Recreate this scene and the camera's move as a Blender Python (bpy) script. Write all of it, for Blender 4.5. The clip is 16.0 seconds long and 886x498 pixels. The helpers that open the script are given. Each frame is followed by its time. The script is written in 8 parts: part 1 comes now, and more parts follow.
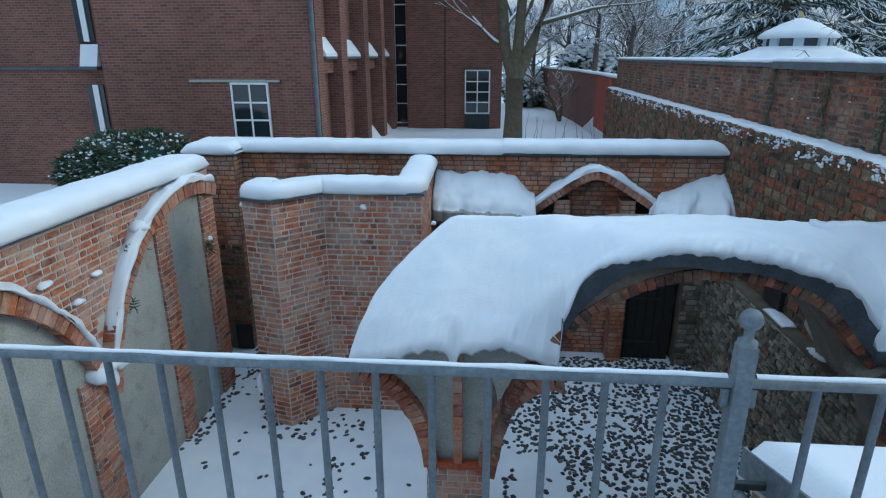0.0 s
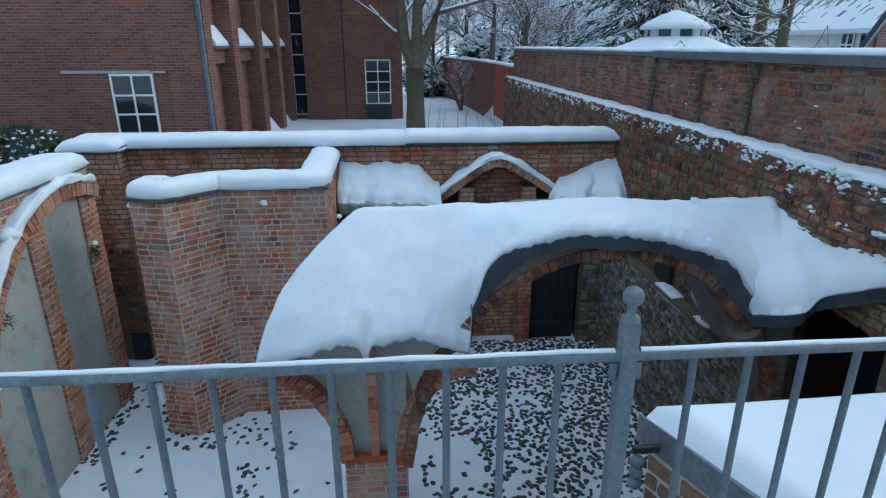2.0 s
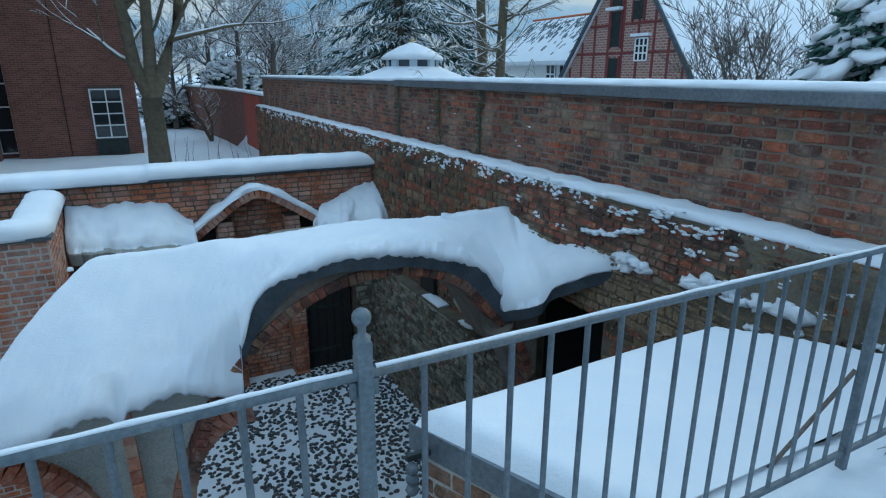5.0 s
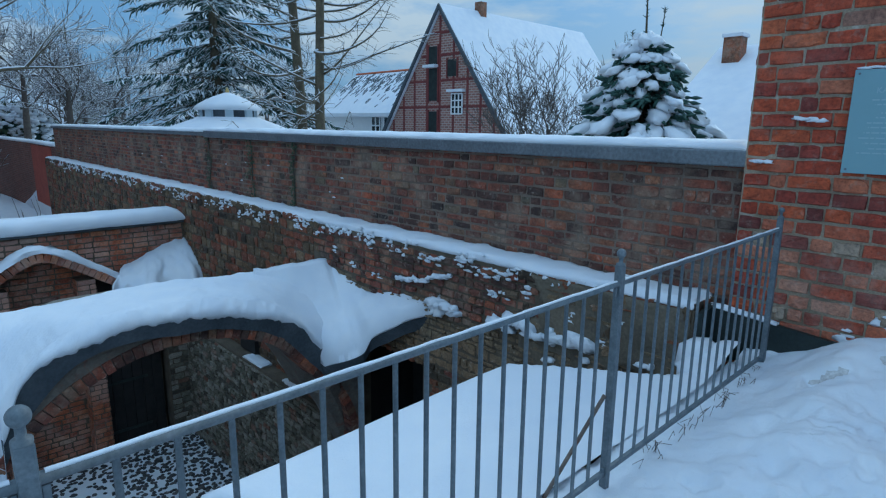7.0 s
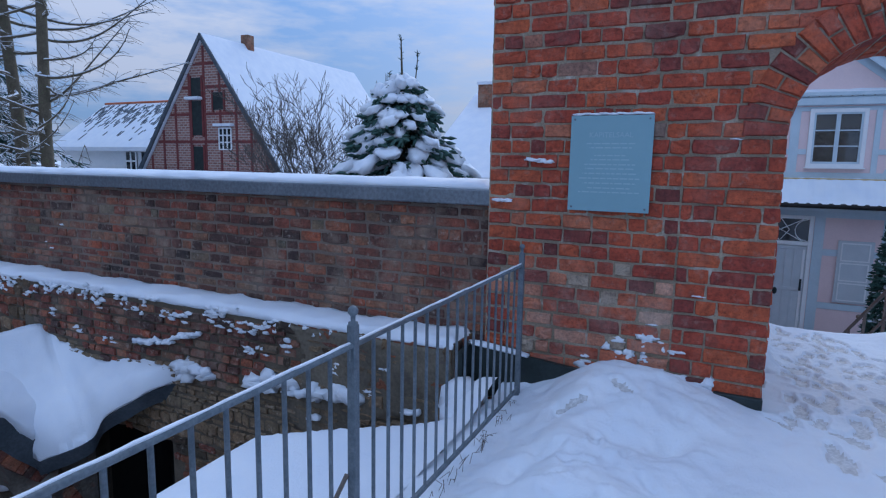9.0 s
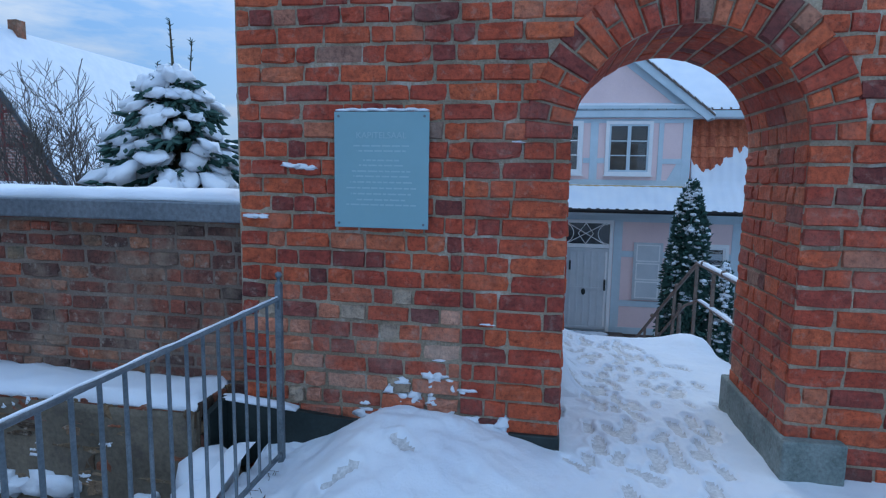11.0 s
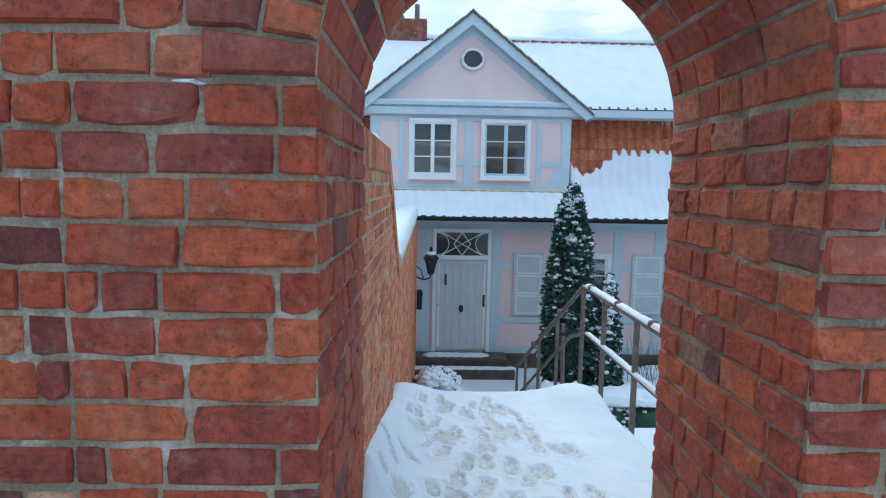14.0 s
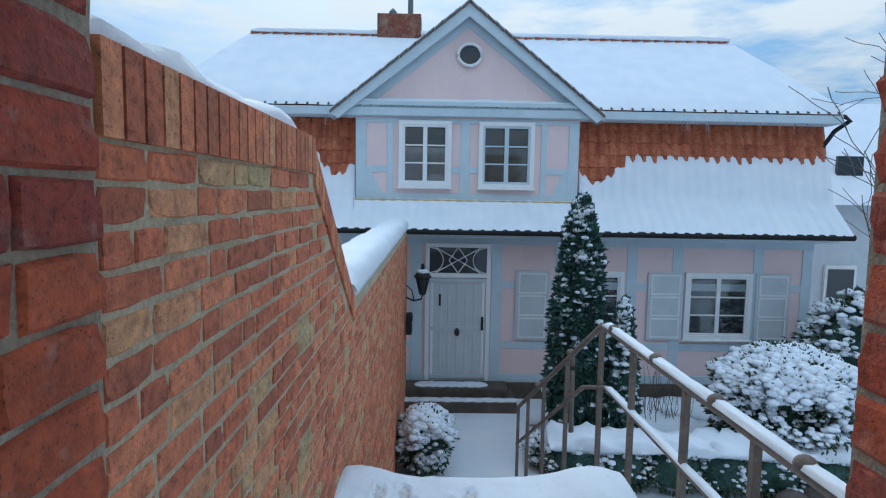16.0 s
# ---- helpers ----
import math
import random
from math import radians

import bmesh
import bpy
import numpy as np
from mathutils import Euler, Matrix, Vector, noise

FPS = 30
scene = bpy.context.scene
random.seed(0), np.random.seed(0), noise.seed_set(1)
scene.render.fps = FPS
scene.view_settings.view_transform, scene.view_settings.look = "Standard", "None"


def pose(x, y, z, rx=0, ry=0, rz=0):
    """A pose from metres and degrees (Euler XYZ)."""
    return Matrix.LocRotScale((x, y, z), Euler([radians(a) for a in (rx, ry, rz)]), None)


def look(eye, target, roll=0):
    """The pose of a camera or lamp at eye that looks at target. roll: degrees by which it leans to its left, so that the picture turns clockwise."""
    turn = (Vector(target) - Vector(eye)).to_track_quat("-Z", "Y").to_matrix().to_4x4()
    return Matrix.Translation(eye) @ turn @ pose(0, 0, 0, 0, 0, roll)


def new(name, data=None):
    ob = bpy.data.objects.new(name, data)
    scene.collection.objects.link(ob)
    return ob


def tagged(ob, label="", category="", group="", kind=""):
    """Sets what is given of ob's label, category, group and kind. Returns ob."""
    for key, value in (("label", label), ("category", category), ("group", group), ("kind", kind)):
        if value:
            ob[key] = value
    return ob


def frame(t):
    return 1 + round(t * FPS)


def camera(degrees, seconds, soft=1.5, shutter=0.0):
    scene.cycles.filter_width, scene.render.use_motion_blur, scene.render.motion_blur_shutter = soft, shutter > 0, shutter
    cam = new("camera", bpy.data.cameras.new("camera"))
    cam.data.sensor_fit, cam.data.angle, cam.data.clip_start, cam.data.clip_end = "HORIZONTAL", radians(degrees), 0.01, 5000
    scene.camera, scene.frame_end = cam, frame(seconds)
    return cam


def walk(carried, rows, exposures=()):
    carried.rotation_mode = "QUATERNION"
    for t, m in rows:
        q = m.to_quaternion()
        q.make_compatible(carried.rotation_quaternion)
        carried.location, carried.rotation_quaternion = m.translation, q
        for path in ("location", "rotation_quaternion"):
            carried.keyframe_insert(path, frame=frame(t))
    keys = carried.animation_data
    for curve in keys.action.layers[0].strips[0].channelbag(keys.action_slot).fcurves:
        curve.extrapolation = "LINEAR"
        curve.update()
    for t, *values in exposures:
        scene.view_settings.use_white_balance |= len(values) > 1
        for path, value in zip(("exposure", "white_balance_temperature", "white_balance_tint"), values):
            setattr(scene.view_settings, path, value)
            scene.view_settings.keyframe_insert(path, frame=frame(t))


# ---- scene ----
cam = camera(74.6, 16.0, 1.2)
METRES, EYE, TILT, LEAN, TURN = 5.5, 1.45, 0.0, 0.0, 4.9
ROWS = [
    (0.0, 0.0, 0.0, 0.0, -0.05, -18.35, 0.15),
    (0.5, 0.0017, -0.0004, 0.0002, -1.44, -18.7, 0.15),
    (1.0, 0.004, 0.0003, -0.0001, -3.54, -18.98, 0.15),
    (1.5, 0.006, 0.0017, 0.0002, -6.23, -19.18, 0.13),
    (2.0, 0.0065, 0.0019, -0.0, -9.38, -19.3, 0.08),
    (2.5, 0.0062, 0.0022, -0.0004, -12.84, -19.32, 0.05),
    (3.0, 0.0075, 0.0017, -0.0002, -16.57, -19.22, -0.0),
    (3.5, 0.0084, -0.0003, 0.0005, -20.51, -18.95, -0.06),
    (6.0, 0.0418, -0.023, 0.0072, -39.73, -14.58, -0.28),
    (6.5, 0.0543, -0.032, 0.0088, -43.46, -13.32, -0.46),
    (7.0, 0.071, -0.0422, 0.0101, -48.45, -11.99, -0.66),
    (7.5, 0.0844, -0.0507, 0.0111, -53.44, -10.89, -0.89),
    (8.0, 0.1014, -0.0546, 0.0128, -59.42, -9.76, -1.03),
    (8.5, 0.1274, -0.0489, 0.0154, -64.32, -8.93, -1.03),
    (9.0, 0.1579, -0.0468, 0.0144, -69.42, -8.19, -1.01),
    (9.5, 0.1888, -0.0546, 0.0144, -73.6, -7.71, -1.0),
    (10.0, 0.2336, -0.0709, 0.015, -78.29, -7.37, -0.98),
    (12.5, 0.4981, -0.1419, 0.0117, -91.78, -6.76, -1.01),
    (13.0, 0.565, -0.164, 0.01, -93.69, -6.44, -1.0),
    (13.5, 0.6222, -0.1879, 0.0142, -95.17, -6.32, -1.01),
    (14.0, 0.6888, -0.2077, 0.0107, -96.2, -6.37, -0.96),
    (14.5, 0.7494, -0.2252, 0.0087, -96.54, -6.31, -0.94),
    (15.0, 0.8184, -0.2515, 0.01, -96.31, -6.06, -1.02),
    (15.5, 0.8786, -0.2653, 0.0067, -95.86, -5.7, -1.0),
    (16.0, 0.9443, -0.2785, 0.0081, -95.74, -5.36, -0.97),
]

walk(cam, [(t, pose(0, 0, EYE, TILT, LEAN, TURN) @ pose(METRES * x, METRES * y, METRES * z, 90 + pitch, roll, yaw)) for t, x, y, z, yaw, pitch, roll in ROWS],
     exposures=[(0.0, 0.14, 5800, -6), (3.5, 0.15, 5700, -8), (6.0, -0.07, 5350, -12), (7.0, -0.16, 5200, -9), (8.5, -0.18, 5250, 10), (10.0, -0.06, 5200, 11), (12.5, 0.24, 5150, -17), (13.5, 0.46, 5450, -11), (14.5, 0.55, 6300, 0), (15.0, 0.44, 6300, 0), (15.5, 0.38, 6250, 0), (16.0, 0.22, 5900, -3)])

# ---- light: a pale winter sky with broken cloud, the sun low and veiled ----
world = bpy.data.worlds.new("winter_sky")
scene.world = world
world.use_nodes = True
wn, wl = world.node_tree.nodes, world.node_tree.links
wn.clear()
w_out = wn.new("ShaderNodeOutputWorld")
w_bg = wn.new("ShaderNodeBackground")
w_sky = wn.new("ShaderNodeTexSky")
w_sky.sky_type, w_sky.sun_disc = "NISHITA", False
w_sky.sun_elevation, w_sky.sun_rotation = radians(27), radians(79)
w_co = wn.new("ShaderNodeTexCoord")
w_map = wn.new("ShaderNodeMapping")
w_map.inputs["Scale"].default_value = (1.0, 1.0, 4.2)
w_noise = wn.new("ShaderNodeTexNoise")
w_noise.inputs["Scale"].default_value = 3.0
w_noise.inputs["Detail"].default_value = 7
w_noise.inputs["Roughness"].default_value = 0.58
w_ramp = wn.new("ShaderNodeValToRGB")
w_ramp.color_ramp.elements[0].position, w_ramp.color_ramp.elements[0].color = 0.43, (0, 0, 0, 1)
w_ramp.color_ramp.elements[1].position, w_ramp.color_ramp.elements[1].color = 0.575, (1, 1, 1, 1)
w_mix = wn.new("ShaderNodeMixRGB")
w_mix.inputs[2].default_value = (6.2, 6.3, 6.9, 1)
w_blue = wn.new("ShaderNodeMixRGB")
w_blue.blend_type = "MIX"
w_blue.inputs[0].default_value = 0.8
w_blue.inputs[2].default_value = (2.1, 3.6, 6.2, 1)
wl.new(w_co.outputs["Generated"], w_map.inputs["Vector"])
wl.new(w_map.outputs["Vector"], w_noise.inputs["Vector"])
wl.new(w_noise.outputs["Fac"], w_ramp.inputs["Fac"])
wl.new(w_ramp.outputs["Color"], w_mix.inputs[0])
wl.new(w_sky.outputs["Color"], w_blue.inputs[1])
wl.new(w_blue.outputs["Color"], w_mix.inputs[1])
# cloud is brightest overhead and dimmer towards the horizon
w_sep = wn.new("ShaderNodeSeparateXYZ")
w_up = wn.new("ShaderNodeMapRange")
w_up.inputs["From Min"].default_value, w_up.inputs["From Max"].default_value = 0.0, 1.0
w_up.inputs["To Min"].default_value, w_up.inputs["To Max"].default_value = 0.66, 1.83
w_mul = wn.new("ShaderNodeMixRGB")
w_mul.blend_type = "MULTIPLY"
w_mul.inputs[0].default_value = 1.0
wl.new(w_co.outputs["Generated"], w_sep.inputs[0])
wl.new(w_sep.outputs["Z"], w_up.inputs["Value"])
wl.new(w_mix.outputs["Color"], w_mul.inputs[1])
wl.new(w_up.outputs["Result"], w_mul.inputs[2])
wl.new(w_mul.outputs["Color"], w_bg.inputs["Color"])
w_bg.inputs["Strength"].default_value = 0.115
wl.new(w_bg.outputs["Background"], w_out.inputs["Surface"])
sun = new("sun", bpy.data.lights.new("sun", "SUN"))
sun.data.energy, sun.data.angle, sun.data.color = 1.08, radians(30), (1.0, 0.93, 0.85)
sun.matrix_world = look((25, 5, 13.5), (0, 0, 0))

# ---- materials ----
def node_mat(name, rough=0.8, metal=0.0):
    m = bpy.data.materials.new(name)
    m.use_nodes = True
    b = m.node_tree.nodes["Principled BSDF"]
    b.inputs["Roughness"].default_value, b.inputs["Metallic"].default_value = rough, metal
    return m, m.node_tree.nodes, m.node_tree.links, b


def ramp_node(nodes, stops):
    r = nodes.new("ShaderNodeValToRGB")
    e = r.color_ramp.elements
    e[0].position, e[0].color = stops[0][0], (*stops[0][1], 1)
    e[1].position, e[1].color = stops[-1][0], (*stops[-1][1], 1)
    for p, c in stops[1:-1]:
        n = e.new(p)
        n.color = (*c, 1)
    return r


def noise_node(nodes, links, scale, detail=4, rough=0.55, stretch=None, coord="Object"):
    c = nodes.new("ShaderNodeTexCoord")
    if coord == "World":
        c = nodes.new("ShaderNodeNewGeometry")
        out = c.outputs["Position"]
    else:
        out = c.outputs[coord]
    if stretch:
        mp = nodes.new("ShaderNodeMapping")
        mp.inputs["Scale"].default_value = stretch
        links.new(out, mp.inputs["Vector"])
        out = mp.outputs["Vector"]
    n = nodes.new("ShaderNodeTexNoise")
    n.inputs["Scale"].default_value, n.inputs["Detail"].default_value, n.inputs["Roughness"].default_value = scale, detail, rough
    links.new(out, n.inputs["Vector"])
    return n


def mix_col(nodes, links, fac, a, b, mode="MIX"):
    m = nodes.new("ShaderNodeMixRGB")
    m.blend_type = mode
    for s, v in ((0, fac), (1, a), (2, b)):
        if isinstance(v, (int, float)):
            m.inputs[s].default_value = v
        elif isinstance(v, tuple):
            m.inputs[s].default_value = (*v, 1)
        else:
            links.new(v, m.inputs[s])
    return m.outputs["Color"]


def bumped(nodes, links, bsdf, height, strength=0.4, dist=0.01):
    b = nodes.new("ShaderNodeBump")
    b.inputs["Strength"].default_value, b.inputs["Distance"].default_value = strength, dist
    links.new(height, b.inputs["Height"])
    links.new(b.outputs["Normal"], bsdf.inputs["Normal"])


def mottled(name, c1, c2, rough=0.8, metal=0.0, scale=3.0, fine=60.0, bump=0.3, dist=0.004, c3=None, stretch=None, grain=1.0):
    """Two colours in large and fine patches, with fine relief."""
    m, n, l, b = node_mat(name, rough, metal)
    big = noise_node(n, l, scale, 5, 0.6, stretch, "World")
    r = ramp_node(n, [(0.32, c1), (0.68, c2)])
    l.new(big.outputs["Fac"], r.inputs["Fac"])
    small = noise_node(n, l, fine, 3, 0.6, None, "World")
    r2 = ramp_node(n, [(0.3, (1 - 0.28 * grain,) * 3), (0.7, (1 + 0.12 * grain,) * 3)])
    l.new(small.outputs["Fac"], r2.inputs["Fac"])
    col = mix_col(n, l, 1.0, r.outputs["Color"], r2.outputs["Color"], "MULTIPLY")
    if c3:
        st = noise_node(n, l, scale * 2.3, 6, 0.7, None, "World")
        r3 = ramp_node(n, [(0.55, (0, 0, 0)), (0.68, (1, 1, 1))])
        l.new(st.outputs["Fac"], r3.inputs["Fac"])
        col = mix_col(n, l, r3.outputs["Color"], col, c3)
    l.new(col, b.inputs["Base Color"])
    if bump:
        bumped(n, l, b, small.outputs["Fac"], bump, dist)
    return m


def brick_mat(name, stops, per="island", wash=None, wash_amount=0.5, moss=None, zones=None, smear=0.0, wash_from=0.5):
    """Fired clay: each brick its own tone, with flecks, pits and patches of lime wash."""
    m, n, l, b = node_mat(name, 0.86)
    if per == "object":
        rnd = n.new("ShaderNodeObjectInfo").outputs["Random"]
    else:
        rnd = n.new("ShaderNodeNewGeometry").outputs["Random Per Island"]
    r = ramp_node(n, stops)
    l.new(rnd, r.inputs["Fac"])
    fine = noise_node(n, l, 38.0, 5, 0.65, None, "World")
    rf = ramp_node(n, [(0.3, (0.55, 0.52, 0.52)), (0.48, (0.97, 0.96, 0.96)), (0.7, (1.3, 1.25, 1.2))])
    l.new(fine.outputs["Fac"], rf.inputs["Fac"])
    col = mix_col(n, l, 1.0, r.outputs["Color"], rf.outputs["Color"], "MULTIPLY")
    blo = noise_node(n, l, 11.0, 4, 0.6, None, "World")
    rbl = ramp_node(n, [(0.3, (0.58, 0.56, 0.58)), (0.62, (1.08, 1.08, 1.08))])
    l.new(blo.outputs["Fac"], rbl.inputs["Fac"])
    col = mix_col(n, l, 0.75, col, rbl.outputs["Color"], "MULTIPLY")
    pit = noise_node(n, l, 150.0, 2, 0.5, None, "World")
    rp = ramp_node(n, [(0.3, (0.3, 0.28, 0.28)), (0.38, (1, 1, 1))])
    l.new(pit.outputs["Fac"], rp.inputs["Fac"])
    col = mix_col(n, l, 0.8, col, rp.outputs["Color"], "MULTIPLY")
    if zones:
        z = noise_node(n, l, 0.75, 4, 0.6, None, "World")
        rz = ramp_node(n, zones)
        l.new(z.outputs["Fac"], rz.inputs["Fac"])
        col = mix_col(n, l, 1.0, col, rz.outputs["Color"], "MULTIPLY")
    if smear:
        w = noise_node(n, l, 13.0, 6, 0.7, None, "World")
        rw = ramp_node(n, [(0.56, (0, 0, 0)), (0.68, (smear,) * 3)])
        l.new(w.outputs["Fac"], rw.inputs["Fac"])
        col = mix_col(n, l, rw.outputs["Color"], col, (0.40, 0.34, 0.27))
    if wash:
        w = noise_node(n, l, 1.7, 7, 0.7, None, "World")
        rw = ramp_node(n, [(wash_from, (0, 0, 0)), (wash_from + 0.16, (wash_amount,) * 3)])
        l.new(w.outputs["Fac"], rw.inputs["Fac"])
        col = mix_col(n, l, rw.outputs["Color"], col, wash)
    if moss:
        w = noise_node(n, l, 1.1, 6, 0.7, None, "World")
        rw = ramp_node(n, [(0.54, (0, 0, 0)), (0.7, (0.42,) * 3)])
        l.new(w.outputs["Color"], rw.inputs["Fac"])
        col = mix_col(n, l, rw.outputs["Color"], col, moss)
    l.new(col, b.inputs["Base Color"])
    bumped(n, l, b, fine.outputs["Fac"], 0.85, 0.012)
    return m


def snow_mat(name="snow", dirty=0.0):
    m, n, l, b = node_mat(name, 0.65)
    big = noise_node(n, l, 2.2, 4, 0.5, None, "World")
    r = ramp_node(n, [(0.3, (0.69, 0.73, 0.79)), (0.7, (0.77, 0.795, 0.825))])
    l.new(big.outputs["Fac"], r.inputs["Fac"])
    col = r.outputs["Color"]
    if dirty:
        d = noise_node(n, l, 5.0, 5, 0.6, None, "World")
        rd = ramp_node(n, [(0.52, (0, 0, 0)), (0.7, (dirty,) * 3)])
        l.new(d.outputs["Fac"], rd.inputs["Fac"])
        col = mix_col(n, l, rd.outputs["Color"], col, (0.5, 0.46, 0.42))
    l.new(col, b.inputs["Base Color"])
    f = noise_node(n, l, 45.0, 6, 0.7, None, "World")
    bumped(n, l, b, f.outputs["Fac"], 0.5, 0.014)
    return m


RED = [(0.0, (0.13, 0.038, 0.032)), (0.1, (0.24, 0.047, 0.033)), (0.3, (0.34, 0.058, 0.028)), (0.62, (0.40, 0.08, 0.032)), (0.92, (0.45, 0.105, 0.038)), (0.98, (0.42, 0.14, 0.07)), (1.0, (0.2, 0.16, 0.13))]
OLD = [(0.0, (0.06, 0.04, 0.035)), (0.25, (0.13, 0.06, 0.045)), (0.5, (0.175, 0.066, 0.047)), (0.7, (0.23, 0.08, 0.05)), (0.85, (0.22, 0.13, 0.08)), (0.94, (0.29, 0.095, 0.05)), (1.0, (0.16, 0.14, 0.095))]
ORANGE = [(0.0, (0.14, 0.07, 0.05)), (0.08, (0.26, 0.085, 0.045)), (0.4, (0.36, 0.115, 0.053)), (0.75, (0.43, 0.155, 0.072)), (0.92, (0.48, 0.21, 0.105)), (1.0, (0.42, 0.28, 0.19))]
NEWRED = [(0.0, (0.40, 0.12, 0.06)), (0.35, (0.56, 0.17, 0.08)), (0.75, (0.63, 0.23, 0.11)), (0.93, (0.60, 0.31, 0.15)), (1.0, (0.46, 0.36, 0.18))]
BURNT = [(0.3, (0.62, 0.52, 0.6)), (0.42, (0.95, 0.93, 0.95)), (0.6, (1.08, 1.1, 1.05))]
M = {}
M["snow"] = snow_mat()
M["path_snow"] = snow_mat("trodden_snow", 0.06)
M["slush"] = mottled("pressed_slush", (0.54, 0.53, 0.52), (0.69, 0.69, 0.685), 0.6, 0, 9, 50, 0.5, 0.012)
M["red_o"], M["red_i"] = brick_mat("red_brick_piece", RED, "object", (0.40, 0.27, 0.21), 0.2, None, BURNT, 0.25), brick_mat("red_brick", RED, "island", (0.40, 0.27, 0.21), 0.2, None, BURNT, 0.25)
PALE = [(0.0, (0.13, 0.09, 0.085)), (0.06, (0.25, 0.06, 0.04)), (0.3, (0.38, 0.085, 0.04)), (0.5, (0.45, 0.15, 0.075)), (0.68, (0.50, 0.24, 0.15)), (0.85, (0.47, 0.31, 0.22)), (1.0, (0.30, 0.27, 0.2))]
M["pale_o"], M["pale_i"] = (brick_mat(a, PALE, p, (0.47, 0.38, 0.31), 0.3, None, None, 0.32) for a, p in (("eroded_brick_piece", "object"), ("eroded_brick", "island")))
M["old_o"], M["old_i"] = (brick_mat(a, OLD, p, (0.31, 0.23, 0.165), 0.75, (0.17, 0.15, 0.085), [(0.28, (0.55, 0.5, 0.55)), (0.4, (1.2, 1.08, 1.0)), (0.48, (0.72, 0.8, 0.8)), (0.55, (1.4, 1.08, 0.92)), (0.62, (0.95, 1.0, 1.0)), (0.72, (1.2, 1.3, 1.2))], 0.6) for a, p in (("old_brick_piece", "object"), ("old_brick", "island")))
M["ora_o"], M["ora_i"] = (brick_mat(a, ORANGE, p, (0.52, 0.43, 0.37), 0.4, None, [(0.3, (0.75, 0.72, 0.72)), (0.5, (1.05, 1.0, 0.97)), (0.68, (1.12, 0.98, 0.9))], 0.42, 0.43) for a, p in (("orange_brick_piece", "object"), ("orange_brick", "island")))
M["new_o"], M["new_i"] = (brick_mat(a, NEWRED, p, None, 0, (0.25, 0.2, 0.09)) for a, p in (("garden_brick_piece", "object"), ("garden_brick", "island")))
M["hall"] = brick_mat("hall_brick", [(0, (0.17, 0.062, 0.045)), (0.5, (0.26, 0.095, 0.066)), (1, (0.34, 0.135, 0.092))], "island")
M["mortar"] = mottled("lime_mortar", (0.42, 0.385, 0.34), (0.58, 0.54, 0.48), 0.95, 0, 4, 90, 0.6, 0.006)
M["mortar_dark"] = mottled("weathered_mortar", (0.085, 0.068, 0.047), (0.165, 0.135, 0.095), 0.95, 0, 3, 70, 0.7, 0.01)
M["mortar_mid"] = mottled("old_mortar", (0.15, 0.115, 0.09), (0.26, 0.205, 0.16), 0.95, 0, 2, 70, 0.7, 0.01)
M["mortar_warm"] = mottled("yellow_sand_mortar", (0.38, 0.31, 0.20), (0.52, 0.44, 0.30), 0.95, 0, 4, 90, 0.6, 0.006)
M["mortar_gate"] = mottled("sandy_mortar", (0.23, 0.185, 0.125), (0.41, 0.345, 0.25), 0.95, 0, 3, 80, 0.8, 0.01, (0.47, 0.43, 0.36))
M["plaster"] = mottled("old_plaster", (0.33, 0.34, 0.31), (0.42, 0.42, 0.38), 0.9, 0, 1.6, 40, 0.3, 0.004, (0.27, 0.25, 0.21))
# flaked plaster, darkened in colour for the shade under the vault
M["plaster_brown"] = mottled("flaked_plaster_in_shade", (0.14, 0.125, 0.105), (0.22, 0.195, 0.16), 0.92, 0, 4, 30, 0.6, 0.012, (0.2, 0.11, 0.08))
M["stone_pale"] = brick_mat("pale_rubble_stone", [(0, (0.075, 0.068, 0.05)), (0.35, (0.17, 0.16, 0.12)), (0.7, (0.26, 0.245, 0.195)), (0.86, (0.31, 0.29, 0.24)), (1, (0.2, 0.10, 0.065))], "island", None, 0, (0.13, 0.14, 0.09), None, 0.4)
M["plaster_sand"] = mottled("sandy_plaster", (0.11, 0.095, 0.07), (0.21, 0.175, 0.125), 0.95, 0, 2.2, 30, 0.6, 0.01, (0.10, 0.085, 0.07))
M["stone"] = brick_mat("rubble_stone", [(0, (0.04, 0.03, 0.022)), (0.2, (0.10, 0.073, 0.045)), (0.42, (0.165, 0.12, 0.07)), (0.58, (0.22, 0.175, 0.115)), (0.64, (0.15, 0.062, 0.038)), (0.92, (0.23, 0.09, 0.048)), (1, (0.15, 0.055, 0.045))], "island", None, 0, (0.14, 0.14, 0.08), [(0.3, (0.7, 0.65, 0.6)), (0.45, (1.15, 1.0, 0.85)), (0.55, (0.9, 0.9, 0.85)), (0.68, (1.25, 1.05, 0.9))], 0.6)
M["zinc"] = mottled("grey_zinc_sheet", (0.16, 0.185, 0.21), (0.24, 0.265, 0.29), 0.5, 0.6, 2.5, 30, 0.15, 0.003)
M["dark_zinc"] = mottled("dark_lead_sheet", (0.06, 0.075, 0.09), (0.11, 0.13, 0.15), 0.55, 0.3, 3, 30, 0.2, 0.003)
M["galv"] = mottled("galvanised_steel", (0.11, 0.135, 0.155), (0.18, 0.205, 0.225), 0.6, 0.2, 12, 80, 0.15, 0.001)
M["dark_metal"] = mottled("dark_green_metal", (0.012, 0.02, 0.02), (0.03, 0.042, 0.04), 0.5, 0.2, 4, 40, 0.1, 0.002)
# black for tarred wood, also painted in for the darkness of recesses and rooms
M["black"] = mottled("tarred_wood_and_shade", (0.008, 0.008, 0.008), (0.02, 0.018, 0.017), 0.8, 0, 6, 60, 0.3, 0.004)
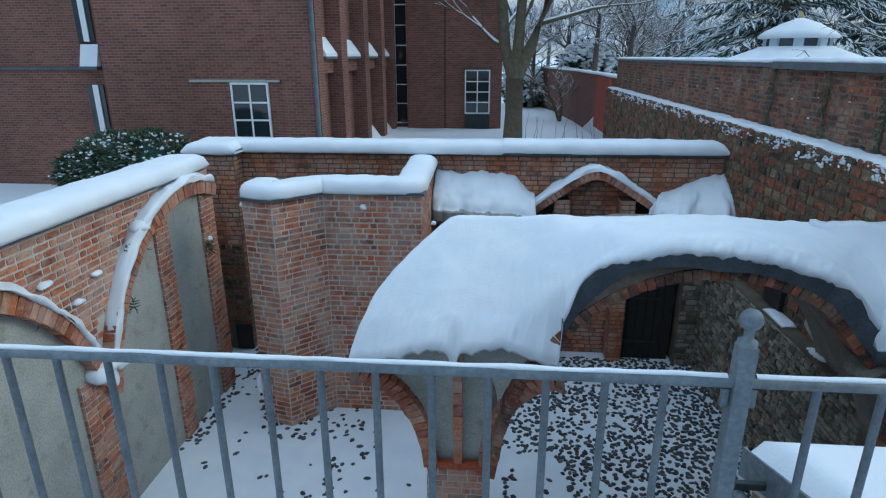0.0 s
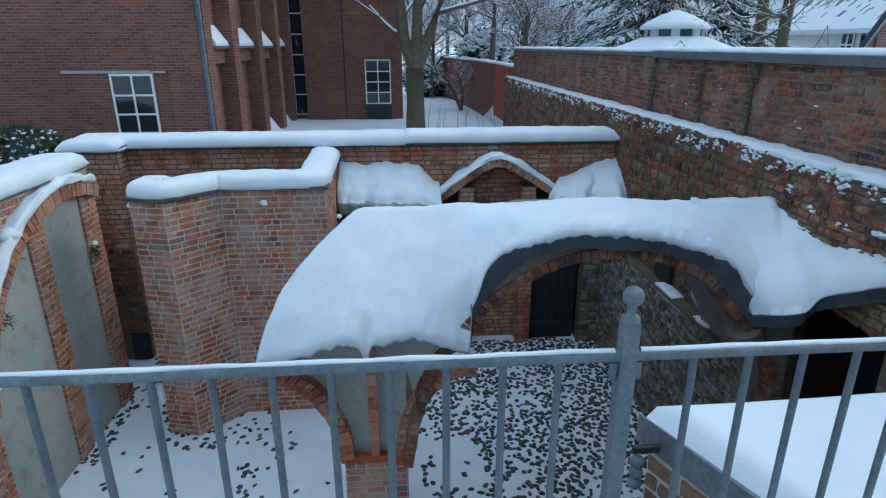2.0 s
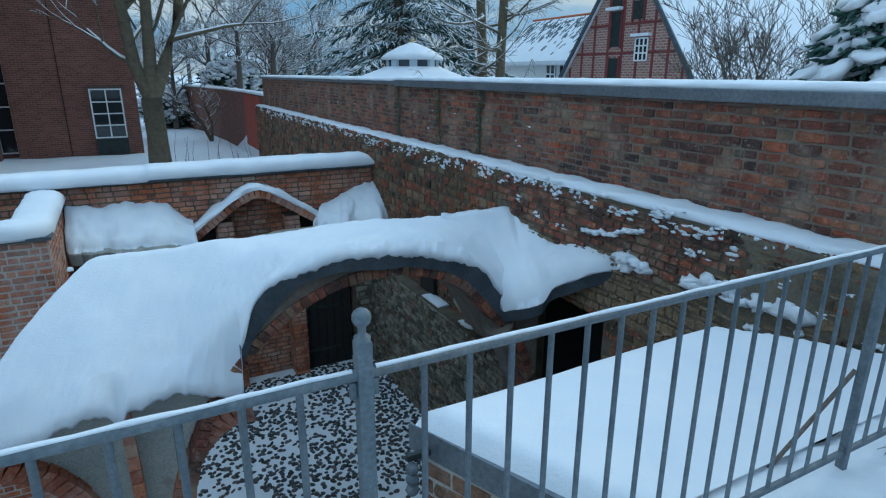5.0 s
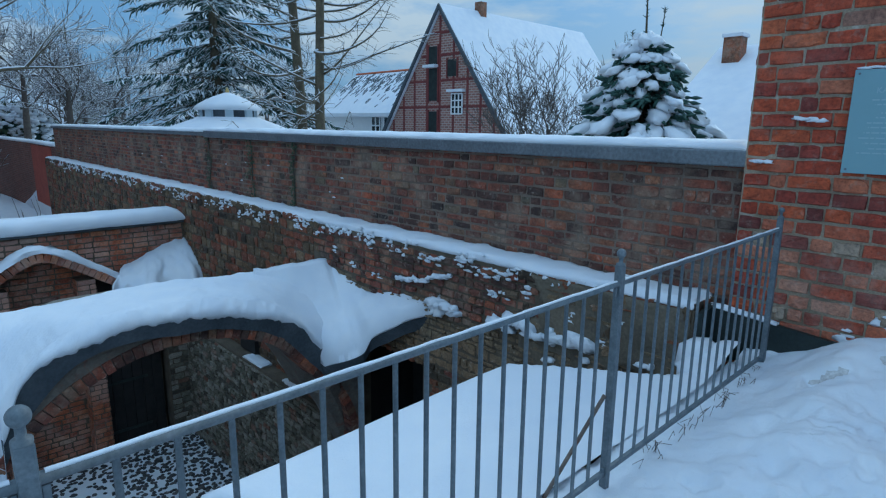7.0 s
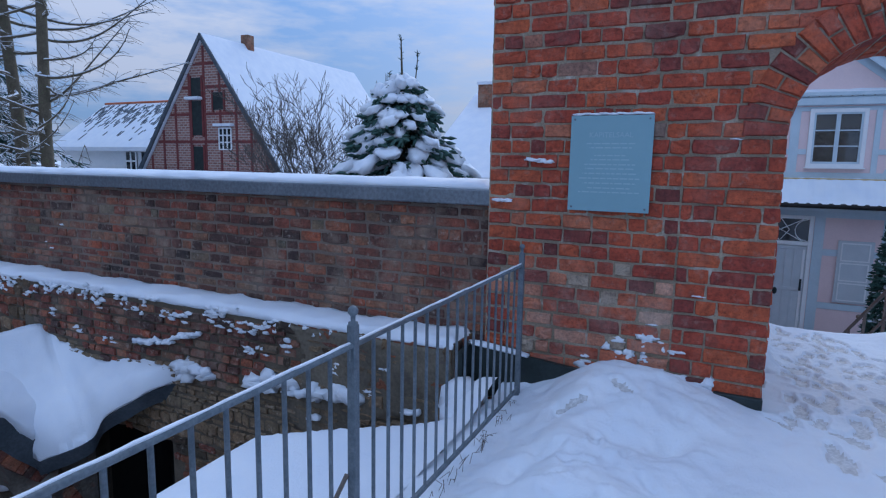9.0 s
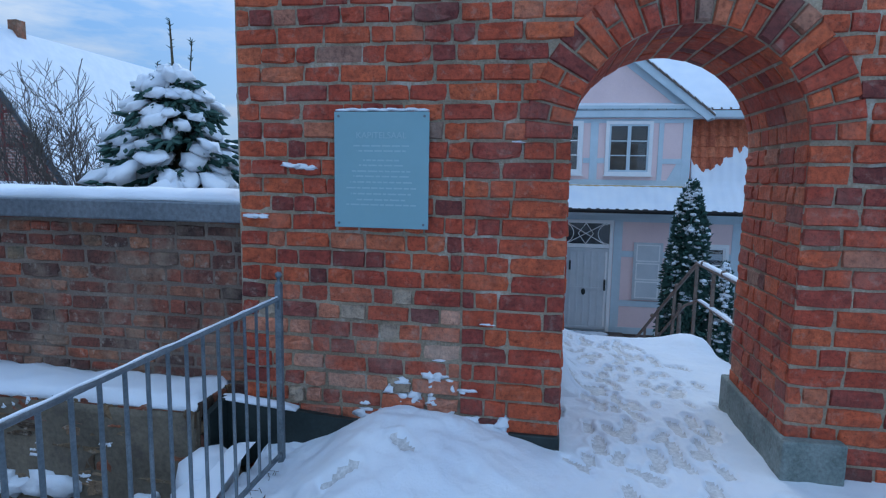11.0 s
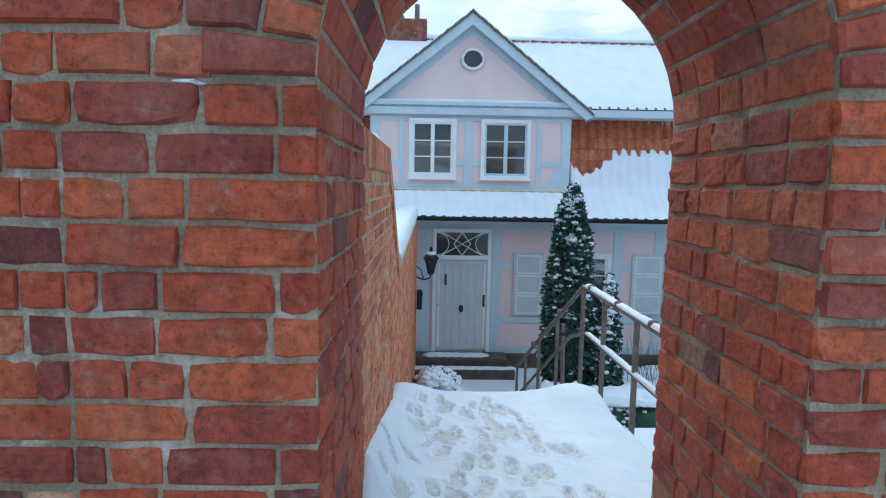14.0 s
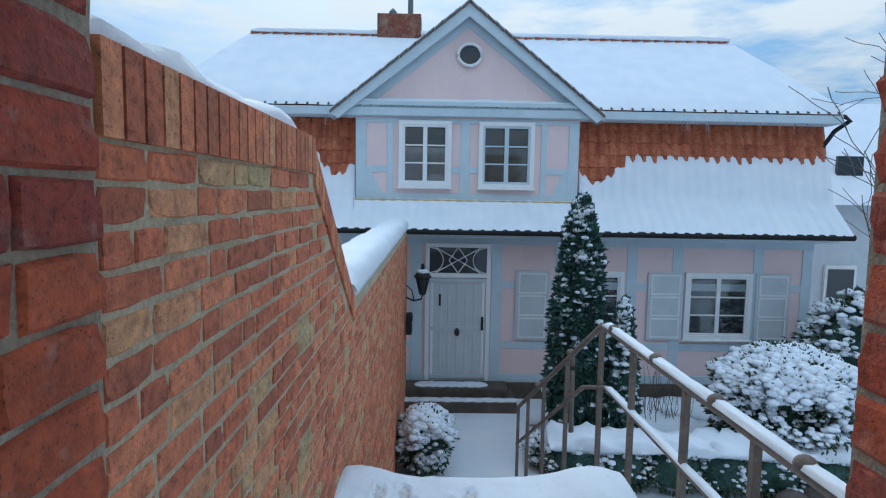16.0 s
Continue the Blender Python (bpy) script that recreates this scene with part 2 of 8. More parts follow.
M["rust"] = mottled("rusted_paint", (0.13, 0.105, 0.09), (0.21, 0.17, 0.14), 0.75, 0.2, 9, 70, 0.35, 0.003, (0.14, 0.06, 0.035))
M["pink"] = mottled("pink_render", (0.73, 0.56, 0.55), (0.78, 0.61, 0.59), 0.9, 0, 1.5, 50, 0.1, 0.002, None, None, 0.25)
M["beam"] = mottled("grey_blue_painted_timber", (0.48, 0.57, 0.62), (0.55, 0.63, 0.68), 0.7, 0, 3, 50, 0.1, 0.002, None, None, 0.25)
M["white"] = mottled("white_paint", (0.74, 0.75, 0.75), (0.80, 0.80, 0.79), 0.5, 0, 4, 50, 0.1, 0.001, None, None, 0.25)
M["grey_door"] = mottled("pale_grey_door_paint", (0.50, 0.54, 0.56), (0.57, 0.60, 0.62), 0.55, 0, 4, 50, 0.15, 0.002, None, None, 0.3)
M["tile"] = brick_mat("clay_roof_tile", [(0, (0.36, 0.10, 0.05)), (0.5, (0.47, 0.14, 0.065)), (1, (0.55, 0.19, 0.09))], "island")
M["bark"] = mottled("bark", (0.09, 0.075, 0.05), (0.16, 0.13, 0.085), 0.95, 0, 5, 40, 0.8, 0.02, (0.12, 0.13, 0.06))
M["twig"] = mottled("grey_twig", (0.09, 0.075, 0.065), (0.15, 0.13, 0.11), 0.9, 0, 8, 60, 0.3, 0.003)
M["needle"] = mottled("conifer_green", (0.02, 0.06, 0.05), (0.05, 0.11, 0.085), 0.8, 0, 3, 40, 0.4, 0.01)
M["leaf"] = mottled("evergreen_leaf", (0.025, 0.05, 0.025), (0.06, 0.09, 0.04), 0.6, 0, 6, 60, 0.2, 0.003)
M["stone_step"] = mottled("sandstone_step", (0.07, 0.055, 0.045), (0.13, 0.10, 0.08), 0.85, 0, 4, 60, 0.4, 0.006)
M["sign"] = mottled("grey_green_panel", (0.20, 0.33, 0.37), (0.23, 0.37, 0.41), 0.35, 0, 0.8, 30, 0.0, 0.001, None, None, 0.06)
M["letter"] = mottled("pale_lettering", (0.31, 0.44, 0.48), (0.34, 0.47, 0.51), 0.5, 0, 3, 60, 0.0, 0.001, None, None, 0.1)
M["cobble"] = brick_mat("cobblestone", [(0, (0.035, 0.038, 0.042)), (0.5, (0.07, 0.073, 0.078)), (1, (0.125, 0.122, 0.118))], "island")
M["plinth"] = mottled("weathered_green_grey_stone", (0.13, 0.165, 0.155), (0.25, 0.285, 0.265), 0.85, 0, 5, 50, 0.5, 0.008, (0.10, 0.11, 0.10))
M["red_render"] = mottled("red_patched_render", (0.30, 0.06, 0.038), (0.40, 0.085, 0.05), 0.9, 0, 2.5, 40, 0.4, 0.006)
# dark copy of the net curtain, the room's shade put into its colour
M["net"] = mottled("net_curtain_with_shade", (0.05, 0.058, 0.065), (0.14, 0.15, 0.165), 0.9, 0, 3.0, 40, 0.1, 0.002)
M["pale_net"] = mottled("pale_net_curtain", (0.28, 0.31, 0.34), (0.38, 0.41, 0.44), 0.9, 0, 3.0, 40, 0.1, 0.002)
M["ochre"] = mottled("ochre_lead_strip", (0.5, 0.36, 0.12), (0.58, 0.43, 0.18), 0.7, 0, 4, 50, 0.2, 0.002)


def glass_mat():
    m, n, l, b = node_mat("window_glass", 0.06)
    b.inputs["Base Color"].default_value = (0.02, 0.025, 0.03, 1)
    b.inputs["Specular IOR Level"].default_value = 0.7
    return m


M["glass"] = glass_mat()


def clear_mat():
    m, n, l, b = node_mat("clear_pane")
    fr, tr, gl, mx = n.new("ShaderNodeFresnel"), n.new("ShaderNodeBsdfTransparent"), n.new("ShaderNodeBsdfGlossy"), n.new("ShaderNodeMixShader")
    fr.inputs["IOR"].default_value, gl.inputs["Roughness"].default_value = 1.7, 0.03
    l.new(fr.outputs[0], mx.inputs[0])
    l.new(tr.outputs[0], mx.inputs[1])
    l.new(gl.outputs[0], mx.inputs[2])
    l.new(mx.outputs[0], n["Material Output"].inputs["Surface"])
    return m


M["clear"] = clear_mat()

# ---- small builders ----
def mesh_of(verts, faces, name="mesh"):
    me = bpy.data.meshes.new(name)
    me.from_pydata([tuple(v) for v in verts], [], faces)
    me.update()
    return me


def part(name, data, material, parent=None, label="", kind="", smooth=False):
    """One mesh object out of a bmesh or a mesh, under a thing or a part."""
    if isinstance(data, bmesh.types.BMesh):
        bmesh.ops.recalc_face_normals(data, faces=data.faces)
        me = bpy.data.meshes.new(name)
        data.to_mesh(me)
        data.free()
    else:
        me = data
    if not me.materials:
        me.materials.append(material)
    if smooth:
        me.polygons.foreach_set("use_smooth", [True] * len(me.polygons))
    ob = new(name, me)
    if parent is not None:
        ob.parent = parent
    return tagged(ob, label, "", "", kind)


def thing(name, label, category, loc=(0, 0, 0), group="", kind="", rz=0.0):
    ob = new(name)
    ob.empty_display_size = 0.1
    ob.matrix_basis = pose(*loc, 0, 0, rz)
    return tagged(ob, label, category, group, kind)


def add_box(bm, x0, x1, y0, y1, z0, z1, bevel=0.0, m=None):
    r = bmesh.ops.create_cube(bm, size=1.0, matrix=Matrix.Translation(((x0 + x1) / 2, (y0 + y1) / 2, (z0 + z1) / 2)) @ Matrix.Diagonal((abs(x1 - x0), abs(y1 - y0), abs(z1 - z0), 1)))
    if bevel:
        es = list({e for v in r["verts"] for e in v.link_edges})
        bmesh.ops.bevel(bm, geom=es, offset=bevel, segments=2, affect="EDGES", profile=0.5)
    return bm


def box(x0, x1, y0, y1, z0, z1, bevel=0.0):
    return add_box(bmesh.new(), x0, x1, y0, y1, z0, z1, bevel)


def prism(bm, pts, axis, a, b):
    """A closed outline pushed along an axis from a to b. pts in the two other axes in order."""
    def at(p, h):
        return {"z": (p[0], p[1], h), "y": (p[0], h, p[1]), "x": (h, p[0], p[1])}[axis]
    lo = [bm.verts.new(at(p, a)) for p in pts]
    hi = [bm.verts.new(at(p, b)) for p in pts]
    n = len(pts)
    bm.faces.new(lo)
    bm.faces.new(hi[::-1])
    for i in range(n):
        bm.faces.new((lo[i], hi[i], hi[(i + 1) % n], lo[(i + 1) % n]))
    return bm


def tube_data(path, radii, sides=8):
    """Vertices and faces of a round bar along a path, with closed ends."""
    vs, fs = [], []
    path = [Vector(p) for p in path]
    if not hasattr(radii, "__len__"):
        radii = [radii] * len(path)
    up = Vector((0, 0, 1))
    for i, p in enumerate(path):
        d = (path[min(i + 1, len(path) - 1)] - path[max(i - 1, 0)]).normalized()
        ref = up if abs(d.z) < 0.95 else Vector((1, 0, 0))
        a = d.cross(ref).normalized()
        b = d.cross(a)
        for k in range(sides):
            t = 2 * math.pi * k / sides
            vs.append(p + radii[i] * (math.cos(t) * a + math.sin(t) * b))
    for i in range(len(path) - 1):
        for k in range(sides):
            fs.append((i * sides + k, i * sides + (k + 1) % sides, (i + 1) * sides + (k + 1) % sides, (i + 1) * sides + k))
    fs.append(tuple(range(sides)))
    fs.append(tuple(reversed(range((len(path) - 1) * sides, len(path) * sides))))
    return vs, fs


class Heap:
    """Collects many small closed pieces into one mesh."""
    def __init__(self):
        self.v, self.f = [], []

    def add(self, vs, fs):
        o = len(self.v)
        self.v.extend(tuple(p) for p in vs)
        self.f.extend(tuple(i + o for i in q) for q in fs)

    def tube(self, path, radii, sides=6):
        self.add(*tube_data(path, radii, sides))

    def box(self, x0, x1, y0, y1, z0, z1):
        self.add([(x, y, z) for x in (x0, x1) for y in (y0, y1) for z in (z0, z1)], [(0, 1, 3, 2), (4, 6, 7, 5), (0, 4, 5, 1), (2, 3, 7, 6), (0, 2, 6, 4), (1, 5, 7, 3)])

    def mesh(self, name="mesh"):
        return mesh_of(self.v, self.f, name)


def fbm(x, y, z=0.0, s=1.0):
    return noise.noise((x * s, y * s, z * s)) + 0.5 * noise.noise((x * s * 2.1 + 7, y * s * 2.1, z * s * 2.1))


def snow_strip(name, pts, width, thick, label, step=0.09, rough=0.008, seed=0.0, sag=0.25, parent=None):
    """A long rounded cushion of snow along a line of places on a wall top, mitred at its corners. width may be a list, one for each place."""
    P = [Vector(p) for p in pts]
    W = width if hasattr(width, "__len__") else [width] * len(P)
    rows, ws = [], []
    for i in range(len(P) - 1):
        n = max(2, int((P[i + 1] - P[i]).length / step))
        for k in range(n):
            rows.append(P[i].lerp(P[i + 1], k / n))
            ws.append(W[i] + (W[i + 1] - W[i]) * k / n)
    rows.append(P[-1])
    ws.append(W[-1])
    prof = [(-0.5, -0.12 * sag / 0.25), (-0.53, 0.1), (-0.515, 0.5), (-0.45, 0.82), (-0.3, 0.97), (0, 1.0), (0.3, 0.97), (0.45, 0.82), (0.515, 0.5), (0.53, 0.1), (0.5, -0.12 * sag / 0.25)]
    vs, fs = [], []
    for i, p in enumerate(rows):
        d = rows[min(i + 1, len(rows) - 1)] - rows[max(i - 1, 0)]
        d.z = 0
        d.normalize()
        side = Vector((d.y, -d.x, 0))
        end = min(1.0, 0.35 + 3.0 * min(i, len(rows) - 1 - i) / len(rows) * len(rows) * step / max(thick, 0.05) * 0.4)
        for u, h in prof:
            nz = fbm(p.x + seed, p.y + u * 0.7, p.z + h, 2.3) * rough * 2 + fbm(p.x, p.y + seed, h * 2 + u, 8.0) * rough
            q = p + side * (u * ws[i] + nz * (1 if u > 0 else -1) * 0.9) + Vector((0, 0, thick * h * end + nz * (1.0 if h > 0.3 else 0.8)))
            vs.append(q)
    k = len(prof)
    for i in range(len(rows) - 1):
        for j in range(k):
            fs.append((i * k + j, i * k + (j + 1) % k, (i + 1) * k + (j + 1) % k, (i + 1) * k + j))
    fs.append(tuple(range(k)))
    fs.append(tuple(reversed(range((len(rows) - 1) * k, len(rows) * k))))
    me = mesh_of(vs, fs, name)
    ob = part(name, me, M["snow"], parent, smooth=True)
    return tagged(ob, label, "snow", "", "stuff") if parent is None else ob


def grid_mesh(xs, ys, fz):
    vs = [(x, y, fz(x, y)) for y in ys for x in xs]
    n = len(xs)
    fs = [(j * n + i, j * n + i + 1, (j + 1) * n + i + 1, (j + 1) * n + i) for j in range(len(ys) - 1) for i in range(n - 1)]
    return mesh_of(vs, fs, "sheet")


def smooth01(t):
    t = min(1.0, max(0.0, t))
    return t * t * (3 - 2 * t)

M["ice"] = node_mat("ice", 0.15)[0]
M["ice"].node_tree.nodes["Principled BSDF"].inputs["Base Color"].default_value = (0.72, 0.8, 0.86, 1)
M["ice"].node_tree.nodes["Principled BSDF"].inputs["Transmission Weight"].default_value = 0.6

# ---- ground: one sheet to the horizon ----
def ground_z(x, y):
    if (-5.9 < x < 5.2 and 1.75 < y < 13.1) or (-6.8 < x < -5.8 and 11.05 < y < 13.1) or (5.1 < x < 6.5 and 4.5 < y < 7.1):
        return -5.45
    if y >= 13.1 and x < 5.45:
        return -2.7 + 0.05 * fbm(x, y, 0, 0.4) - 1.2 * min(1.0, max(0.0, (-8 - x) / 4))
    if x < -6.3 and y > 1.2:
        return -2.7 - 1.2 * min(1.0, max(0.0, (-8 - x) / 4))
    if x < 5.5 and y < 1.75:
        return -0.62 if x > -9 else -2.7
    if x >= 5.5 and y > -0.3:
        return -0.6 if x < 16.5 else -2.0
    if x < 8.9:
        return -0.62
    return max(-2.98, -0.72 - (x - 8.9) * 0.62)


def spread(fine_a, fine_b, step):
    a = [fine_a - 3 * 1.6 ** k for k in range(12, -1, -1)]
    b = [fine_b + 3 * 1.6 ** k for k in range(13)]
    n = int(round((fine_b - fine_a) / step))
    return a + [fine_a + (fine_b - fine_a) * i / n for i in range(n + 1)] + b


ground = part("ground", grid_mesh(spread(-12, 26, 0.2), spread(-12, 36, 0.2), ground_z), M["snow"], None, kind="structure")
tagged(ground, "snow-covered ground of gardens and yard", "ground")

# ---- the sunken hall: floor and walls ----
FLOOR = -5.4
part("hall_floor", box(-5.8, 5.2, 1.6, 13.0, FLOOR - 0.2, FLOOR), M["snow"], None, "snow over the cobbled floor of the ruin", "structure")
left_wall = part("wall_left", box(-6.15, -5.65, 1.6, 11.0, -5.6, -0.62), M["mortar"], None, "ruined brick wall with plastered blind arches", "structure")
back_wall = part("wall_back", box(-6.72, 5.0, 12.902, 13.35, -5.6, -0.62), M["mortar_dark"], None, "old brick wall with blind arches under a snow cap", "structure")
b = bmesh.new()
for y0, y1, z0, z1 in ((1.65, 4.95, -5.6, 0.06), (4.952, 6.6, -1.45, 0.06), (6.602, 27.4, -5.6, 0.06)):
    add_box(b, 5.0, 5.395, y0, y1, z0, z1)
east_low = part("wall_east_low", b, M["mortar_dark"], None, "weathered rubble and brick retaining wall", "structure")
east_up = part("wall_east_up", box(5.4, 5.8, 1.2, 27.4, -0.6, 1.24), M["mortar_mid"], None, "old brick boundary wall with grey sheet capping", "structure")
near_wall = part("wall_near", box(-6.15, 5.3, 1.22, 1.55, -5.6, -0.42), M["mortar_dark"], None, "brick retaining wall below the railing", "structure")
b = bmesh.new()
add_box(b, 6.3, 6.5, 4.7, 6.9, -5.6, -1.2)
add_box(b, 5.4, 6.3, 4.7, 4.9, -5.6, -1.2)
add_box(b, 5.4, 6.3, 6.65, 6.9, -5.6, -1.2)
add_box(b, 5.4, 6.5, 4.7, 6.9, -1.44, -1.2)
# walls of the hollow coloured black to deepen the cellar's darkness
part("cellar_recess", b, M["black"], None, "cellar hollow behind the wall, darkness put into its colour", "structure")

# ---- the gate wall with its round-headed opening ----
GX0, GX1, GY0, GY1, SPRING = 5.29, 6.25, -1.80, -0.54, 1.75
GR, GC = (GY1 - GY0) / 2, (GY0 + GY1) / 2


def gate_outline(n=20):
    pts = [(1.5, -0.6), (1.5, 3.15), (-4.6, 3.15), (-4.6, -0.6), (GY0, -0.6), (GY0, SPRING)]
    pts += [(GC - GR * math.cos(math.pi * k / n), SPRING + GR * math.sin(math.pi * k / n)) for k in range(1, n)]
    return pts + [(GY1, SPRING), (GY1, -0.6)]


gate_wall = part("wall_gate", prism(bmesh.new(), gate_outline(), "x", GX0, GX1), M["mortar_gate"], None, "thick red brick wall with round-arched gateway", "structure")
garden_wall = part("wall_garden", prism(bmesh.new(), [(GX1 + 0.002, -3.0), (GX1 + 0.002, 1.72), (7.93, 1.72), (9.25, 0.80), (17.4, 0.80), (17.4, -3.0)], "y", -0.53, -0.18), M["mortar_warm"], None, "red brick garden wall with sloping top", "structure")


# ---- brick laying ----
def unit_brick(seed, rough=0.03):
    """A brick of unit size: an uneven outline, worn edges, chipped corners, a dished or domed face."""
    rr = random.Random(seed)
    c = [(-0.49, -0.47), (-0.17, -0.485), (0.17, -0.485), (0.49, -0.47), (0.5, 0.02), (0.49, 0.47), (0.17, 0.485), (-0.17, 0.485), (-0.49, 0.47), (-0.5, -0.02)]
    chip = {rr.choice((0, 3, 5, 8)): rr.uniform(0.8, 0.93) for _ in range(rr.choice((0, 1, 1, 2)))}
    o = [(x * chip.get(i, 1) ** 0.3 + rr.uniform(-rough, rough) * 0.35, z * chip.get(i, 1) ** 0.5 + rr.uniform(-rough, rough)) for i, (x, z) in enumerate(c)]
    vs = [(x, -1.0, z) for x, z in o] + [(x, 0.2 + rr.uniform(-0.2, 0.15), z) for x, z in o]
    vs += [(x * 0.965 * chip.get(i, 1) + rr.uniform(-rough, rough) * 0.3, (1.0 if i not in chip else 0.5) + rr.uniform(-0.3, 0.25), z * 0.86 * chip.get(i, 1) + rr.uniform(-rough, rough)) for i, (x, z) in enumerate(o)]
    vs.append((rr.uniform(-0.2, 0.2), 1.0 + rr.uniform(-0.4, 0.35), rr.uniform(-0.15, 0.15)))
    fs = [(20 + i, 20 + (i + 1) % 10, 30) for i in range(10)]
    for k in (0, 10):
        fs += [(k + i, k + (i + 1) % 10, k + 10 + (i + 1) % 10, k + 10 + i) for i in range(10)]
    return vs, fs


BRICKS = [unit_brick(k, 0.02 + 0.014 * (k % 4)) for k in range(14)]
STONES = [unit_brick(20 + k, 0.11) for k in range(8)]
MESHES = {}


def piece_mesh(kind, k, mat):
    if (kind, k, mat) not in MESHES:
        vs, fs = (BRICKS if kind == "brick" else STONES)[k]
        me = mesh_of(vs, fs, kind)
        me.materials.append(M[mat])
        MESHES[(kind, k, mat)] = me
    return MESHES[(kind, k, mat)]


def lay(parent, origin, u_dir, n_dir, width, height, mats, mask=None, course=0.116, length=0.29, proud=0.009, joint=0.014, zone=None, cap=300, kind="brick", seed=1, wild=0.0, rest="brickwork", jag=0.0, middle=False, bats=()):
    """Bricks or stones in courses on one face of a wall: those in the zone are pieces of their own, the rest one mesh."""
    rr = random.Random(seed)
    O, U, N, V = Vector(origin), Vector(u_dir), Vector(n_dir), Vector((0, 0, 1))
    heap, count, row, v = Heap(), 0, 0, 0.0
    shapes = BRICKS if kind == "brick" else STONES
    while v < height - 0.03:
        h = course * (1 + rr.uniform(-wild, wild)) if wild else course
        u, k = -rr.uniform(0, length) if wild else -(0, 0.5, 0.25, 0.75)[row % 4] * length, row % 2
        if bats:
            u = -rr.uniform(0.0, 0.8) * length
        held = False
        while u < width:
            w = length * (rr.choice(bats) * rr.uniform(0.94, 1.06) if bats else rr.uniform(0.45, 1.25) if wild else (1.0, 1.0, 0.5)[k % 3]) * (1 + rr.uniform(-0.03, 0.03))
            if width - (u + w) < 0.075:
                w = width - u + 0.001
            if u < 0 and u + w < 0.075:
                u += w
                k += 1
                held = True
                continue
            a, b2 = 0.0 if held else max(u, 0.0), min(u + w, width)
            held = False
            cu, cv = (a + b2) / 2, v + h / 2
            if b2 - a > 0.05 and (mask is None or all(mask(p, cv) for p in ((cu,) if middle else (a + 0.01, cu, b2 - 0.01)))):
                rb = random.Random(seed * 100003 + row * 1009 + k)
                du = (b2 - a) - joint * rb.uniform(0.7, 1.3)
                dv = h - joint * rb.uniform(0.7, 1.3) - jag * 0.004 * rb.random()
                dp = proud * rb.uniform(0.6 - 0.25 * jag, 1.5 + 0.5 * jag)
                tilt = rb.uniform(-0.012, 0.012) * (3 if wild else 1 + jag)
                c = O + U * cu + V * (cv + rb.uniform(-0.002, 0.002) * (1 + 4 * wild))
                Ut = U + V * tilt
                idx = rb.randrange(len(shapes))
                if zone is not None and count < cap and zone(cu, cv):
                    ob = new(kind, piece_mesh(kind, idx, mats[0]))
                    ob.parent = parent
                    m = Matrix.Identity(4)
                    for i in range(3):
                        m[i][0], m[i][1], m[i][2], m[i][3] = Ut[i] * du, N[i] * dp, V[i] * dv, c[i]
                    ob.matrix_basis = m
                    count += 1
                else:
                    vs, fs = shapes[idx]
                    heap.add([c + Ut * (x * du) + N * (y * dp) + V * (z * dv) for x, y, z in vs], fs)
            u += w
            k += 1
        v += h
        row += 1
    if heap.v:
        part(rest, heap.mesh(rest), M[mats[1]], parent, kind="stuff")
    return count


def ring(parent, centre, r0, r1, a0, a1, n, u_dir, n_dir, depth, mats, proud=0.01, name="voussoir", pieces=True, squash=1.0, jit=0.004, seed=3):
    """Wedge bricks round an arch in an upright plane: centre, radii and angles (degrees from u_dir up)."""
    rr = random.Random(seed)
    C, U, N, V = Vector(centre), Vector(u_dir), Vector(n_dir), Vector((0, 0, 1))
    heap = Heap()
    for k in range(n):
        ta, tb = (radians(a0 + (a1 - a0) * (k + g) / n) for g in (0.07, 0.93))
        cut = r0 + (r1 - r0) * rr.uniform(0.42, 0.6)
        inner, outer = r0 + rr.uniform(-jit, jit), r1 + rr.uniform(-jit, jit) * 2
        for ra, rb in ([(inner, outer)] if k % 2 else [(inner, cut - 0.007), (cut + 0.007, outer)]):
            d = proud * rr.uniform(0.5, 1.5)
            vs = []
            for w, sh in ((-depth, 0), (d * 0.4, 0), (d, 0.012)):
                for t, r in ((ta, ra + sh), (tb, ra + sh), (tb, rb - sh), (ta, rb - sh)):
                    t2 = t + (sh * 0.6 / max(r, 0.2)) * (1 if t == ta else -1) * (1 if tb > ta else -1)
                    vs.append(C + U * (r * math.cos(t2)) + V * (r * squash * math.sin(t2)) + N * w)
            fs = [(8, 9, 10, 11), (0, 3, 2, 1)] + [(i, (i + 1) % 4, 4 + (i + 1) % 4, 4 + i) for i in range(4)] + [(4 + i, 4 + (i + 1) % 4, 8 + (i + 1) % 4, 8 + i) for i in range(4)]
            if pieces:
                part(name, mesh_of(vs, fs, name), M[mats[0]], parent)
            else:
                heap.add(vs, fs)
    if not pieces:
        part(name + "s", heap.mesh(name), M[mats[1]], parent, kind="stuff")


ICO = bmesh.new()
bmesh.ops.create_icosphere(ICO, subdivisions=2, radius=1.0)
ICO_V, ICO_F = [v.co.copy() for v in ICO.verts], [tuple(v.index for v in f.verts) for f in ICO.faces]
ICO.free()


def clumps(name, spots, label, rough=0.25, parent=None, mat="snow"):
    """Lumps of snow: (place, size x, size y, size z) each."""
    h = Heap()
    for i, (p, a, b2, c) in enumerate(spots):
        p = Vector(p)
        vs = []
        for v in ICO_V:
            f = 1 + rough * fbm(v.x + i * 3.1, v.y + i, v.z, 1.3)
            vs.append(p + Vector((v.x * a * f, v.y * b2 * f, v.z * c * f * (1 if v.z > 0 else 0.5))))
        h.add(vs, ICO_F)
    ob = part(name, h.mesh(name), M[mat], parent, smooth=True)
    return tagged(ob, label, "snow", "", "stuff") if parent is None else ob

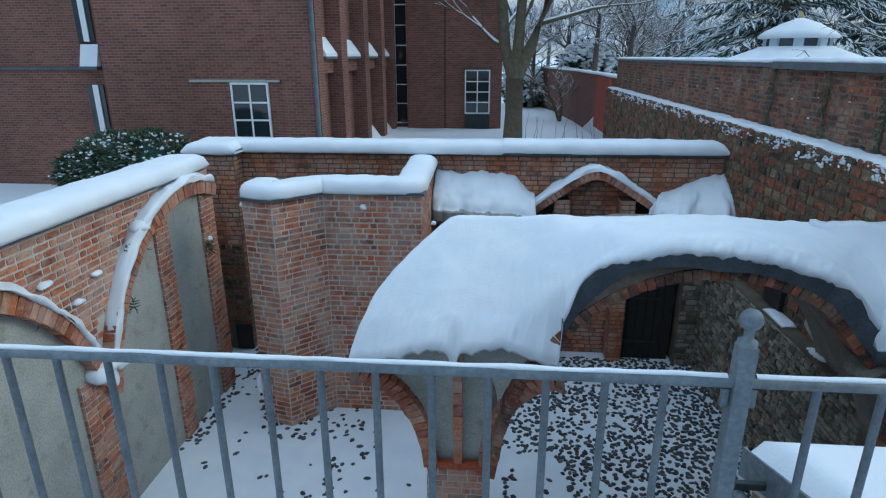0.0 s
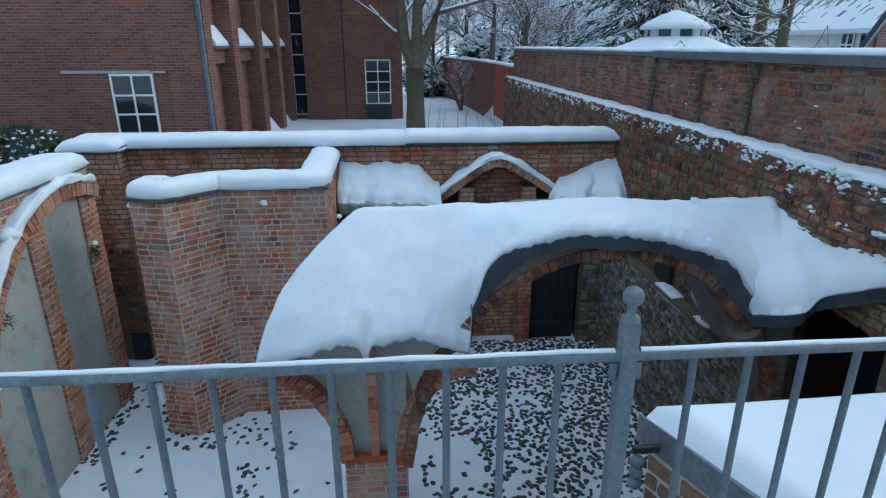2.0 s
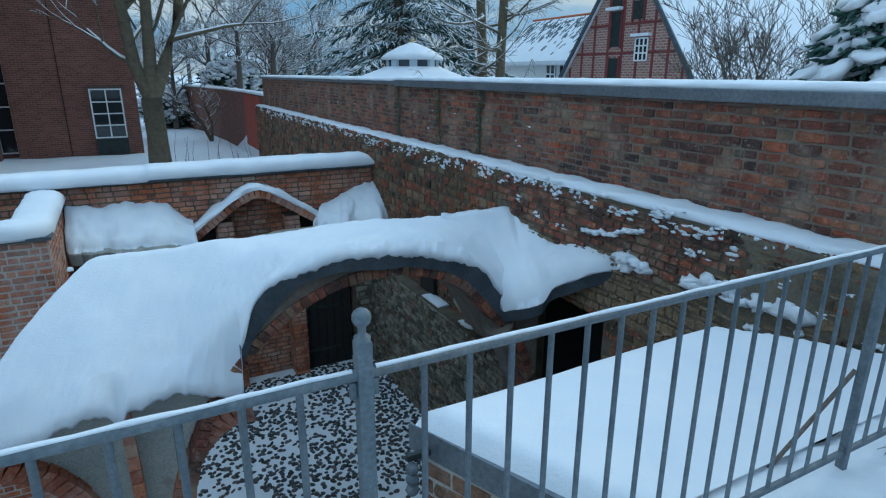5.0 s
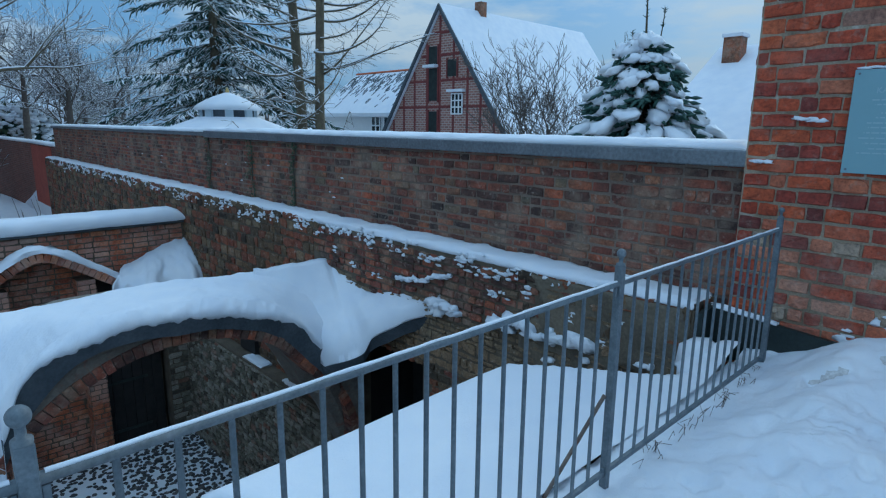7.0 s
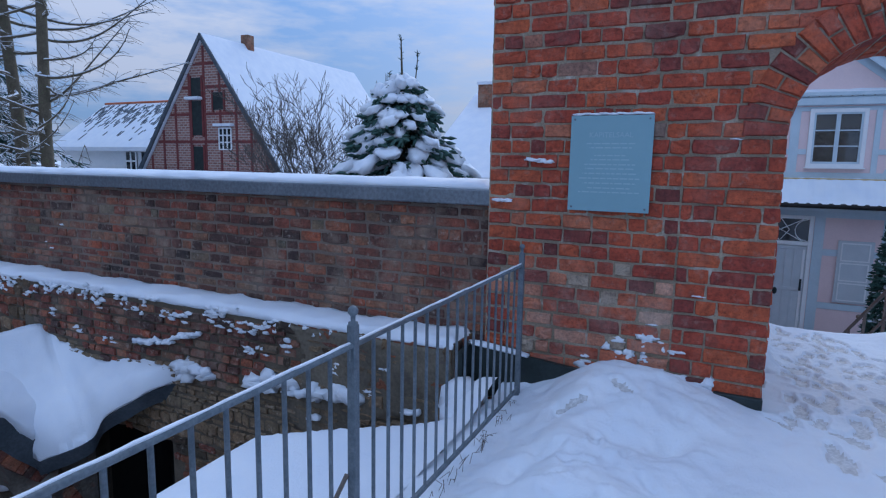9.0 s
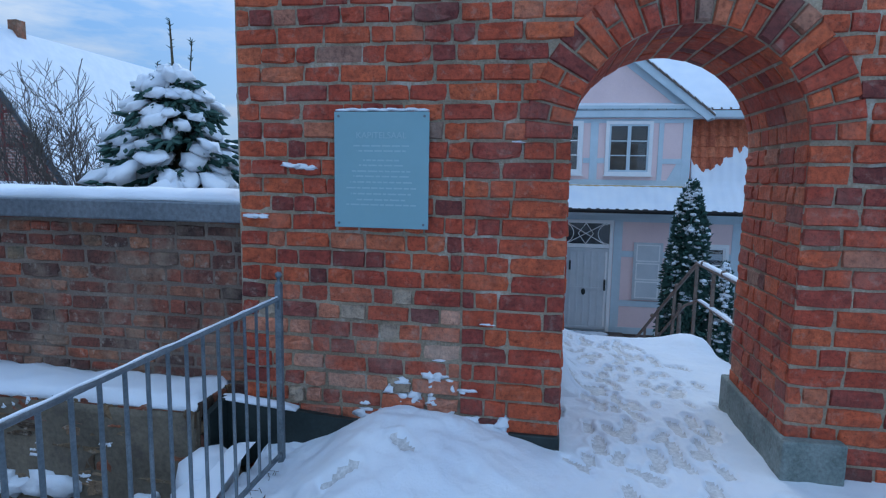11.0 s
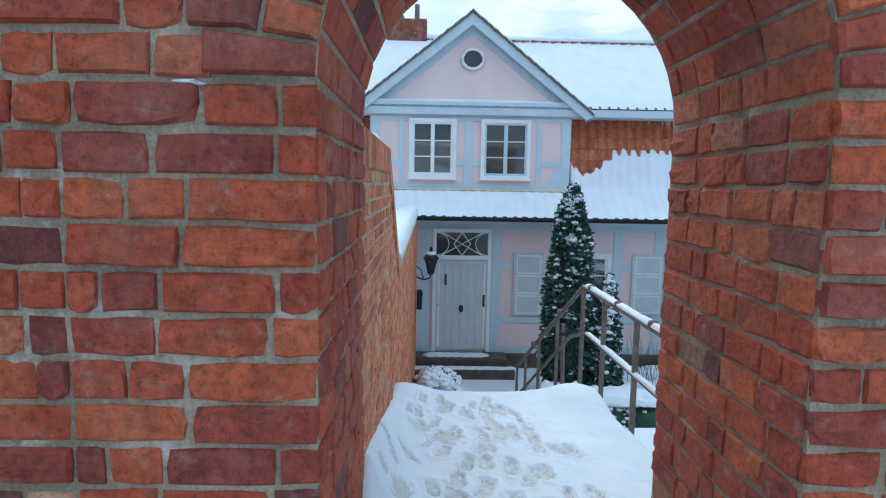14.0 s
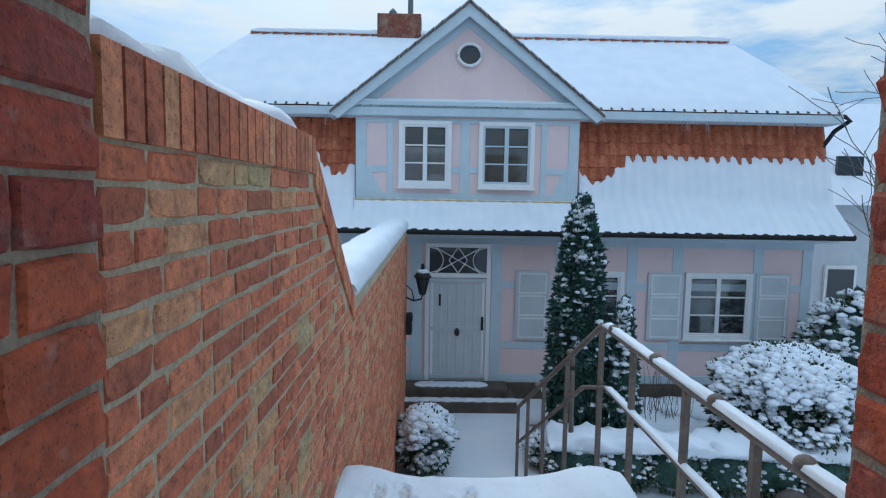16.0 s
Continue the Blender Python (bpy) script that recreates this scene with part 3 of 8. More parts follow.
# ---- gate: plinth, information panel, snow on the brickwork ----
plinth = part("plinth", box(5.2, 6.35, GY0 - 0.3, GY0 + 0.035, -0.5, 0.10, 0.012), M["plinth"], None, "grey-green slate plinth at the gateway's foot", "structure")
part("plinth", box(5.255, 6.3, GY1 - 0.012, GY1 + 0.3, -0.5, -0.02, 0.012), M["dark_metal"], None, "dark sheet plinth at the gateway's foot", "structure")
panel = thing("information_panel", "grey-green metal panel with pale lettering on the brick wall", "sign", (5.246, 0.56, 1.56))
part("plate", box(-0.008, 0.004, -0.29, 0.29, -0.345, 0.345, 0.003), M["sign"], panel)
for y in (-0.262, 0.262):
    for z in (-0.318, 0.318):
        b = bmesh.new()
        bmesh.ops.create_cone(b, cap_ends=True, segments=10, radius1=0.008, radius2=0.006, depth=0.035, matrix=pose(0.005, y, z, 0, 90, 0))
        part("screw", b, M["galv"], panel)
tc = bpy.data.curves.new("title", "FONT")
tc.body, tc.size, tc.align_x, tc.align_y, tc.extrude = "KAPITELSAAL", 0.052, "CENTER", "CENTER", 0.0006
tmp = new("title_curve", tc)
dg = bpy.context.evaluated_depsgraph_get()
tm = bpy.data.meshes.new_from_object(tmp.evaluated_get(dg))
bpy.data.objects.remove(tmp)
tm.materials.clear()
title = part("title", tm, M["letter"], panel, "pale raised title lettering")
title.matrix_basis = Matrix.Translation((-0.0095, 0.0, 0.205)) @ Matrix(((0, 0, -1, 0), (-1, 0, 0, 0), (0, 1, 0, 0), (0, 0, 0, 1)))
rl = random.Random(5)
for z, w in ((0.145, 0.34), (0.115, 0.30), (0.06, 0.22), (0.03, 0.27), (-0.005, 0.36), (-0.035, 0.34), (-0.07, 0.38), (-0.105, 0.43), (-0.14, 0.37), (-0.175, 0.3), (-0.205, 0.43)):
    h = Heap()
    y = -w / 2
    while y < w / 2:
        e = min(w / 2, y + rl.uniform(0.02, 0.06))
        h.box(-0.0092, -0.0078, y, e, z - 0.0045, z + 0.0045)
        y = e + 0.009
    part("text_line", h.mesh("text_line"), M["letter"], panel)
clumps("snow_on_panel", [((5.25, 0.56 + 0.06 * i, 1.912 + 0.004 * (i % 2)), 0.02, 0.05, 0.012) for i in range(-4, 5)], "thin ridge of snow on the information panel")
rg = random.Random(8)
spots = [((5.275, 1.02 + 0.05 * i, 1.565 + 0.006 * i), 0.03, 0.05, 0.02) for i in range(4)] + [((5.275, 1.34 + 0.04 * i, 1.26), 0.03, 0.04, 0.018) for i in range(3)]
for y0, z0, n in ((0.42, 0.03, 9), (0.30, 0.14, 8), (0.25, 0.26, 5), (0.08, 0.22, 4), (0.62, 0.02, 6), (0.05, 0.02, 5), (-0.2, 0.0, 4), (0.5, 0.2, 3)):
    for _ in range(n):
        spots.append(((5.284, y0 + rg.gauss(0, 0.045), z0 + rg.gauss(0, 0.028)), 0.018, rg.uniform(0.018, 0.06), rg.uniform(0.014, 0.045)))
for y, z in ((-0.1, 0.645), (-0.25, 1.735), (0.2, 0.40)):
    spots.append(((5.282, y, z), 0.014, 0.04, 0.008))
clumps("snow_on_brickwork", spots, "patches of snow stuck to rough brickwork", 0.9)

# ---- left wall: blind arches, plaster, snow ----
LX = -5.65


def blind(d, half, rise):
    return rise * (math.sqrt(max(0.0, 1 - (d / half) ** 2)) - 1)


def left_arch(y):
    c = 9.9 if y > 7.1 else 4.3
    return -0.72 + blind(y - c, 2.82, 3.0)


def swept(heap, path, u, n, w, t):
    """A square bar along a path: w across n, t across the other way."""
    P = [Vector(p) for p in path]
    N = Vector(n)
    vs, fs = [], []
    for i, p in enumerate(P):
        d = (P[min(i + 1, len(P) - 1)] - P[max(i - 1, 0)]).normalized()
        s = d.cross(N).normalized()
        vs += [p + s * t / 2 - N * w / 2, p + s * t / 2 + N * w / 2, p - s * t / 2 + N * w / 2, p - s * t / 2 - N * w / 2]
    for i in range(len(P) - 1):
        for k in range(4):
            fs.append((i * 4 + k, i * 4 + (k + 1) % 4, i * 4 + 4 + (k + 1) % 4, i * 4 + 4 + k))
    fs += [(0, 3, 2, 1), tuple(len(P) * 4 - 4 + k for k in range(4))]
    heap.add(vs, fs)


def curve_bricks(path, n, w, t, mat, parent, name, size=0.115, joint=0.012, seed=4, as_parts=False):
    """Bricks set side by side along a curve."""
    P = [Vector(p) for p in path]
    L = [0.0]
    for a, b2 in zip(P, P[1:]):
        L.append(L[-1] + (b2 - a).length)

    def at(s):
        for i in range(len(P) - 1):
            if s <= L[i + 1] or i == len(P) - 2:
                return P[i].lerp(P[i + 1], (s - L[i]) / max(1e-6, L[i + 1] - L[i]))
    rr = random.Random(seed)
    h = Heap()
    s = 0.0
    while s < L[-1] - size * 0.5:
        e = min(L[-1], s + size)
        g = Heap()
        swept(g, [at(s + joint / 2), at(e - joint / 2)], None, n, w * rr.uniform(0.95, 1.06), t * rr.uniform(0.93, 1.05))
        if as_parts:
            part(name, g.mesh(name), M[mat + "_o"], parent)
        else:
            h.add(g.v, g.f)
        s = e
    if not as_parts:
        part("arch_ring" if name == "voussoir" else "rib", h.mesh(name), M[mat + "_i"], parent, kind="stuff")


for c, lo, hi in ((9.9, 7.12, 10.95), (4.3, 1.7, 7.02)):
    pts = []
    n = 26
    for k in range(n + 1):
        y = lo + (hi - lo) * k / n
        pts.append((LX + 0.05, y, left_arch(y) - 0.12))
    curve_bricks(pts, (1, 0, 0), 0.26, 0.24, "ora", left_wall, "voussoir")
    b = bmesh.new()
    prism(b, [(lo, -5.4)] + [(p[1], p[2] - 0.14) for p in pts] + [(hi, -5.4)], "x", LX - 0.05, LX + 0.022)
    part("plaster_panel", b, M["plaster"], left_wall)
for y0, y1, top in ((8.85, 9.25, -1.0), (10.45, 10.95, -0.9), (6.55, 7.25, -2.9)):
    b = bmesh.new()
    add_box(b, LX, LX + 0.075, y0, y1, -5.4, top)
    part("pier", b, M["mortar"], left_wall)
snow_strip("snow_on_arch", [(LX + 0.1, y, left_arch(y) + 0.02) for y in [7.15 + 0.16 * k for k in range(24)]], 0.24, 0.13, "curved ridge of snow along a blind arch", seed=3, rough=0.03)
snow_strip("snow_on_arch", [(LX + 0.1, y, left_arch(y) + 0.02) for y in [3.0 + 0.2 * k for k in range(20)] + [6.98]], 0.24, 0.1, "curved ridge of snow along a blind arch", seed=5, rough=0.03)
clumps("snow_on_springer", [((LX + 0.14, 7.05 + 0.1 * k, -2.78 - 0.05 * abs(k)), 0.2, 0.16, 0.16) for k in range(-2, 3)] + [((LX + 0.16, 7.05, -3.05), 0.12, 0.1, 0.22), ((LX + 0.1, 8.4, -1.12), 0.16, 0.2, 0.13)], "heap of snow on the arch springer")
clumps("snow_on_left_wall", [((LX + 0.03, 6.4, -1.3), 0.07, 0.12, 0.06), ((LX + 0.03, 6.9, -1.75), 0.07, 0.1, 0.05), ((LX + 0.03, 7.35, -1.5), 0.06, 0.1, 0.05), ((LX + 0.03, 6.75, -2.1), 0.08, 0.14, 0.07), ((LX + 0.04, 10.6, -2.0), 0.1, 0.1, 0.08), ((LX + 0.04, 7.6, -2.2), 0.07, 0.09, 0.06)], "small pads of snow on projecting bricks", 0.5)
rd_ = random.Random(41)
tufts = Heap()
for y, z, n in ((8.08, -1.38, 40), (8.5, -1.35, 16), (10.55, -2.1, 50), (7.9, -2.2, 16), (6.2, -1.6, 20)):
    for _ in range(n):
        p = Vector((LX + 0.08, rd_.gauss(y, 0.07), rd_.gauss(z, 0.06)))
        tufts.tube([p, p + Vector((rd_.uniform(0.02, 0.1), rd_.uniform(-0.1, 0.1), rd_.uniform(-0.1, 0.06)))], [0.012, 0.003], 4)
tagged(part("wall_tuft", tufts.mesh(), M["leaf"], left_wall, "dark dry tufts in the brickwork"), kind="stuff")
part("capping", box(-6.3, -5.55, 1.6, 10.75, -0.62, -0.56, 0.01), M["dark_zinc"], left_wall)
snow_strip("snow_cap", [(-5.96, 1.6, -0.56), (-5.96, 10.9, -0.56)], 0.84, 0.24, "thick rounded snow cap on the brick wall", seed=1)

# ---- back wall: buttress, capping, arch, broken vault webs ----
part("buttress", box(-6.7, -5.74, 12.45, 12.9, -5.4, -0.64), M["mortar_dark"], back_wall)
part("return_wall", box(-7.0, -6.7, 11.0, 12.9, -5.6, -0.64), M["mortar_dark"], back_wall)
# flat black block painted in for shade at the buttress foot
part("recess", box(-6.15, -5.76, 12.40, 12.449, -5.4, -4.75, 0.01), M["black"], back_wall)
part("capping", box(-6.82, 5.0, 12.78, 13.45, -0.62, -0.57, 0.01), M["dark_zinc"], back_wall)
part("capping", box(-6.82, -5.64, 12.35, 12.78, -0.625, -0.575, 0.01), M["dark_zinc"], back_wall)
snow_strip("snow_cap", [(-6.85, 13.1, -0.57), (0.2, 13.1, -0.57), (0.24, 13.1, -0.54), (4.98, 13.1, -0.54)], 0.74, 0.24, "long rounded snow cap on the back wall", seed=2)
snow_strip("snow_cap", [(-6.86, 12.62, -0.57), (-5.62, 12.62, -0.57)], 0.6, 0.22, "rounded snow cap on the buttress", seed=9)


def back_arch(x):
    d = x - 2.22
    return -0.88 - (math.sqrt(d * d + 0.09) - 0.3) * (0.78 if d < 0 else 0.7)


pts = [(x, 12.68, back_arch(x) - 0.09) for x in [0.2 + 0.13 * k for k in range(31)]]
curve_bricks(pts, (0, 1, 0), 0.46, 0.16, "ora", back_wall, "voussoir")
snow_strip("snow_on_arch", [(x, 12.66, back_arch(x) + 0.0) for x in [0.3 + 0.11 * k for k in range(34)]], 0.42, 0.12, "arched ridge of snow on a blind arch", seed=6, rough=0.03)
for x0, x1 in ((1.38, 1.70), (2.78, 3.10)):
    part("pier", box(x0, x1, 12.5, 12.9, -5.4, min(back_arch(x0), back_arch(x1)) - 0.2), M["mortar_dark"], back_wall)
# black sheets standing for the shadow beside the piers under the arch
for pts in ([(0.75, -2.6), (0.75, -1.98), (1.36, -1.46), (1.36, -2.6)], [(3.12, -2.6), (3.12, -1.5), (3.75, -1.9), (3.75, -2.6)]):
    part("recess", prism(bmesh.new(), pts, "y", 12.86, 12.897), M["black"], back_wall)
part("lining", box(4.3, 5.0, 12.45, 12.9, -5.4, -2.4), M["mortar_dark"], back_wall)


def web(name, x0, x1, y0, y1, z0, z1, label, seed, parent=None):
    """A broken vault web: a sloping shell under a blanket of snow."""
    nx, ny = 48, 16

    def f(u, w, top):
        x = x0 + (x1 - x0) * u
        if seed > 2:
            x += (x1 - x) * 0.3 * w
        y = y0 + (y1 - y0) * w + (0.24 * fbm(u * 4 + seed, 0, seed, 1.0) + 0.09 * fbm(u * 11 + seed, w * 3, seed, 1.0)) * (1 - w)
        z = z0 + (z1 - z0) * w ** 0.8 - 0.10 * math.sin(math.pi * u) * (1 - w) - (0.45 * max(0.0, u - 0.5) ** 1.5 if seed < 2 else 0.0)
        if seed > 2:
            z -= 0.5 * (1 - u) * w
        else:
            z -= 0.3 * smooth01((u - 0.78) / 0.22) * (0.3 + 0.7 * w)
        if top:
            z += 0.11 + 0.06 * fbm(x, y, seed, 2.2) + 0.04 * fbm(x, y, seed, 7.0) - 0.12 * max(0, 1 - min(w, 1) / 0.12)
        return (x, y, z)
    vs = [f(i / nx, j / ny, True) for j in range(ny + 1) for i in range(nx + 1)] + [f(i / nx, j / ny, False) for j in range(ny + 1) for i in range(nx + 1)]
    n, o = nx + 1, (nx + 1) * (ny + 1)
    fs = [(j * n + i, j * n + i + 1, (j + 1) * n + i + 1, (j + 1) * n + i) for j in range(ny) for i in range(nx)]
    fs += [tuple(o + q for q in reversed(t)) for t in fs]
    for i in range(nx):
        fs.append((i, o + i, o + i + 1, i + 1))
    for j in range(ny):
        fs += [(j * n, (j + 1) * n, o + (j + 1) * n, o + j * n), (j * n + nx, o + j * n + nx, o + (j + 1) * n + nx, (j + 1) * n + nx)]
    t = thing(name, label, "vault", (0, 0, 0))
    part("snow_blanket", mesh_of(vs, fs), M["snow"], t, "blanket of snow", smooth=True)
    g = [(x, y - 0.01, z - 0.005) for x, y, z in vs[o:]]
    vs2 = g + [(x, y + 0.06, z - 0.22) for x, y, z in g]
    part("shell", mesh_of(vs2, [tuple((q + o) if q < o else q - o for q in t2) for t2 in fs]), M["plaster"], t)
    return t


web("vault_web", -1.26, 0.95, 12.0, 12.95, -1.66, -1.08, "broken plastered vault web under snow", 1.0)
web("vault_web", 3.2, 4.99, 11.9, 12.95, -1.80, -1.0, "broken plastered vault web under snow", 4.0)

# ---- door in the back wall ----
d = thing("cellar_door", "black tarred plank door in the brick wall", "door", (3.62, 12.72, FLOOR))
for i in range(6):
    part("plank", box(-0.6 + 0.2 * i + 0.004, -0.4 + 0.2 * i - 0.004, -0.03, 0.03, 0.0, 2.05, 0.006), M["black"], d)
for z in (0.45, 1.55):
    part("hinge", box(-0.55, 0.3, -0.045, -0.03, z - 0.03, z + 0.03, 0.004), M["dark_metal"], d)
part("lintel", box(3.0, 4.3, 12.6, 12.9, -3.33, -3.1, 0.01), M["black"], back_wall)

# ---- stair turret ----
turret = thing("turret_stump", "polygonal brick turret stump with snow-capped walls", "turret", (0, 0, 0))
OR = [(-4.3, 10.35), (-4.34, 9.55), (-3.76, 9.4), (-3.05, 10.1), (-1.25, 10.1), (-1.3, 12.9)]
ORI = [(-3.9, 10.35), (-3.9, 9.95), (-3.88, 9.93), (-3.25, 10.55), (-1.7, 10.55), (-1.75, 12.9)]
core = part("masonry", prism(bmesh.new(), OR + ORI[::-1], "z", FLOOR, -0.92), M["mortar"], turret)
b = bmesh.new()
prism(b, [(x * 1.0 + dx, y + dy) for (x, y), (dx, dy) in zip(OR + ORI[::-1], [(-0.06, 0), (-0.06, -0.05), (0.02, -0.07), (0.04, -0.06), (0.06, -0.06), (0.06, 0)] + [(0, 0)] * 6)], "z", -0.915, -0.87)
part("capping", b, M["dark_zinc"], turret)
mid = [((a[0] + c[0]) / 2, (a[1] + c[1]) / 2) for a, c in zip(OR, ORI)]
snow_strip("snow_cap", [(*mid[0], -0.87), (*mid[1], -0.87), (*mid[2], -0.87), (*mid[3], -0.87), (*mid[4], -0.87), (*mid[5], -0.84)], 0.58, 0.24, "rounded snow cap following the turret's angles", seed=7)
clumps("snow_on_turret", [((-2.3, 10.05, -1.15), 0.07, 0.06, 0.07), ((-1.02, 9.98, -1.4), 0.05, 0.05, 0.05), ((-4.36, 9.5, -4.6), 0.06, 0.08, 0.3), ((-4.4, 9.7, -1.05), 0.06, 0.06, 0.06)], "pads of snow on the turret's brickwork", 0.4)

# ---- middle pillar and what is left of the vault ----
PX, PY, CAPZ = -0.37, 7.1, -3.8
vault = thing("vault_fragment", "brick vault arch on a pillar under deep snow", "vault", (0, 0, 0))
pier_body = part("pillar", box(PX - 0.42, PX + 0.42, PY - 0.48, PY + 0.48, FLOOR, CAPZ - 0.1), M["mortar"], vault)
cap_ob = part("capital", box(PX - 0.47, PX + 0.47, PY - 0.53, PY + 0.53, CAPZ - 0.1, CAPZ, 0.01), M["red_i"], vault, "projecting brick capital")


def intrados(x):
    if x < PX:
        x = 2 * PX - x
    return CAPZ + 2.9 * math.sqrt(max(0.0, 1 - ((x - 2.55) / 2.45) ** 2))


def curve(x, pts):
    """A smooth line through a few places (x, z)."""
    X, Y = [q[0] for q in pts], [q[1] for q in pts]
    if x <= X[0] or x >= X[-1]:
        return Y[0] if x <= X[0] else Y[-1]
    i = max(k for k in range(len(X) - 1) if X[k] <= x)
    m = [(Y[min(k + 1, len(X) - 1)] - Y[max(k - 1, 0)]) / (X[min(k + 1, len(X) - 1)] - X[max(k - 1, 0)]) for k in (i, i + 1)]
    h = X[i + 1] - X[i]
    t = (x - X[i]) / h
    return (2 * t ** 3 - 3 * t * t + 1) * Y[i] + (t ** 3 - 2 * t * t + t) * h * m[0] + (3 * t * t - 2 * t ** 3) * Y[i + 1] + (t ** 3 - t * t) * h * m[1]


FAN = [(-1.72, -2.06), (-1.25, -1.97), (-0.67, -1.79), (-0.4, -1.81), (0.14, -1.78), (0.44, -1.9), (0.84, -2.05)]
CROWN = [(0.86, -1.46), (1.07, -0.95), (1.42, -0.70), (2.02, -0.59), (2.81, -0.62), (3.61, -0.84), (4.06, -1.1), (4.42, -1.62)]
SHEET = [(0.85, -1.7), (1.03, -1.35), (1.38, -0.95), (1.79, -0.75), (2.53, -0.77), (3.14, -0.87), (3.74, -1.15), (4.15, -1.6), (4.42, -1.89)]


def front_z(x):
    """Upper edge of the sheet fascia along the broken front."""
    return curve(x, FAN) if x < 0.85 else curve(x, CROWN)


def front_y(x):
    return 6.12 + 0.05 * math.sin(x * 2.1) + 0.06 * smooth01((x - 0.55) / 0.6)


RIDGE_Y, RIDGE_Z = 7.3, -0.73


def left_cut(w):
    """The broken left edge runs slantwise back up to the ridge."""
    return curve(w, [(0.0, -1.70), (0.24, -1.52), (0.41, -1.41), (0.7, -1.02), (1.0, -0.58)])


nx, ny = 260, 44
vs = []
for j in range(ny + 1):
    w = j / ny * 1.5
    for i in range(nx + 1):
        a = left_cut(min(1.0, w))
        x = a + (4.28 + 0.7 * min(1.0, w) ** 0.8 - a) * i / nx
        zs = sum(max(-1.95, front_z(x + 0.08 * q)) for q in range(-7, 8)) / 15
        kw = smooth01(w / 0.2)
        zf, yf = (front_z(x) * (1 - kw) + zs * kw) + 0.07, front_y(x)
        if w <= 1:
            y = yf + (RIDGE_Y - yf) * w
            flat = 1 - smooth01((x - 0.3) / 2.2) * (1 - smooth01((x - 3.0) / 1.4))
            s = math.sin(w * math.pi / 2)
            prof = flat * (0.12 * s + 0.88 * w) + (1 - flat) * s ** 0.7
            z = zf + (RIDGE_Z + 0.14 - zf) * prof
        else:
            y = RIDGE_Y + (w - 1) * 1.8
            z = RIDGE_Z + 0.14 - 1.5 * (w - 1) ** 1.6 * 1.2
        lip = min(1.0, w / 0.10)
        z += -0.02 + 0.14 * math.sqrt(lip) * (0.7 + 0.3 * smooth01((1.2 - abs(x - 2.4)))) + 0.03 * fbm(x, y, 2.0, 1.8) + 0.010 * fbm(x, y, 5.0, 7.0) + 0.036 * fbm(x, w * 7, 8.0, 7.0) * (1 - smooth01((w - 0.02) / 0.22)) + 0.016 * fbm(x, w * 7, 9.0, 19.0) * (1 - smooth01((w - 0.05) / 0.35))
        y -= (0.05 + 0.03 * fbm(x, 0, 3, 4.0) + 0.02 * fbm(x, 0, 5, 7.0)) * (1 - lip)
        if w < 0.12:
            z -= 0.035 * (1 + fbm(x, 1, 3, 3.5)) * (1 - w / 0.12) + 0.24 * math.exp(-((x - PX + 0.03) / 0.055) ** 2) * (1 - w / 0.12)
        edge = min(1.0, i / nx * (4.5 - a) / 0.16)
        z -= 0.10 * (1 - math.sqrt(edge))
        vs.append((x, y, z))
o = len(vs)
vs += [(x, y + 0.06, min(z - 0.06, front_z(x) + (RIDGE_Z - front_z(x)) * min(1, (j := (k // (nx + 1))) / ny * 1.5) - (0.5 * max(0, j / ny * 1.5 - 1)) - 0.03)) for k, (x, y, z) in enumerate(vs)]
n = nx + 1
fs = [(j * n + i, j * n + i + 1, (j + 1) * n + i + 1, (j + 1) * n + i) for j in range(ny) for i in range(nx)]
fs += [tuple(o + q for q in reversed(t)) for t in fs]
for i in range(nx):
    fs.append((i, o + i, o + i + 1, i + 1))
    fs.append((ny * n + i, ny * n + i + 1, o + ny * n + i + 1, o + ny * n + i))
for j in range(ny):
    fs += [(j * n, (j + 1) * n, o + (j + 1) * n, o + j * n), (j * n + nx, o + j * n + nx, o + (j + 1) * n + nx, (j + 1) * n + nx)]
part("snow_blanket", mesh_of(vs, fs), M["snow"], vault, "deep smooth blanket of snow", smooth=True)

# masonry of the arch, its sheet fascia and its brick edge
xs = [0.06 + (4.98 - 0.06) * k / 48 for k in range(49)]
b = bmesh.new()
low = [(x, intrados(x)) for x in xs]
high = [(x, max(intrados(x) + 0.02, min(front_z(x) - 0.04, -0.66))) for x in xs]
for (xa, za), (xb, zb), (_, ta), (_, tb) in zip(low, low[1:], high, high[1:]):
    q = [(xa, za), (xb, zb), (xb, tb), (xa, ta)]
    va = [b.verts.new((x, 6.25 + 0.3 * (1 - smooth01((x - 0.85) / 0.15)), z)) for x, z in q]
    vb = [b.verts.new((x, 8.1, z)) for x, z in q]
    for k in range(4):
        b.faces.new((va[k], va[(k + 1) % 4], vb[(k + 1) % 4], vb[k]))
    b.faces.new(va[::-1])
    b.faces.new(vb)
bmesh.ops.remove_doubles(b, verts=b.verts, dist=0.0005)
part("arch_masonry", b, M["plaster_brown"], vault, "rough plastered arch soffit, shade in its colour")
fa = Heap()
xf = [2.63 - 1.78 * math.cos(math.pi * k / 60) for k in range(61)]
vv = []
for x in xf:
    top, low_ = curve(x, CROWN) + 0.01, curve(x, SHEET) + 0.012 * fbm(x, 0, 2, 3.0)
    vv += [(x, front_y(x) - 0.02, top), (x, front_y(x) - 0.01, low_), (x, front_y(x) + 0.25, low_), (x, front_y(x) + 0.25, top)]
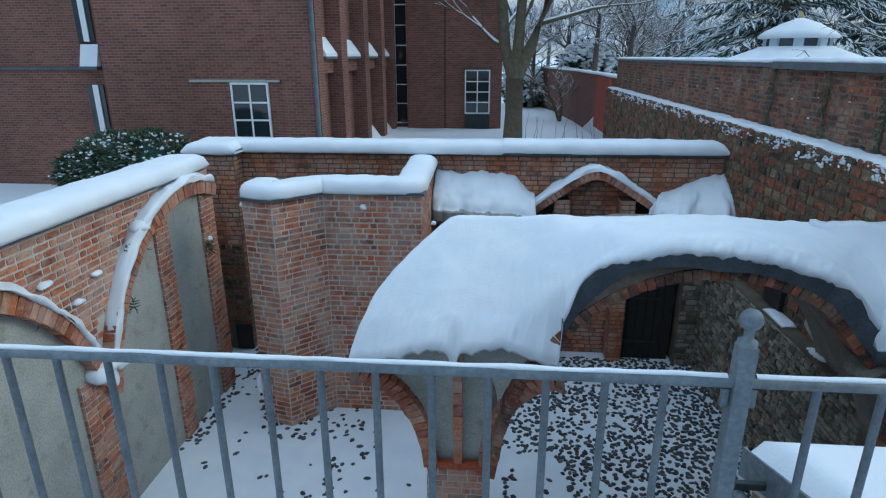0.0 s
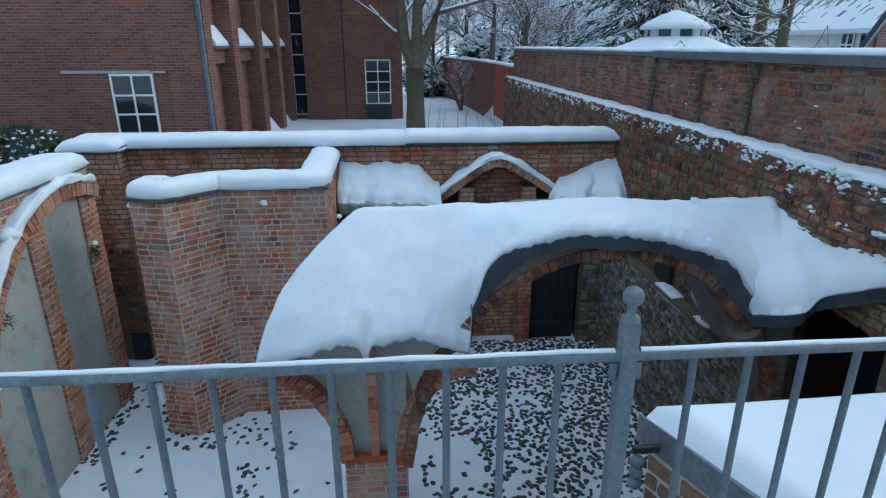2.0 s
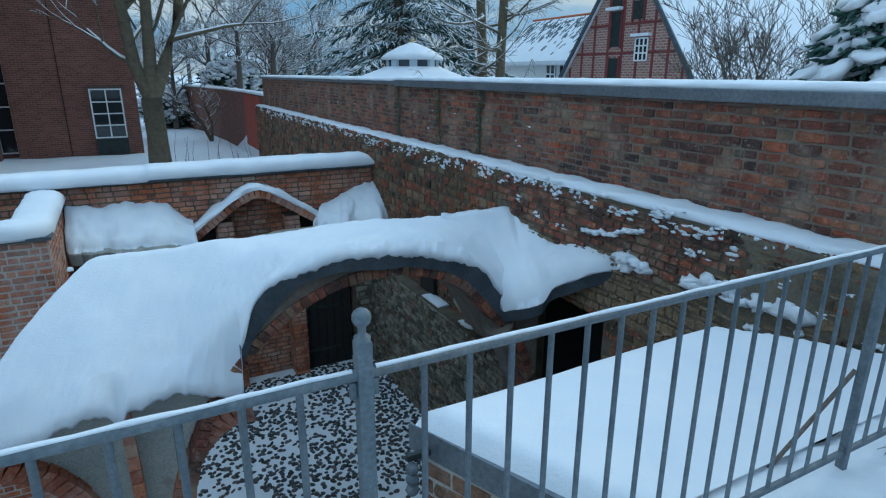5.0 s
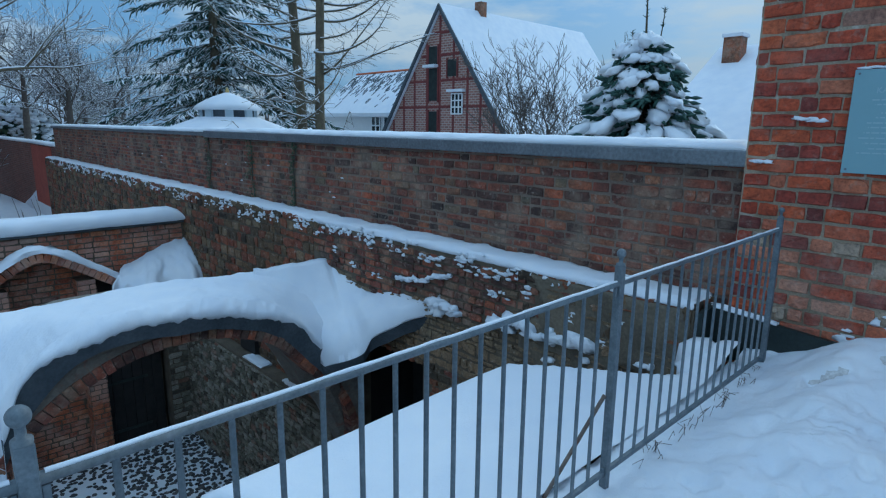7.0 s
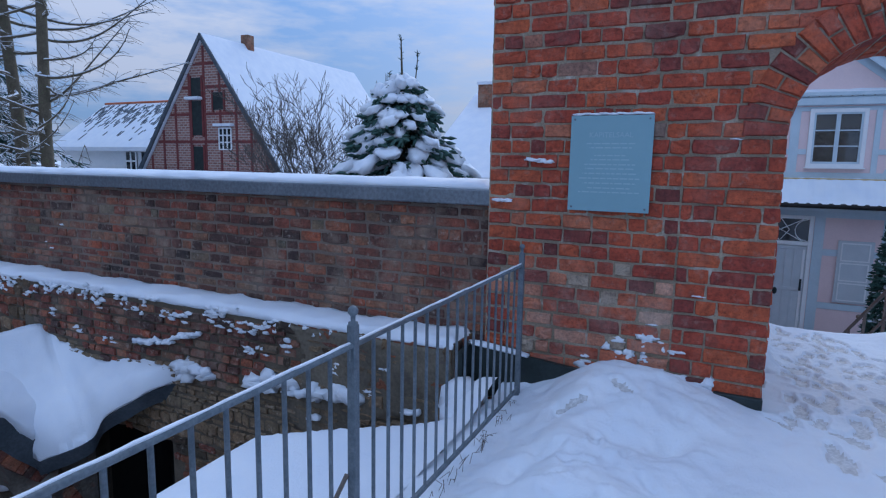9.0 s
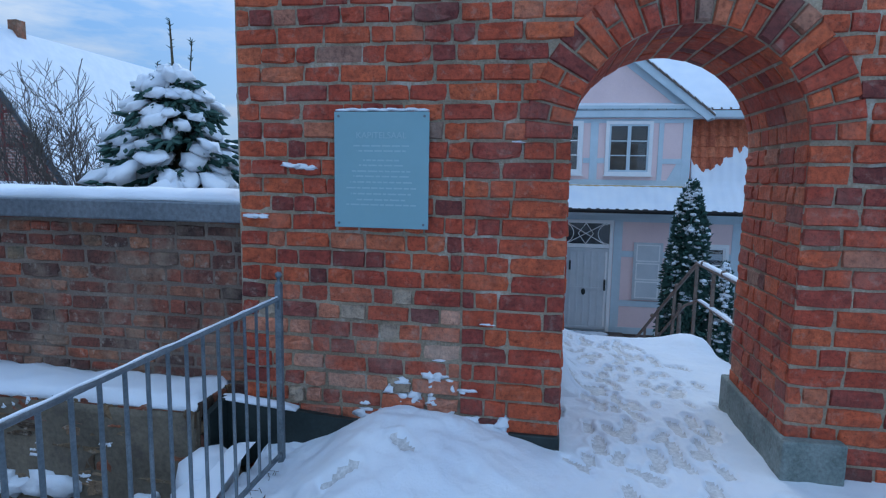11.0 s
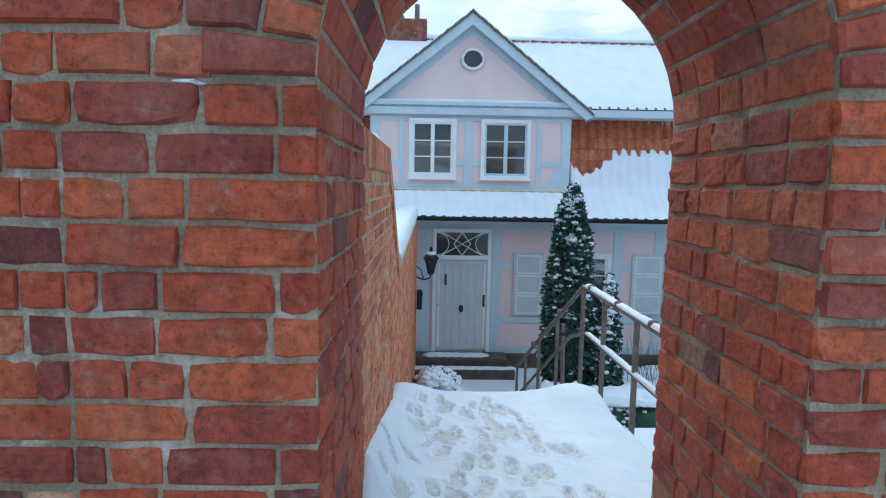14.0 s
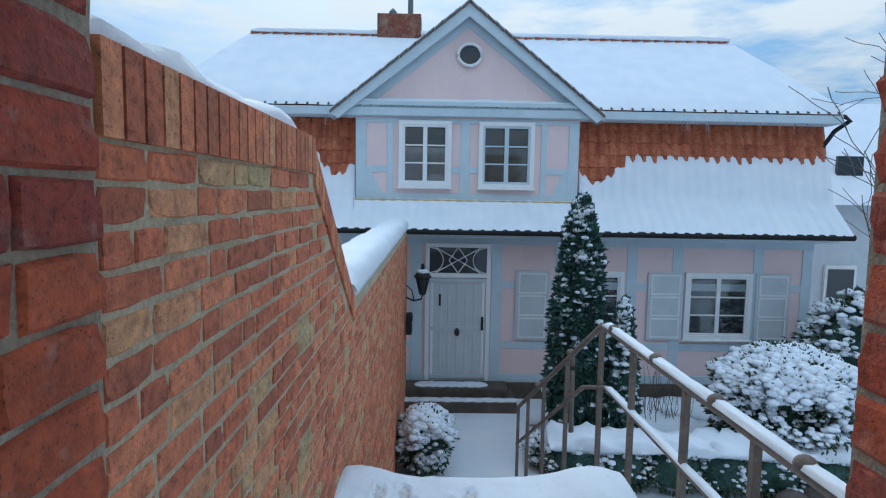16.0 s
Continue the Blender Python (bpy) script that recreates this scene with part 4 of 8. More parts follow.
fa.add(vv, [(i * 4 + k, i * 4 + (k + 1) % 4, i * 4 + 4 + (k + 1) % 4, i * 4 + 4 + k) for i in range(60) for k in range(4)] + [(0, 1, 2, 3), (243, 242, 241, 240)])
part("fascia", fa.mesh(), M["dark_zinc"], vault, "dark grey lead sheet edging")
curve_bricks([(x, 6.40, min(intrados(x) + 0.06, curve(max(0.9, x), SHEET) - 0.06)) for x in xs], (0, 1, 0), 0.36, 0.13, "old", vault, "voussoir", size=0.1)

# the fan in front of the pillar: plastered cells between brick ribs
TOPS = [(x, front_y(x) + 0.06, front_z(x) - 0.02) for x in [-1.66 + 2.5 * k / 40 for k in range(41)]]
rows_ = 14
vs, fs = [], []
for j in range(rows_ + 1):
    w = j / rows_
    for k, (x, y, z) in enumerate(TOPS):
        u = k / 40
        bx = PX + (u - 0.5) * 0.78
        e = (1 - math.cos(w * math.pi / 2)) ** 0.85
        cell = 0.10 * abs(math.sin(2 * math.pi * u)) * math.sin(math.pi * w)
        vs.append((bx + (x - bx) * e, (PY - 0.46) + (y - PY + 0.46) * e ** 0.8 + cell, CAPZ + (z - CAPZ) * math.sin(w * math.pi / 2)))
fs = [(j * 41 + i, j * 41 + i + 1, (j + 1) * 41 + i + 1, (j + 1) * 41 + i) for j in range(rows_) for i in range(40)]
o = len(vs)
vs += [(x, y + 0.12 + 0.3 * (1 - abs(x - PX) / 1.4), z + 0.02) for x, y, z in vs]
fs += [tuple(o + q for q in reversed(t)) for t in fs]
for i in range(40):
    fs += [(i, o + i, o + i + 1, i + 1), (rows_ * 41 + i, rows_ * 41 + i + 1, o + rows_ * 41 + i + 1, o + rows_ * 41 + i)]
for j in range(rows_):
    fs += [(j * 41, (j + 1) * 41, o + (j + 1) * 41, o + j * 41), (j * 41 + 40, o + j * 41 + 40, o + (j + 1) * 41 + 40, (j + 1) * 41 + 40)]
part("web", mesh_of(vs, fs), M["plaster"], vault, "grey plastered vault cell", smooth=True)
for sx, label in ((-1, ""), (1, ""), (0, "")):
    path = []
    for k in range(15):
        w = k / 14
        e = 1 - math.cos(w * math.pi / 2)
        x = PX + sx * (0.37 + (1.29 - 0.37) * e ** 0.85)
        path.append((x, (PY - 0.49) + (6.12 - PY + 0.49) * e ** 0.8, CAPZ + ((-2.2 if sx else -1.84) - CAPZ) * math.sin(w * math.pi / 2)))
    curve_bricks(path, (0.0, 1.0, 0.0) if sx else (1, 0, 0), 0.2 if sx else 0.12, 0.2 if sx else 0.1, "ora", vault, "rib_brick", size=0.12 if sx else 0.2)

# spandrel on the wall side
TIP, WALLP = Vector((4.30, 6.12, -1.66)), Vector((5.03, 4.74, -0.80))
EDGE = [(0.0, -1.66), (0.36, -1.4), (0.44, -1.18), (0.63, -1.0), (0.8, -0.85), (1.0, -0.76)]
HUG = [(4.7, -0.66), (4.91, -0.52), (5.33, -0.58), (6.06, -0.71), (6.59, -0.63), (7.13, -0.5)]


def hug(a):
    """Where the tongue of snow meets the vault's ridge and then the wall."""
    if a < 0.3:
        return Vector((3.9, 7.25, -0.62)).lerp(Vector((5.03, 7.1, -0.6)), a / 0.3)
    y = 7.1 - (a - 0.3) / 0.7 * 1.95
    return Vector((5.03, y, curve(y, HUG) - 0.14))


na, nb = 60, 24
vs = []
for top in (1, 0):
    for j in range(nb + 1):
        w = j / nb
        for i in range(na + 1):
            a = i / na
            e = TIP.lerp(WALLP, a)
            e.z = curve(a, EDGE)
            e.x += 0.03 * fbm(a * 5, 0, 6, 1.0)
            q = hug(a)
            p = e.lerp(q, w)
            p.z = e.z + (q.z - e.z) * (0.55 * w + 0.45 * w * w)
            if top:
                p.z += 0.02 + 0.14 * math.sqrt(min(1, w / 0.14)) + 0.04 * fbm(p.x, p.y, 4, 2.4) + 0.02 * fbm(p.x, p.y, 4, 8.0)
            vs.append(tuple(p))
n, o = na + 1, (na + 1) * (nb + 1)
fs = [(j * n + i, j * n + i + 1, (j + 1) * n + i + 1, (j + 1) * n + i) for j in range(nb) for i in range(na)]
fs += [tuple(o + q for q in reversed(t)) for t in fs]
for i in range(na):
    fs += [(i, o + i, o + i + 1, i + 1), (nb * n + i, nb * n + i + 1, o + nb * n + i + 1, o + nb * n + i)]
for j in range(nb):
    fs += [(j * n, (j + 1) * n, o + (j + 1) * n, o + j * n), (j * n + na, o + j * n + na, o + (j + 1) * n + na, (j + 1) * n + na)]
part("snow_blanket", mesh_of(vs, fs), M["snow"], vault, "deep smooth blanket of snow", smooth=True)
g = [Vector(v) + Vector((0, 0.0, -0.012)) for v in vs[o:]]
part("fascia", mesh_of([tuple(v) for v in g] + [tuple(v + Vector((0.05, 0.1, -0.2))) for v in g], [tuple((q + o) if q < o else q - o for q in t) for t in fs]), M["dark_zinc"], vault, "dark grey lead sheet edging")
corbel = Heap()
corbel.tube([(5.05 - 0.7 * (k / 8) ** 1.6, 6.95 - 0.6 * k / 8, CAPZ + 1.9 * k / 8) for k in range(9)], [0.09 + 0.02 * k for k in range(9)], 10)
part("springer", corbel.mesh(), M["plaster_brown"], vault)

# wall arch on the rubble wall, and a black block for a niche's darkness
def east_arch(y):
    return -1.25 + blind(y - 9.7, 2.6, 2.6)


curve_bricks([(4.98, 7.15 + 0.2 * k, east_arch(7.15 + 0.2 * k) - 0.1) for k in range(26)], (1, 0, 0), 0.34, 0.2, "old", east_low, "voussoir")
b = bmesh.new()
prism(b, [(7.2, -3.2), *[(7.2 + 0.2 * k, east_arch(7.2 + 0.2 * k) - 0.2) for k in range(9)], (8.8, -2.6)], "x", 4.97, 5.02)
part("plaster_panel", b, M["plaster"], east_low)
part("bench", box(4.72, 5.0, 6.7, 12.9, FLOOR, -2.75), M["mortar_dark"], east_low)
snow_strip("snow_on_ledge", [(4.86, 9.0, -2.75), (4.86, 9.7, -2.75)], 0.22, 0.06, "thin snow on a stone ledge", seed=21)
clumps("snow_on_ledge", [((4.85, 7.9 + 0.12 * k, -2.72 - 0.02 * k), 0.1, 0.1, 0.05) for k in range(4)], "thin snow on a stone ledge")
# no hollow here: the dark of the niche is a black block
part("niche_shade", box(4.9, 5.02, 9.5, 10.1, -2.7, -2.15), M["black"], east_low)

# snow along the rubble wall
snow_strip("snow_on_ledge", [(5.2, 1.66, 0.06), (5.2, 27.2, 0.06)], 0.40, 0.085, "long band of snow on the wall ledge", seed=11, rough=0.014, step=0.05)
re_ = random.Random(4)
spots = []
for k in range(24):
    y = 2.6 + 2.3 * re_.random()
    spots.append(((4.96, y, -0.62 + 0.12 * re_.random() - 0.06 * (y - 3.6)), 0.07, re_.uniform(0.05, 0.13), re_.uniform(0.05, 0.11)))
for k in range(9):
    y, z = re_.uniform(2.2, 7.0), re_.uniform(-0.5, -0.12)
    for q in range(4):
        spots.append(((4.988, y + re_.gauss(0, 0.06), z + re_.gauss(0, 0.03)), 0.02, re_.uniform(0.015, 0.05), re_.uniform(0.012, 0.028)))
for k in range(120):
    y, z = 3 + 23.5 * re_.random() ** 1.2, 0.04 - abs(re_.gauss(0, 0.08))
    for q in range(5):
        spots.append(((4.988, y + re_.gauss(0, 0.09), z + re_.gauss(0, 0.035)), 0.02, re_.uniform(0.015, 0.055), re_.uniform(0.012, 0.035)))
for k in range(14):
    spots.append(((4.95, 4.45 + 0.07 * k + re_.uniform(-0.02, 0.02), -0.22 - 0.015 * k + re_.uniform(-0.03, 0.03)), 0.045, 0.05, 0.035))
clumps("snow_on_rubble", spots, "patches of snow caught on the rubble wall", 0.9)

# upper wall capping
part("capping", box(5.3, 5.92, 1.48, 12.2, 1.21, 1.34, 0.012), M["zinc"], east_up)
part("capping", box(5.33, 5.9, 12.2, 27.45, 1.235, 1.31, 0.012), M["zinc"], east_up)
snow_strip("snow_cap", [(5.62, 1.5, 1.33), (5.62, 12.2, 1.33), (5.62, 12.4, 1.31), (5.62, 27.4, 1.31)], [0.56, 0.56, 0.57, 0.57], 0.085, "thin snow cap on the boundary wall", seed=12, sag=0.02)
re2 = random.Random(14)
clumps("snow_on_upper_wall", [((5.39, re2.uniform(5, 26), re2.uniform(0.25, 0.9)), 0.015, re2.uniform(0.02, 0.05), re2.uniform(0.01, 0.018)) for _ in range(16)], "flecks of snow on the old brick wall", 0.5)

# ivy and dark creeper stems on the upper wall
for y0, w, seed in ((10.2, 0.25, 1), (12.1, 0.2, 2), (8.7, 0.12, 3)):
    ri_ = random.Random(seed)
    ivy = thing("wall_creeper", "dark creeper stem clinging to the brick wall", "creeper", (5.385, y0, 0.1))
    h, hs = Heap(), Heap()
    y = 0.0
    pts = []
    for k in range(9):
        pts.append((0.0, y, 0.14 * k))
        y += ri_.uniform(-0.06, 0.06)
    hs.tube(pts, 0.012, 5)
    for k in range(170):
        q = ri_.choice(pts)
        p = Vector((-0.02, q[1] + ri_.gauss(0, w * 0.4), q[2] + ri_.uniform(-0.08, 0.08)))
        a = ri_.uniform(0, 6.28)
        d = Vector((-0.4, math.cos(a), math.sin(a))).normalized() * 0.05
        s_ = Vector((0, -math.sin(a), math.cos(a))) * 0.02
        h.add([p, p + d * 0.5 + s_, p + d, p + d * 0.5 - s_], [(0, 1, 2), (0, 2, 3)])
    part("stem", hs.mesh(), M["twig"], ivy)
    part("leaves", h.mesh(), M["leaf"], ivy, kind="stuff")

# ---- floor: snow and cobbles ----
def bare(x, y):
    return fbm(x, y, 7.0, 0.8) + (0.35 if x > 0.3 and 4 < y < 12.6 else -0.45) + (0.7 if x < -5.3 else 0) - (0.5 if y < 9 and x < 1.3 else 0) + (0.5 if x > 3.6 else 0)


rc = random.Random(31)
floor_ob = bpy.data.objects["hall_floor"]
near_st, far_st, nst = [], Heap(), 0
MESHES["cob"] = []
for k in range(6):
    vs = []
    for j, (r, z) in enumerate(((1.0, -0.6), (0.95, 0.3), (0.6, 0.85))):
        for i in range(7):
            a = 2 * math.pi * i / 7 + j * 0.2
            rr_ = r * (1 + rc.uniform(-0.18, 0.18))
            vs.append((rr_ * math.cos(a), rr_ * math.sin(a), z))
    vs.append((0, 0, 1.0))
    fs = [(j * 7 + i, j * 7 + (i + 1) % 7, j * 7 + 7 + (i + 1) % 7, j * 7 + 7 + i) for j in range(2) for i in range(7)] + [(14 + i, 14 + (i + 1) % 7, 21) for i in range(7)]
    me = mesh_of(vs, fs, "cobble")
    me.materials.append(M["cobble"])
    me.polygons.foreach_set("use_smooth", [True] * len(me.polygons))
    MESHES["cob"].append((me, vs, fs))
y = 1.8
while y < 12.7:
    x = -5.6
    while x < 4.9:
        px, py = x + rc.uniform(-0.06, 0.06), y + rc.uniform(-0.06, 0.06)
        dn = bare(px, py)
        if rc.random() < max(0.02, min(0.88, 0.46 + dn * 0.85)) and not (abs(px - PX) < 0.6 and abs(py - PY) < 0.6):
            sx, sy, sz = rc.uniform(0.032, 0.07), rc.uniform(0.026, 0.052), rc.uniform(0.015, 0.035)
            rot = rc.uniform(0, 180)
            m = pose(px, py, FLOOR + 0.002, 0, 0, rot) @ Matrix.Diagonal((sx, sy, sz, 1))
            me, vs, fs = rc.choice(MESHES["cob"])
            if nst < 300 and px > 0.6 and py > 6.0:
                ob = new("cobble", me)
                ob.parent = floor_ob
                ob.matrix_basis = m
                nst += 1
            else:
                far_st.add([m @ Vector(v) for v in vs], fs)
        x += 0.095
    y += 0.085
part("cobbles", far_st.mesh("cobbles"), M["cobble"], floor_ob, kind="stuff", smooth=True)

# ---- flat roof beside the railing ----
annexe = thing("flat_roofed_annexe", "low brick annexe with sheet-edged flat roof under snow", "annexe", (0, 0, 0))
RP = [(1.30, 2.44), (3.5, 2.5), (3.68, 2.44), (4.38, 1.56), (1.68, 1.56)]
annexe_body = part("masonry", prism(bmesh.new(), RP, "z", FLOOR, -0.52), M["mortar"], annexe)
b = prism(bmesh.new(), [(1.25, 2.5), (3.52, 2.56), (3.72, 2.5), (4.5, 1.5), (1.66, 1.5)], "z", -0.52, -0.36)
part("edging", b, M["zinc"], annexe, "grey zinc roof edging")
ys = [1.27 + (2.9 - 1.27) * k / 30 for k in range(31)]
vs, nxx = [], 70
for y in ys:
    for i in range(nxx + 1):
        xl = 1.27 + max(0.0, (2.47 - y)) * 0.44
        x = xl + (4.99 - xl) * i / nxx
        yb = max(1.5 + 0.02 * fbm(x, 0, 2, 4.0), min(2.50 + 0.05 * smooth01((x - 1.3) / 2.4), 2.53 - (x - 3.68) * 1.3))
        yy = min(y, yb)
        e = min((x - xl) / 0.1, (yb - yy) / 0.1 + (0.0), 1.0)
        z = -0.36 + (0.10 + 0.012 * fbm(x, yy, 1, 1.5)) * math.sqrt(max(0.0, e)) + 0.14 * smooth01((x - 4.3) / 0.7) * smooth01((2.2 - yy) / 0.7) + 0.03 * smooth01((1.6 - yy) / 0.4)
        vs.append((x, yy, z))
n = nxx + 1
fs = [(j * n + i, j * n + i + 1, (j + 1) * n + i + 1, (j + 1) * n + i) for j in range(30) for i in range(nxx)]
part("snow_layer", mesh_of(vs, fs), M["snow"], annexe, "smooth sheet of snow", smooth=True)
part("bracket", box(1.16, 1.3, 2.32, 2.35, -0.47, -0.43, 0.006), M["dark_metal"], annexe)
b = bmesh.new()
for z in (-0.52, -0.585, -0.65):
    bmesh.ops.create_uvsphere(b, u_segments=12, v_segments=8, radius=0.036, matrix=Matrix.Translation((1.19, 2.33, z)))
part("insulator", b, M["galv"], annexe, smooth=True)
re3 = random.Random(6)
clumps("snow_at_wall_foot", [((4.96, y, -0.42 - 0.27 * (y - 1.6) + re3.uniform(-0.02, 0.04)), 0.05, re3.uniform(0.03, 0.09), re3.uniform(0.015, 0.05)) for y in (1.68, 1.95, 2.03, 2.6, 3.0, 3.06)] + [((4.86, 1.5, -0.3), 0.2, 0.16, 0.2), ((4.66, 1.46, -0.32), 0.2, 0.12, 0.12)], "snow drifted against the wall foot", 0.5)
plate = thing("metal_cover", "dark green metal sheet leaning by the wall", "cover", (0, 0, 0))
part("sheet", prism(bmesh.new(), [(1.66, 0.08), (0.70, 0.0), (0.95, -0.16), (1.66, -0.45)], "x", 5.20, 5.24), M["dark_metal"], plate)
part("sheet", prism(bmesh.new(), [(5.0, 0.05), (5.22, 0.09), (5.22, -0.45), (5.0, -0.45)], "y", 1.58, 1.62), M["dark_metal"], plate)
snow_strip("snow_on_cover", [(5.22, 1.62, 0.075), (5.22, 1.1, 0.035)], 0.07, 0.03, "thin line of snow on the metal cover", seed=31, rough=0.006)

# ---- railing ----
RAILZ, BOTZ, RY = 0.80, -0.17, 1.12


def rail_y(x):
    return 1.12


def railing_section(x0, x1, n, label):
    t = thing("railing", label, "railing", (x0, RY, 0), "railing sections")
    L = x1 - x0
    h = Heap()
    h.tube([(-0.01, 0, RAILZ), (L + 0.01, 0, RAILZ)], 0.0145, 10)
    part("top_rail", h.mesh(), M["galv"], t, smooth=True)
    part("bottom_rail", box(-0.006, L + 0.006, -0.012, 0.012, BOTZ - 0.01, BOTZ + 0.012, 0.003), M["galv"], t)
    for k in range(n):
        x = L * (k + 1) / (n + 1)
        h = Heap()
        h.tube([(x, 0, BOTZ), (x, 0, RAILZ - 0.01)], 0.009, 8)
        part("baluster", h.mesh(), M["galv"], t, smooth=True)
    vs = []
    m = int(L / 0.05)
    for k in range(m + 1):
        x = 0.002 + (L - 0.004) * k / m
        j = 0.004 * fbm(x + x0, 0, 0, 9)
        for yy, zz in ((-0.008, 0.011), (-0.006, 0.016 + j), (0, 0.019 + j), (0.006, 0.016 + j), (0.008, 0.011)):
            vs.append((x, yy + 0.003 * fbm(x, yy * 20, 1, 7), RAILZ + zz))
    fs = [(k * 5 + i, k * 5 + (i + 1) % 5, k * 5 + 5 + (i + 1) % 5, k * 5 + 5 + i) for k in range(m) for i in range(5)]
    part("snow_line", mesh_of(vs, fs), M["snow"], t, "thin line of frozen snow", smooth=True)
    return t


def rail_post(x, knob, z0=-0.35, brace=False):
    t = thing("railing_post", "grey galvanised railing post with ball finial", "post", (x, RY, 0), "railing posts")
    part("shaft", box(-0.019, 0.019, -0.019, 0.019, z0, 0.885, 0.004), M["galv"], t)
    h = Heap()
    h.tube([(0, 0, 0.885), (0, 0, 0.895), (0, 0, 0.897), (0, 0, 0.925)], [0.02, 0.02, 0.010, 0.010], 12)
    part("neck", h.mesh(), M["galv"], t, smooth=True)
    b = bmesh.new()
    bmesh.ops.create_uvsphere(b, u_segments=18, v_segments=12, radius=knob, matrix=Matrix.Translation((0, 0, 0.925 + knob * 0.75)))
    part("ball", b, M["galv"], t, smooth=True)
    for s in (-1, 1):
        part("lug", box(min(s * 0.02, s * 0.036), max(s * 0.02, s * 0.036), -0.006, 0.006, RAILZ - 0.06, RAILZ - 0.016, 0.002), M["galv"], t)
        part("lug", box(min(s * 0.02, s * 0.036), max(s * 0.02, s * 0.036), -0.008, 0.008, BOTZ - 0.02, BOTZ + 0.03, 0.002), M["galv"], t)
    if brace:
        h = Heap()
        h.tube([(-0.02, 0.02, 0.24), (-0.32, 0.16, -0.30)], 0.010, 8)
        part("brace", h.mesh(), M["rust"], t, "dark diagonal brace")
    return t


for x0, x1, n in ((-4.3, -1.9, 18), (-1.9, 0.53, 18), (0.53, 2.8, 16), (2.8, 5.02, 16)):
    railing_section(x0 + 0.027, x1 - 0.027, n, "grey galvanised steel railing with round balusters")
for x, k, br in ((-4.3, 0.022, 0), (-1.9, 0.022, 0), (0.53, 0.023, 0), (2.8, 0.022, 1), (5.02, 0.02, 0)):
    rail_post(x, k, brace=bool(br))
rt = random.Random(12)
h = Heap()
for _ in range(46):
    x, y = rt.uniform(3.0, 4.9), rt.uniform(1.06, 1.14)
    h.tube([(x, y, -0.28), (x + rt.uniform(-0.05, 0.05), y + rt.uniform(-0.05, 0.03), -0.2), (x + rt.uniform(-0.06, 0.06), y + rt.uniform(-0.06, 0.03), -0.205 + rt.uniform(-0.02, 0.02))], 0.002, 4)
tagged(part("dry_grass", h.mesh(), M["twig"], None, kind="stuff"), "dry weeds poking through snow below the railing", "weeds")

# ---- trodden snow from the railing through the gate ----
px = np.concatenate([np.linspace(-4.5, 2.2, 130), np.linspace(2.22, 4.98, 150), np.linspace(5.0, 9.15, 340)])
py = np.concatenate([np.linspace(-5.2, -2.4, 30), np.linspace(-2.38, -1.82, 28), np.linspace(-1.80, -0.56, 104), np.linspace(-0.54, 1.30, 95)])
GXX, GYY = np.meshgrid(px, py)
Z = np.full(GXX.shape, -0.13)


def bell(x0, y0, sx, sy, a):
    return a * np.exp(-((GXX - x0) / sx) ** 2 - ((GYY - y0) / sy) ** 2)


inside = (GXX < 5.3)
Z += inside * -0.13 * np.clip((GYY - 0.55) / 0.5, 0, 1)
Z += inside * bell(5.1, 0.36, 0.6, 0.62, 0.25)
Z += inside * bell(3.6, 0.5, 0.7, 0.3, 0.06)
rh_ = random.Random(52)
for _ in range(30):
    Z -= inside * bell(rh_.uniform(3.0, 4.8), rh_.uniform(-0.1, 0.8), rh_.uniform(0.05, 0.13), rh_.uniform(0.05, 0.11), rh_.uniform(0.025, 0.06))
Z += np.where(GXX > 6.25, (0.44 - 0.14 * (GXX - 6.3)) * np.exp(-(np.clip(-0.55 - GYY, 0, 9) / 0.11) ** 1.4) * np.clip((GXX - 6.2) / 0.25, 0, 1) * np.clip((9.1 - GXX) / 0.8, 0, 1) + bell(8.8, -0.65, 0.3, 0.2, 0.1) + bell(8.85, -2.15, 0.3, 0.25, 0.1) - 0.23 * np.clip((GXX - 6.2) / 2.2, 0, 1), 0)
Z -= np.where(GXX > 6.25, 0.9 * np.clip((-2.35 - GYY) / 0.5, 0, 1) * np.clip((GXX - 6.3) / 0.5, 0, 1), 0)
Z -= 0.5 * np.clip((GXX - 8.98) / 0.15, 0, 1) ** 2
for j in range(GXX.shape[0]):
    for i in range(GXX.shape[1]):
        x, y = GXX[j, i], GYY[j, i]
        Z[j, i] += 0.02 * fbm(x, y, 0.0, 1.4) + 0.006 * fbm(x, y, 3.0, 7.0)
        if x > 4.5:
            Z[j, i] += 0.006 * fbm(x, y, 4.0, 4.5) + 0.003 * fbm(x, y, 1.0, 15.0)
        if 2.2 < x < 5.3 and y > -0.5:
            Z[j, i] += min(1.0, (x - 2.2) / 0.8, (y + 0.5) / 0.4) * (0.045 * fbm(x, y, 5.0, 2.6) + 0.02 * fbm(x, y, 6.0, 6.5) + 0.006 * fbm(x, y, 2.0, 16.0))
rf = random.Random(77)
prints = []
for k in range(135):
    x = rf.uniform(5.2, 8.75)
    prints.append((x, rf.choice((-0.98, -1.4)) + rf.gauss(0, 0.19), rf.gauss(0, 13), rf.uniform(0.6, 1.0)))
for k in range(70):
    x = rf.uniform(0.5, 5.4)
    prints.append((x, (-1.1 if x > 3.4 else -0.8) + rf.gauss(0, 0.3), rf.gauss(0, 25), rf.uniform(0.8, 1.05)))
for k in range(16):
    prints.append((rf.uniform(2.8, 4.9), rf.uniform(0.0, 0.85), rf.uniform(0, 360), rf.uniform(0.5, 0.9)))
prints += [(3.45, -0.42, 5, 1.2), (3.75, -0.28, 8, 1.1)]
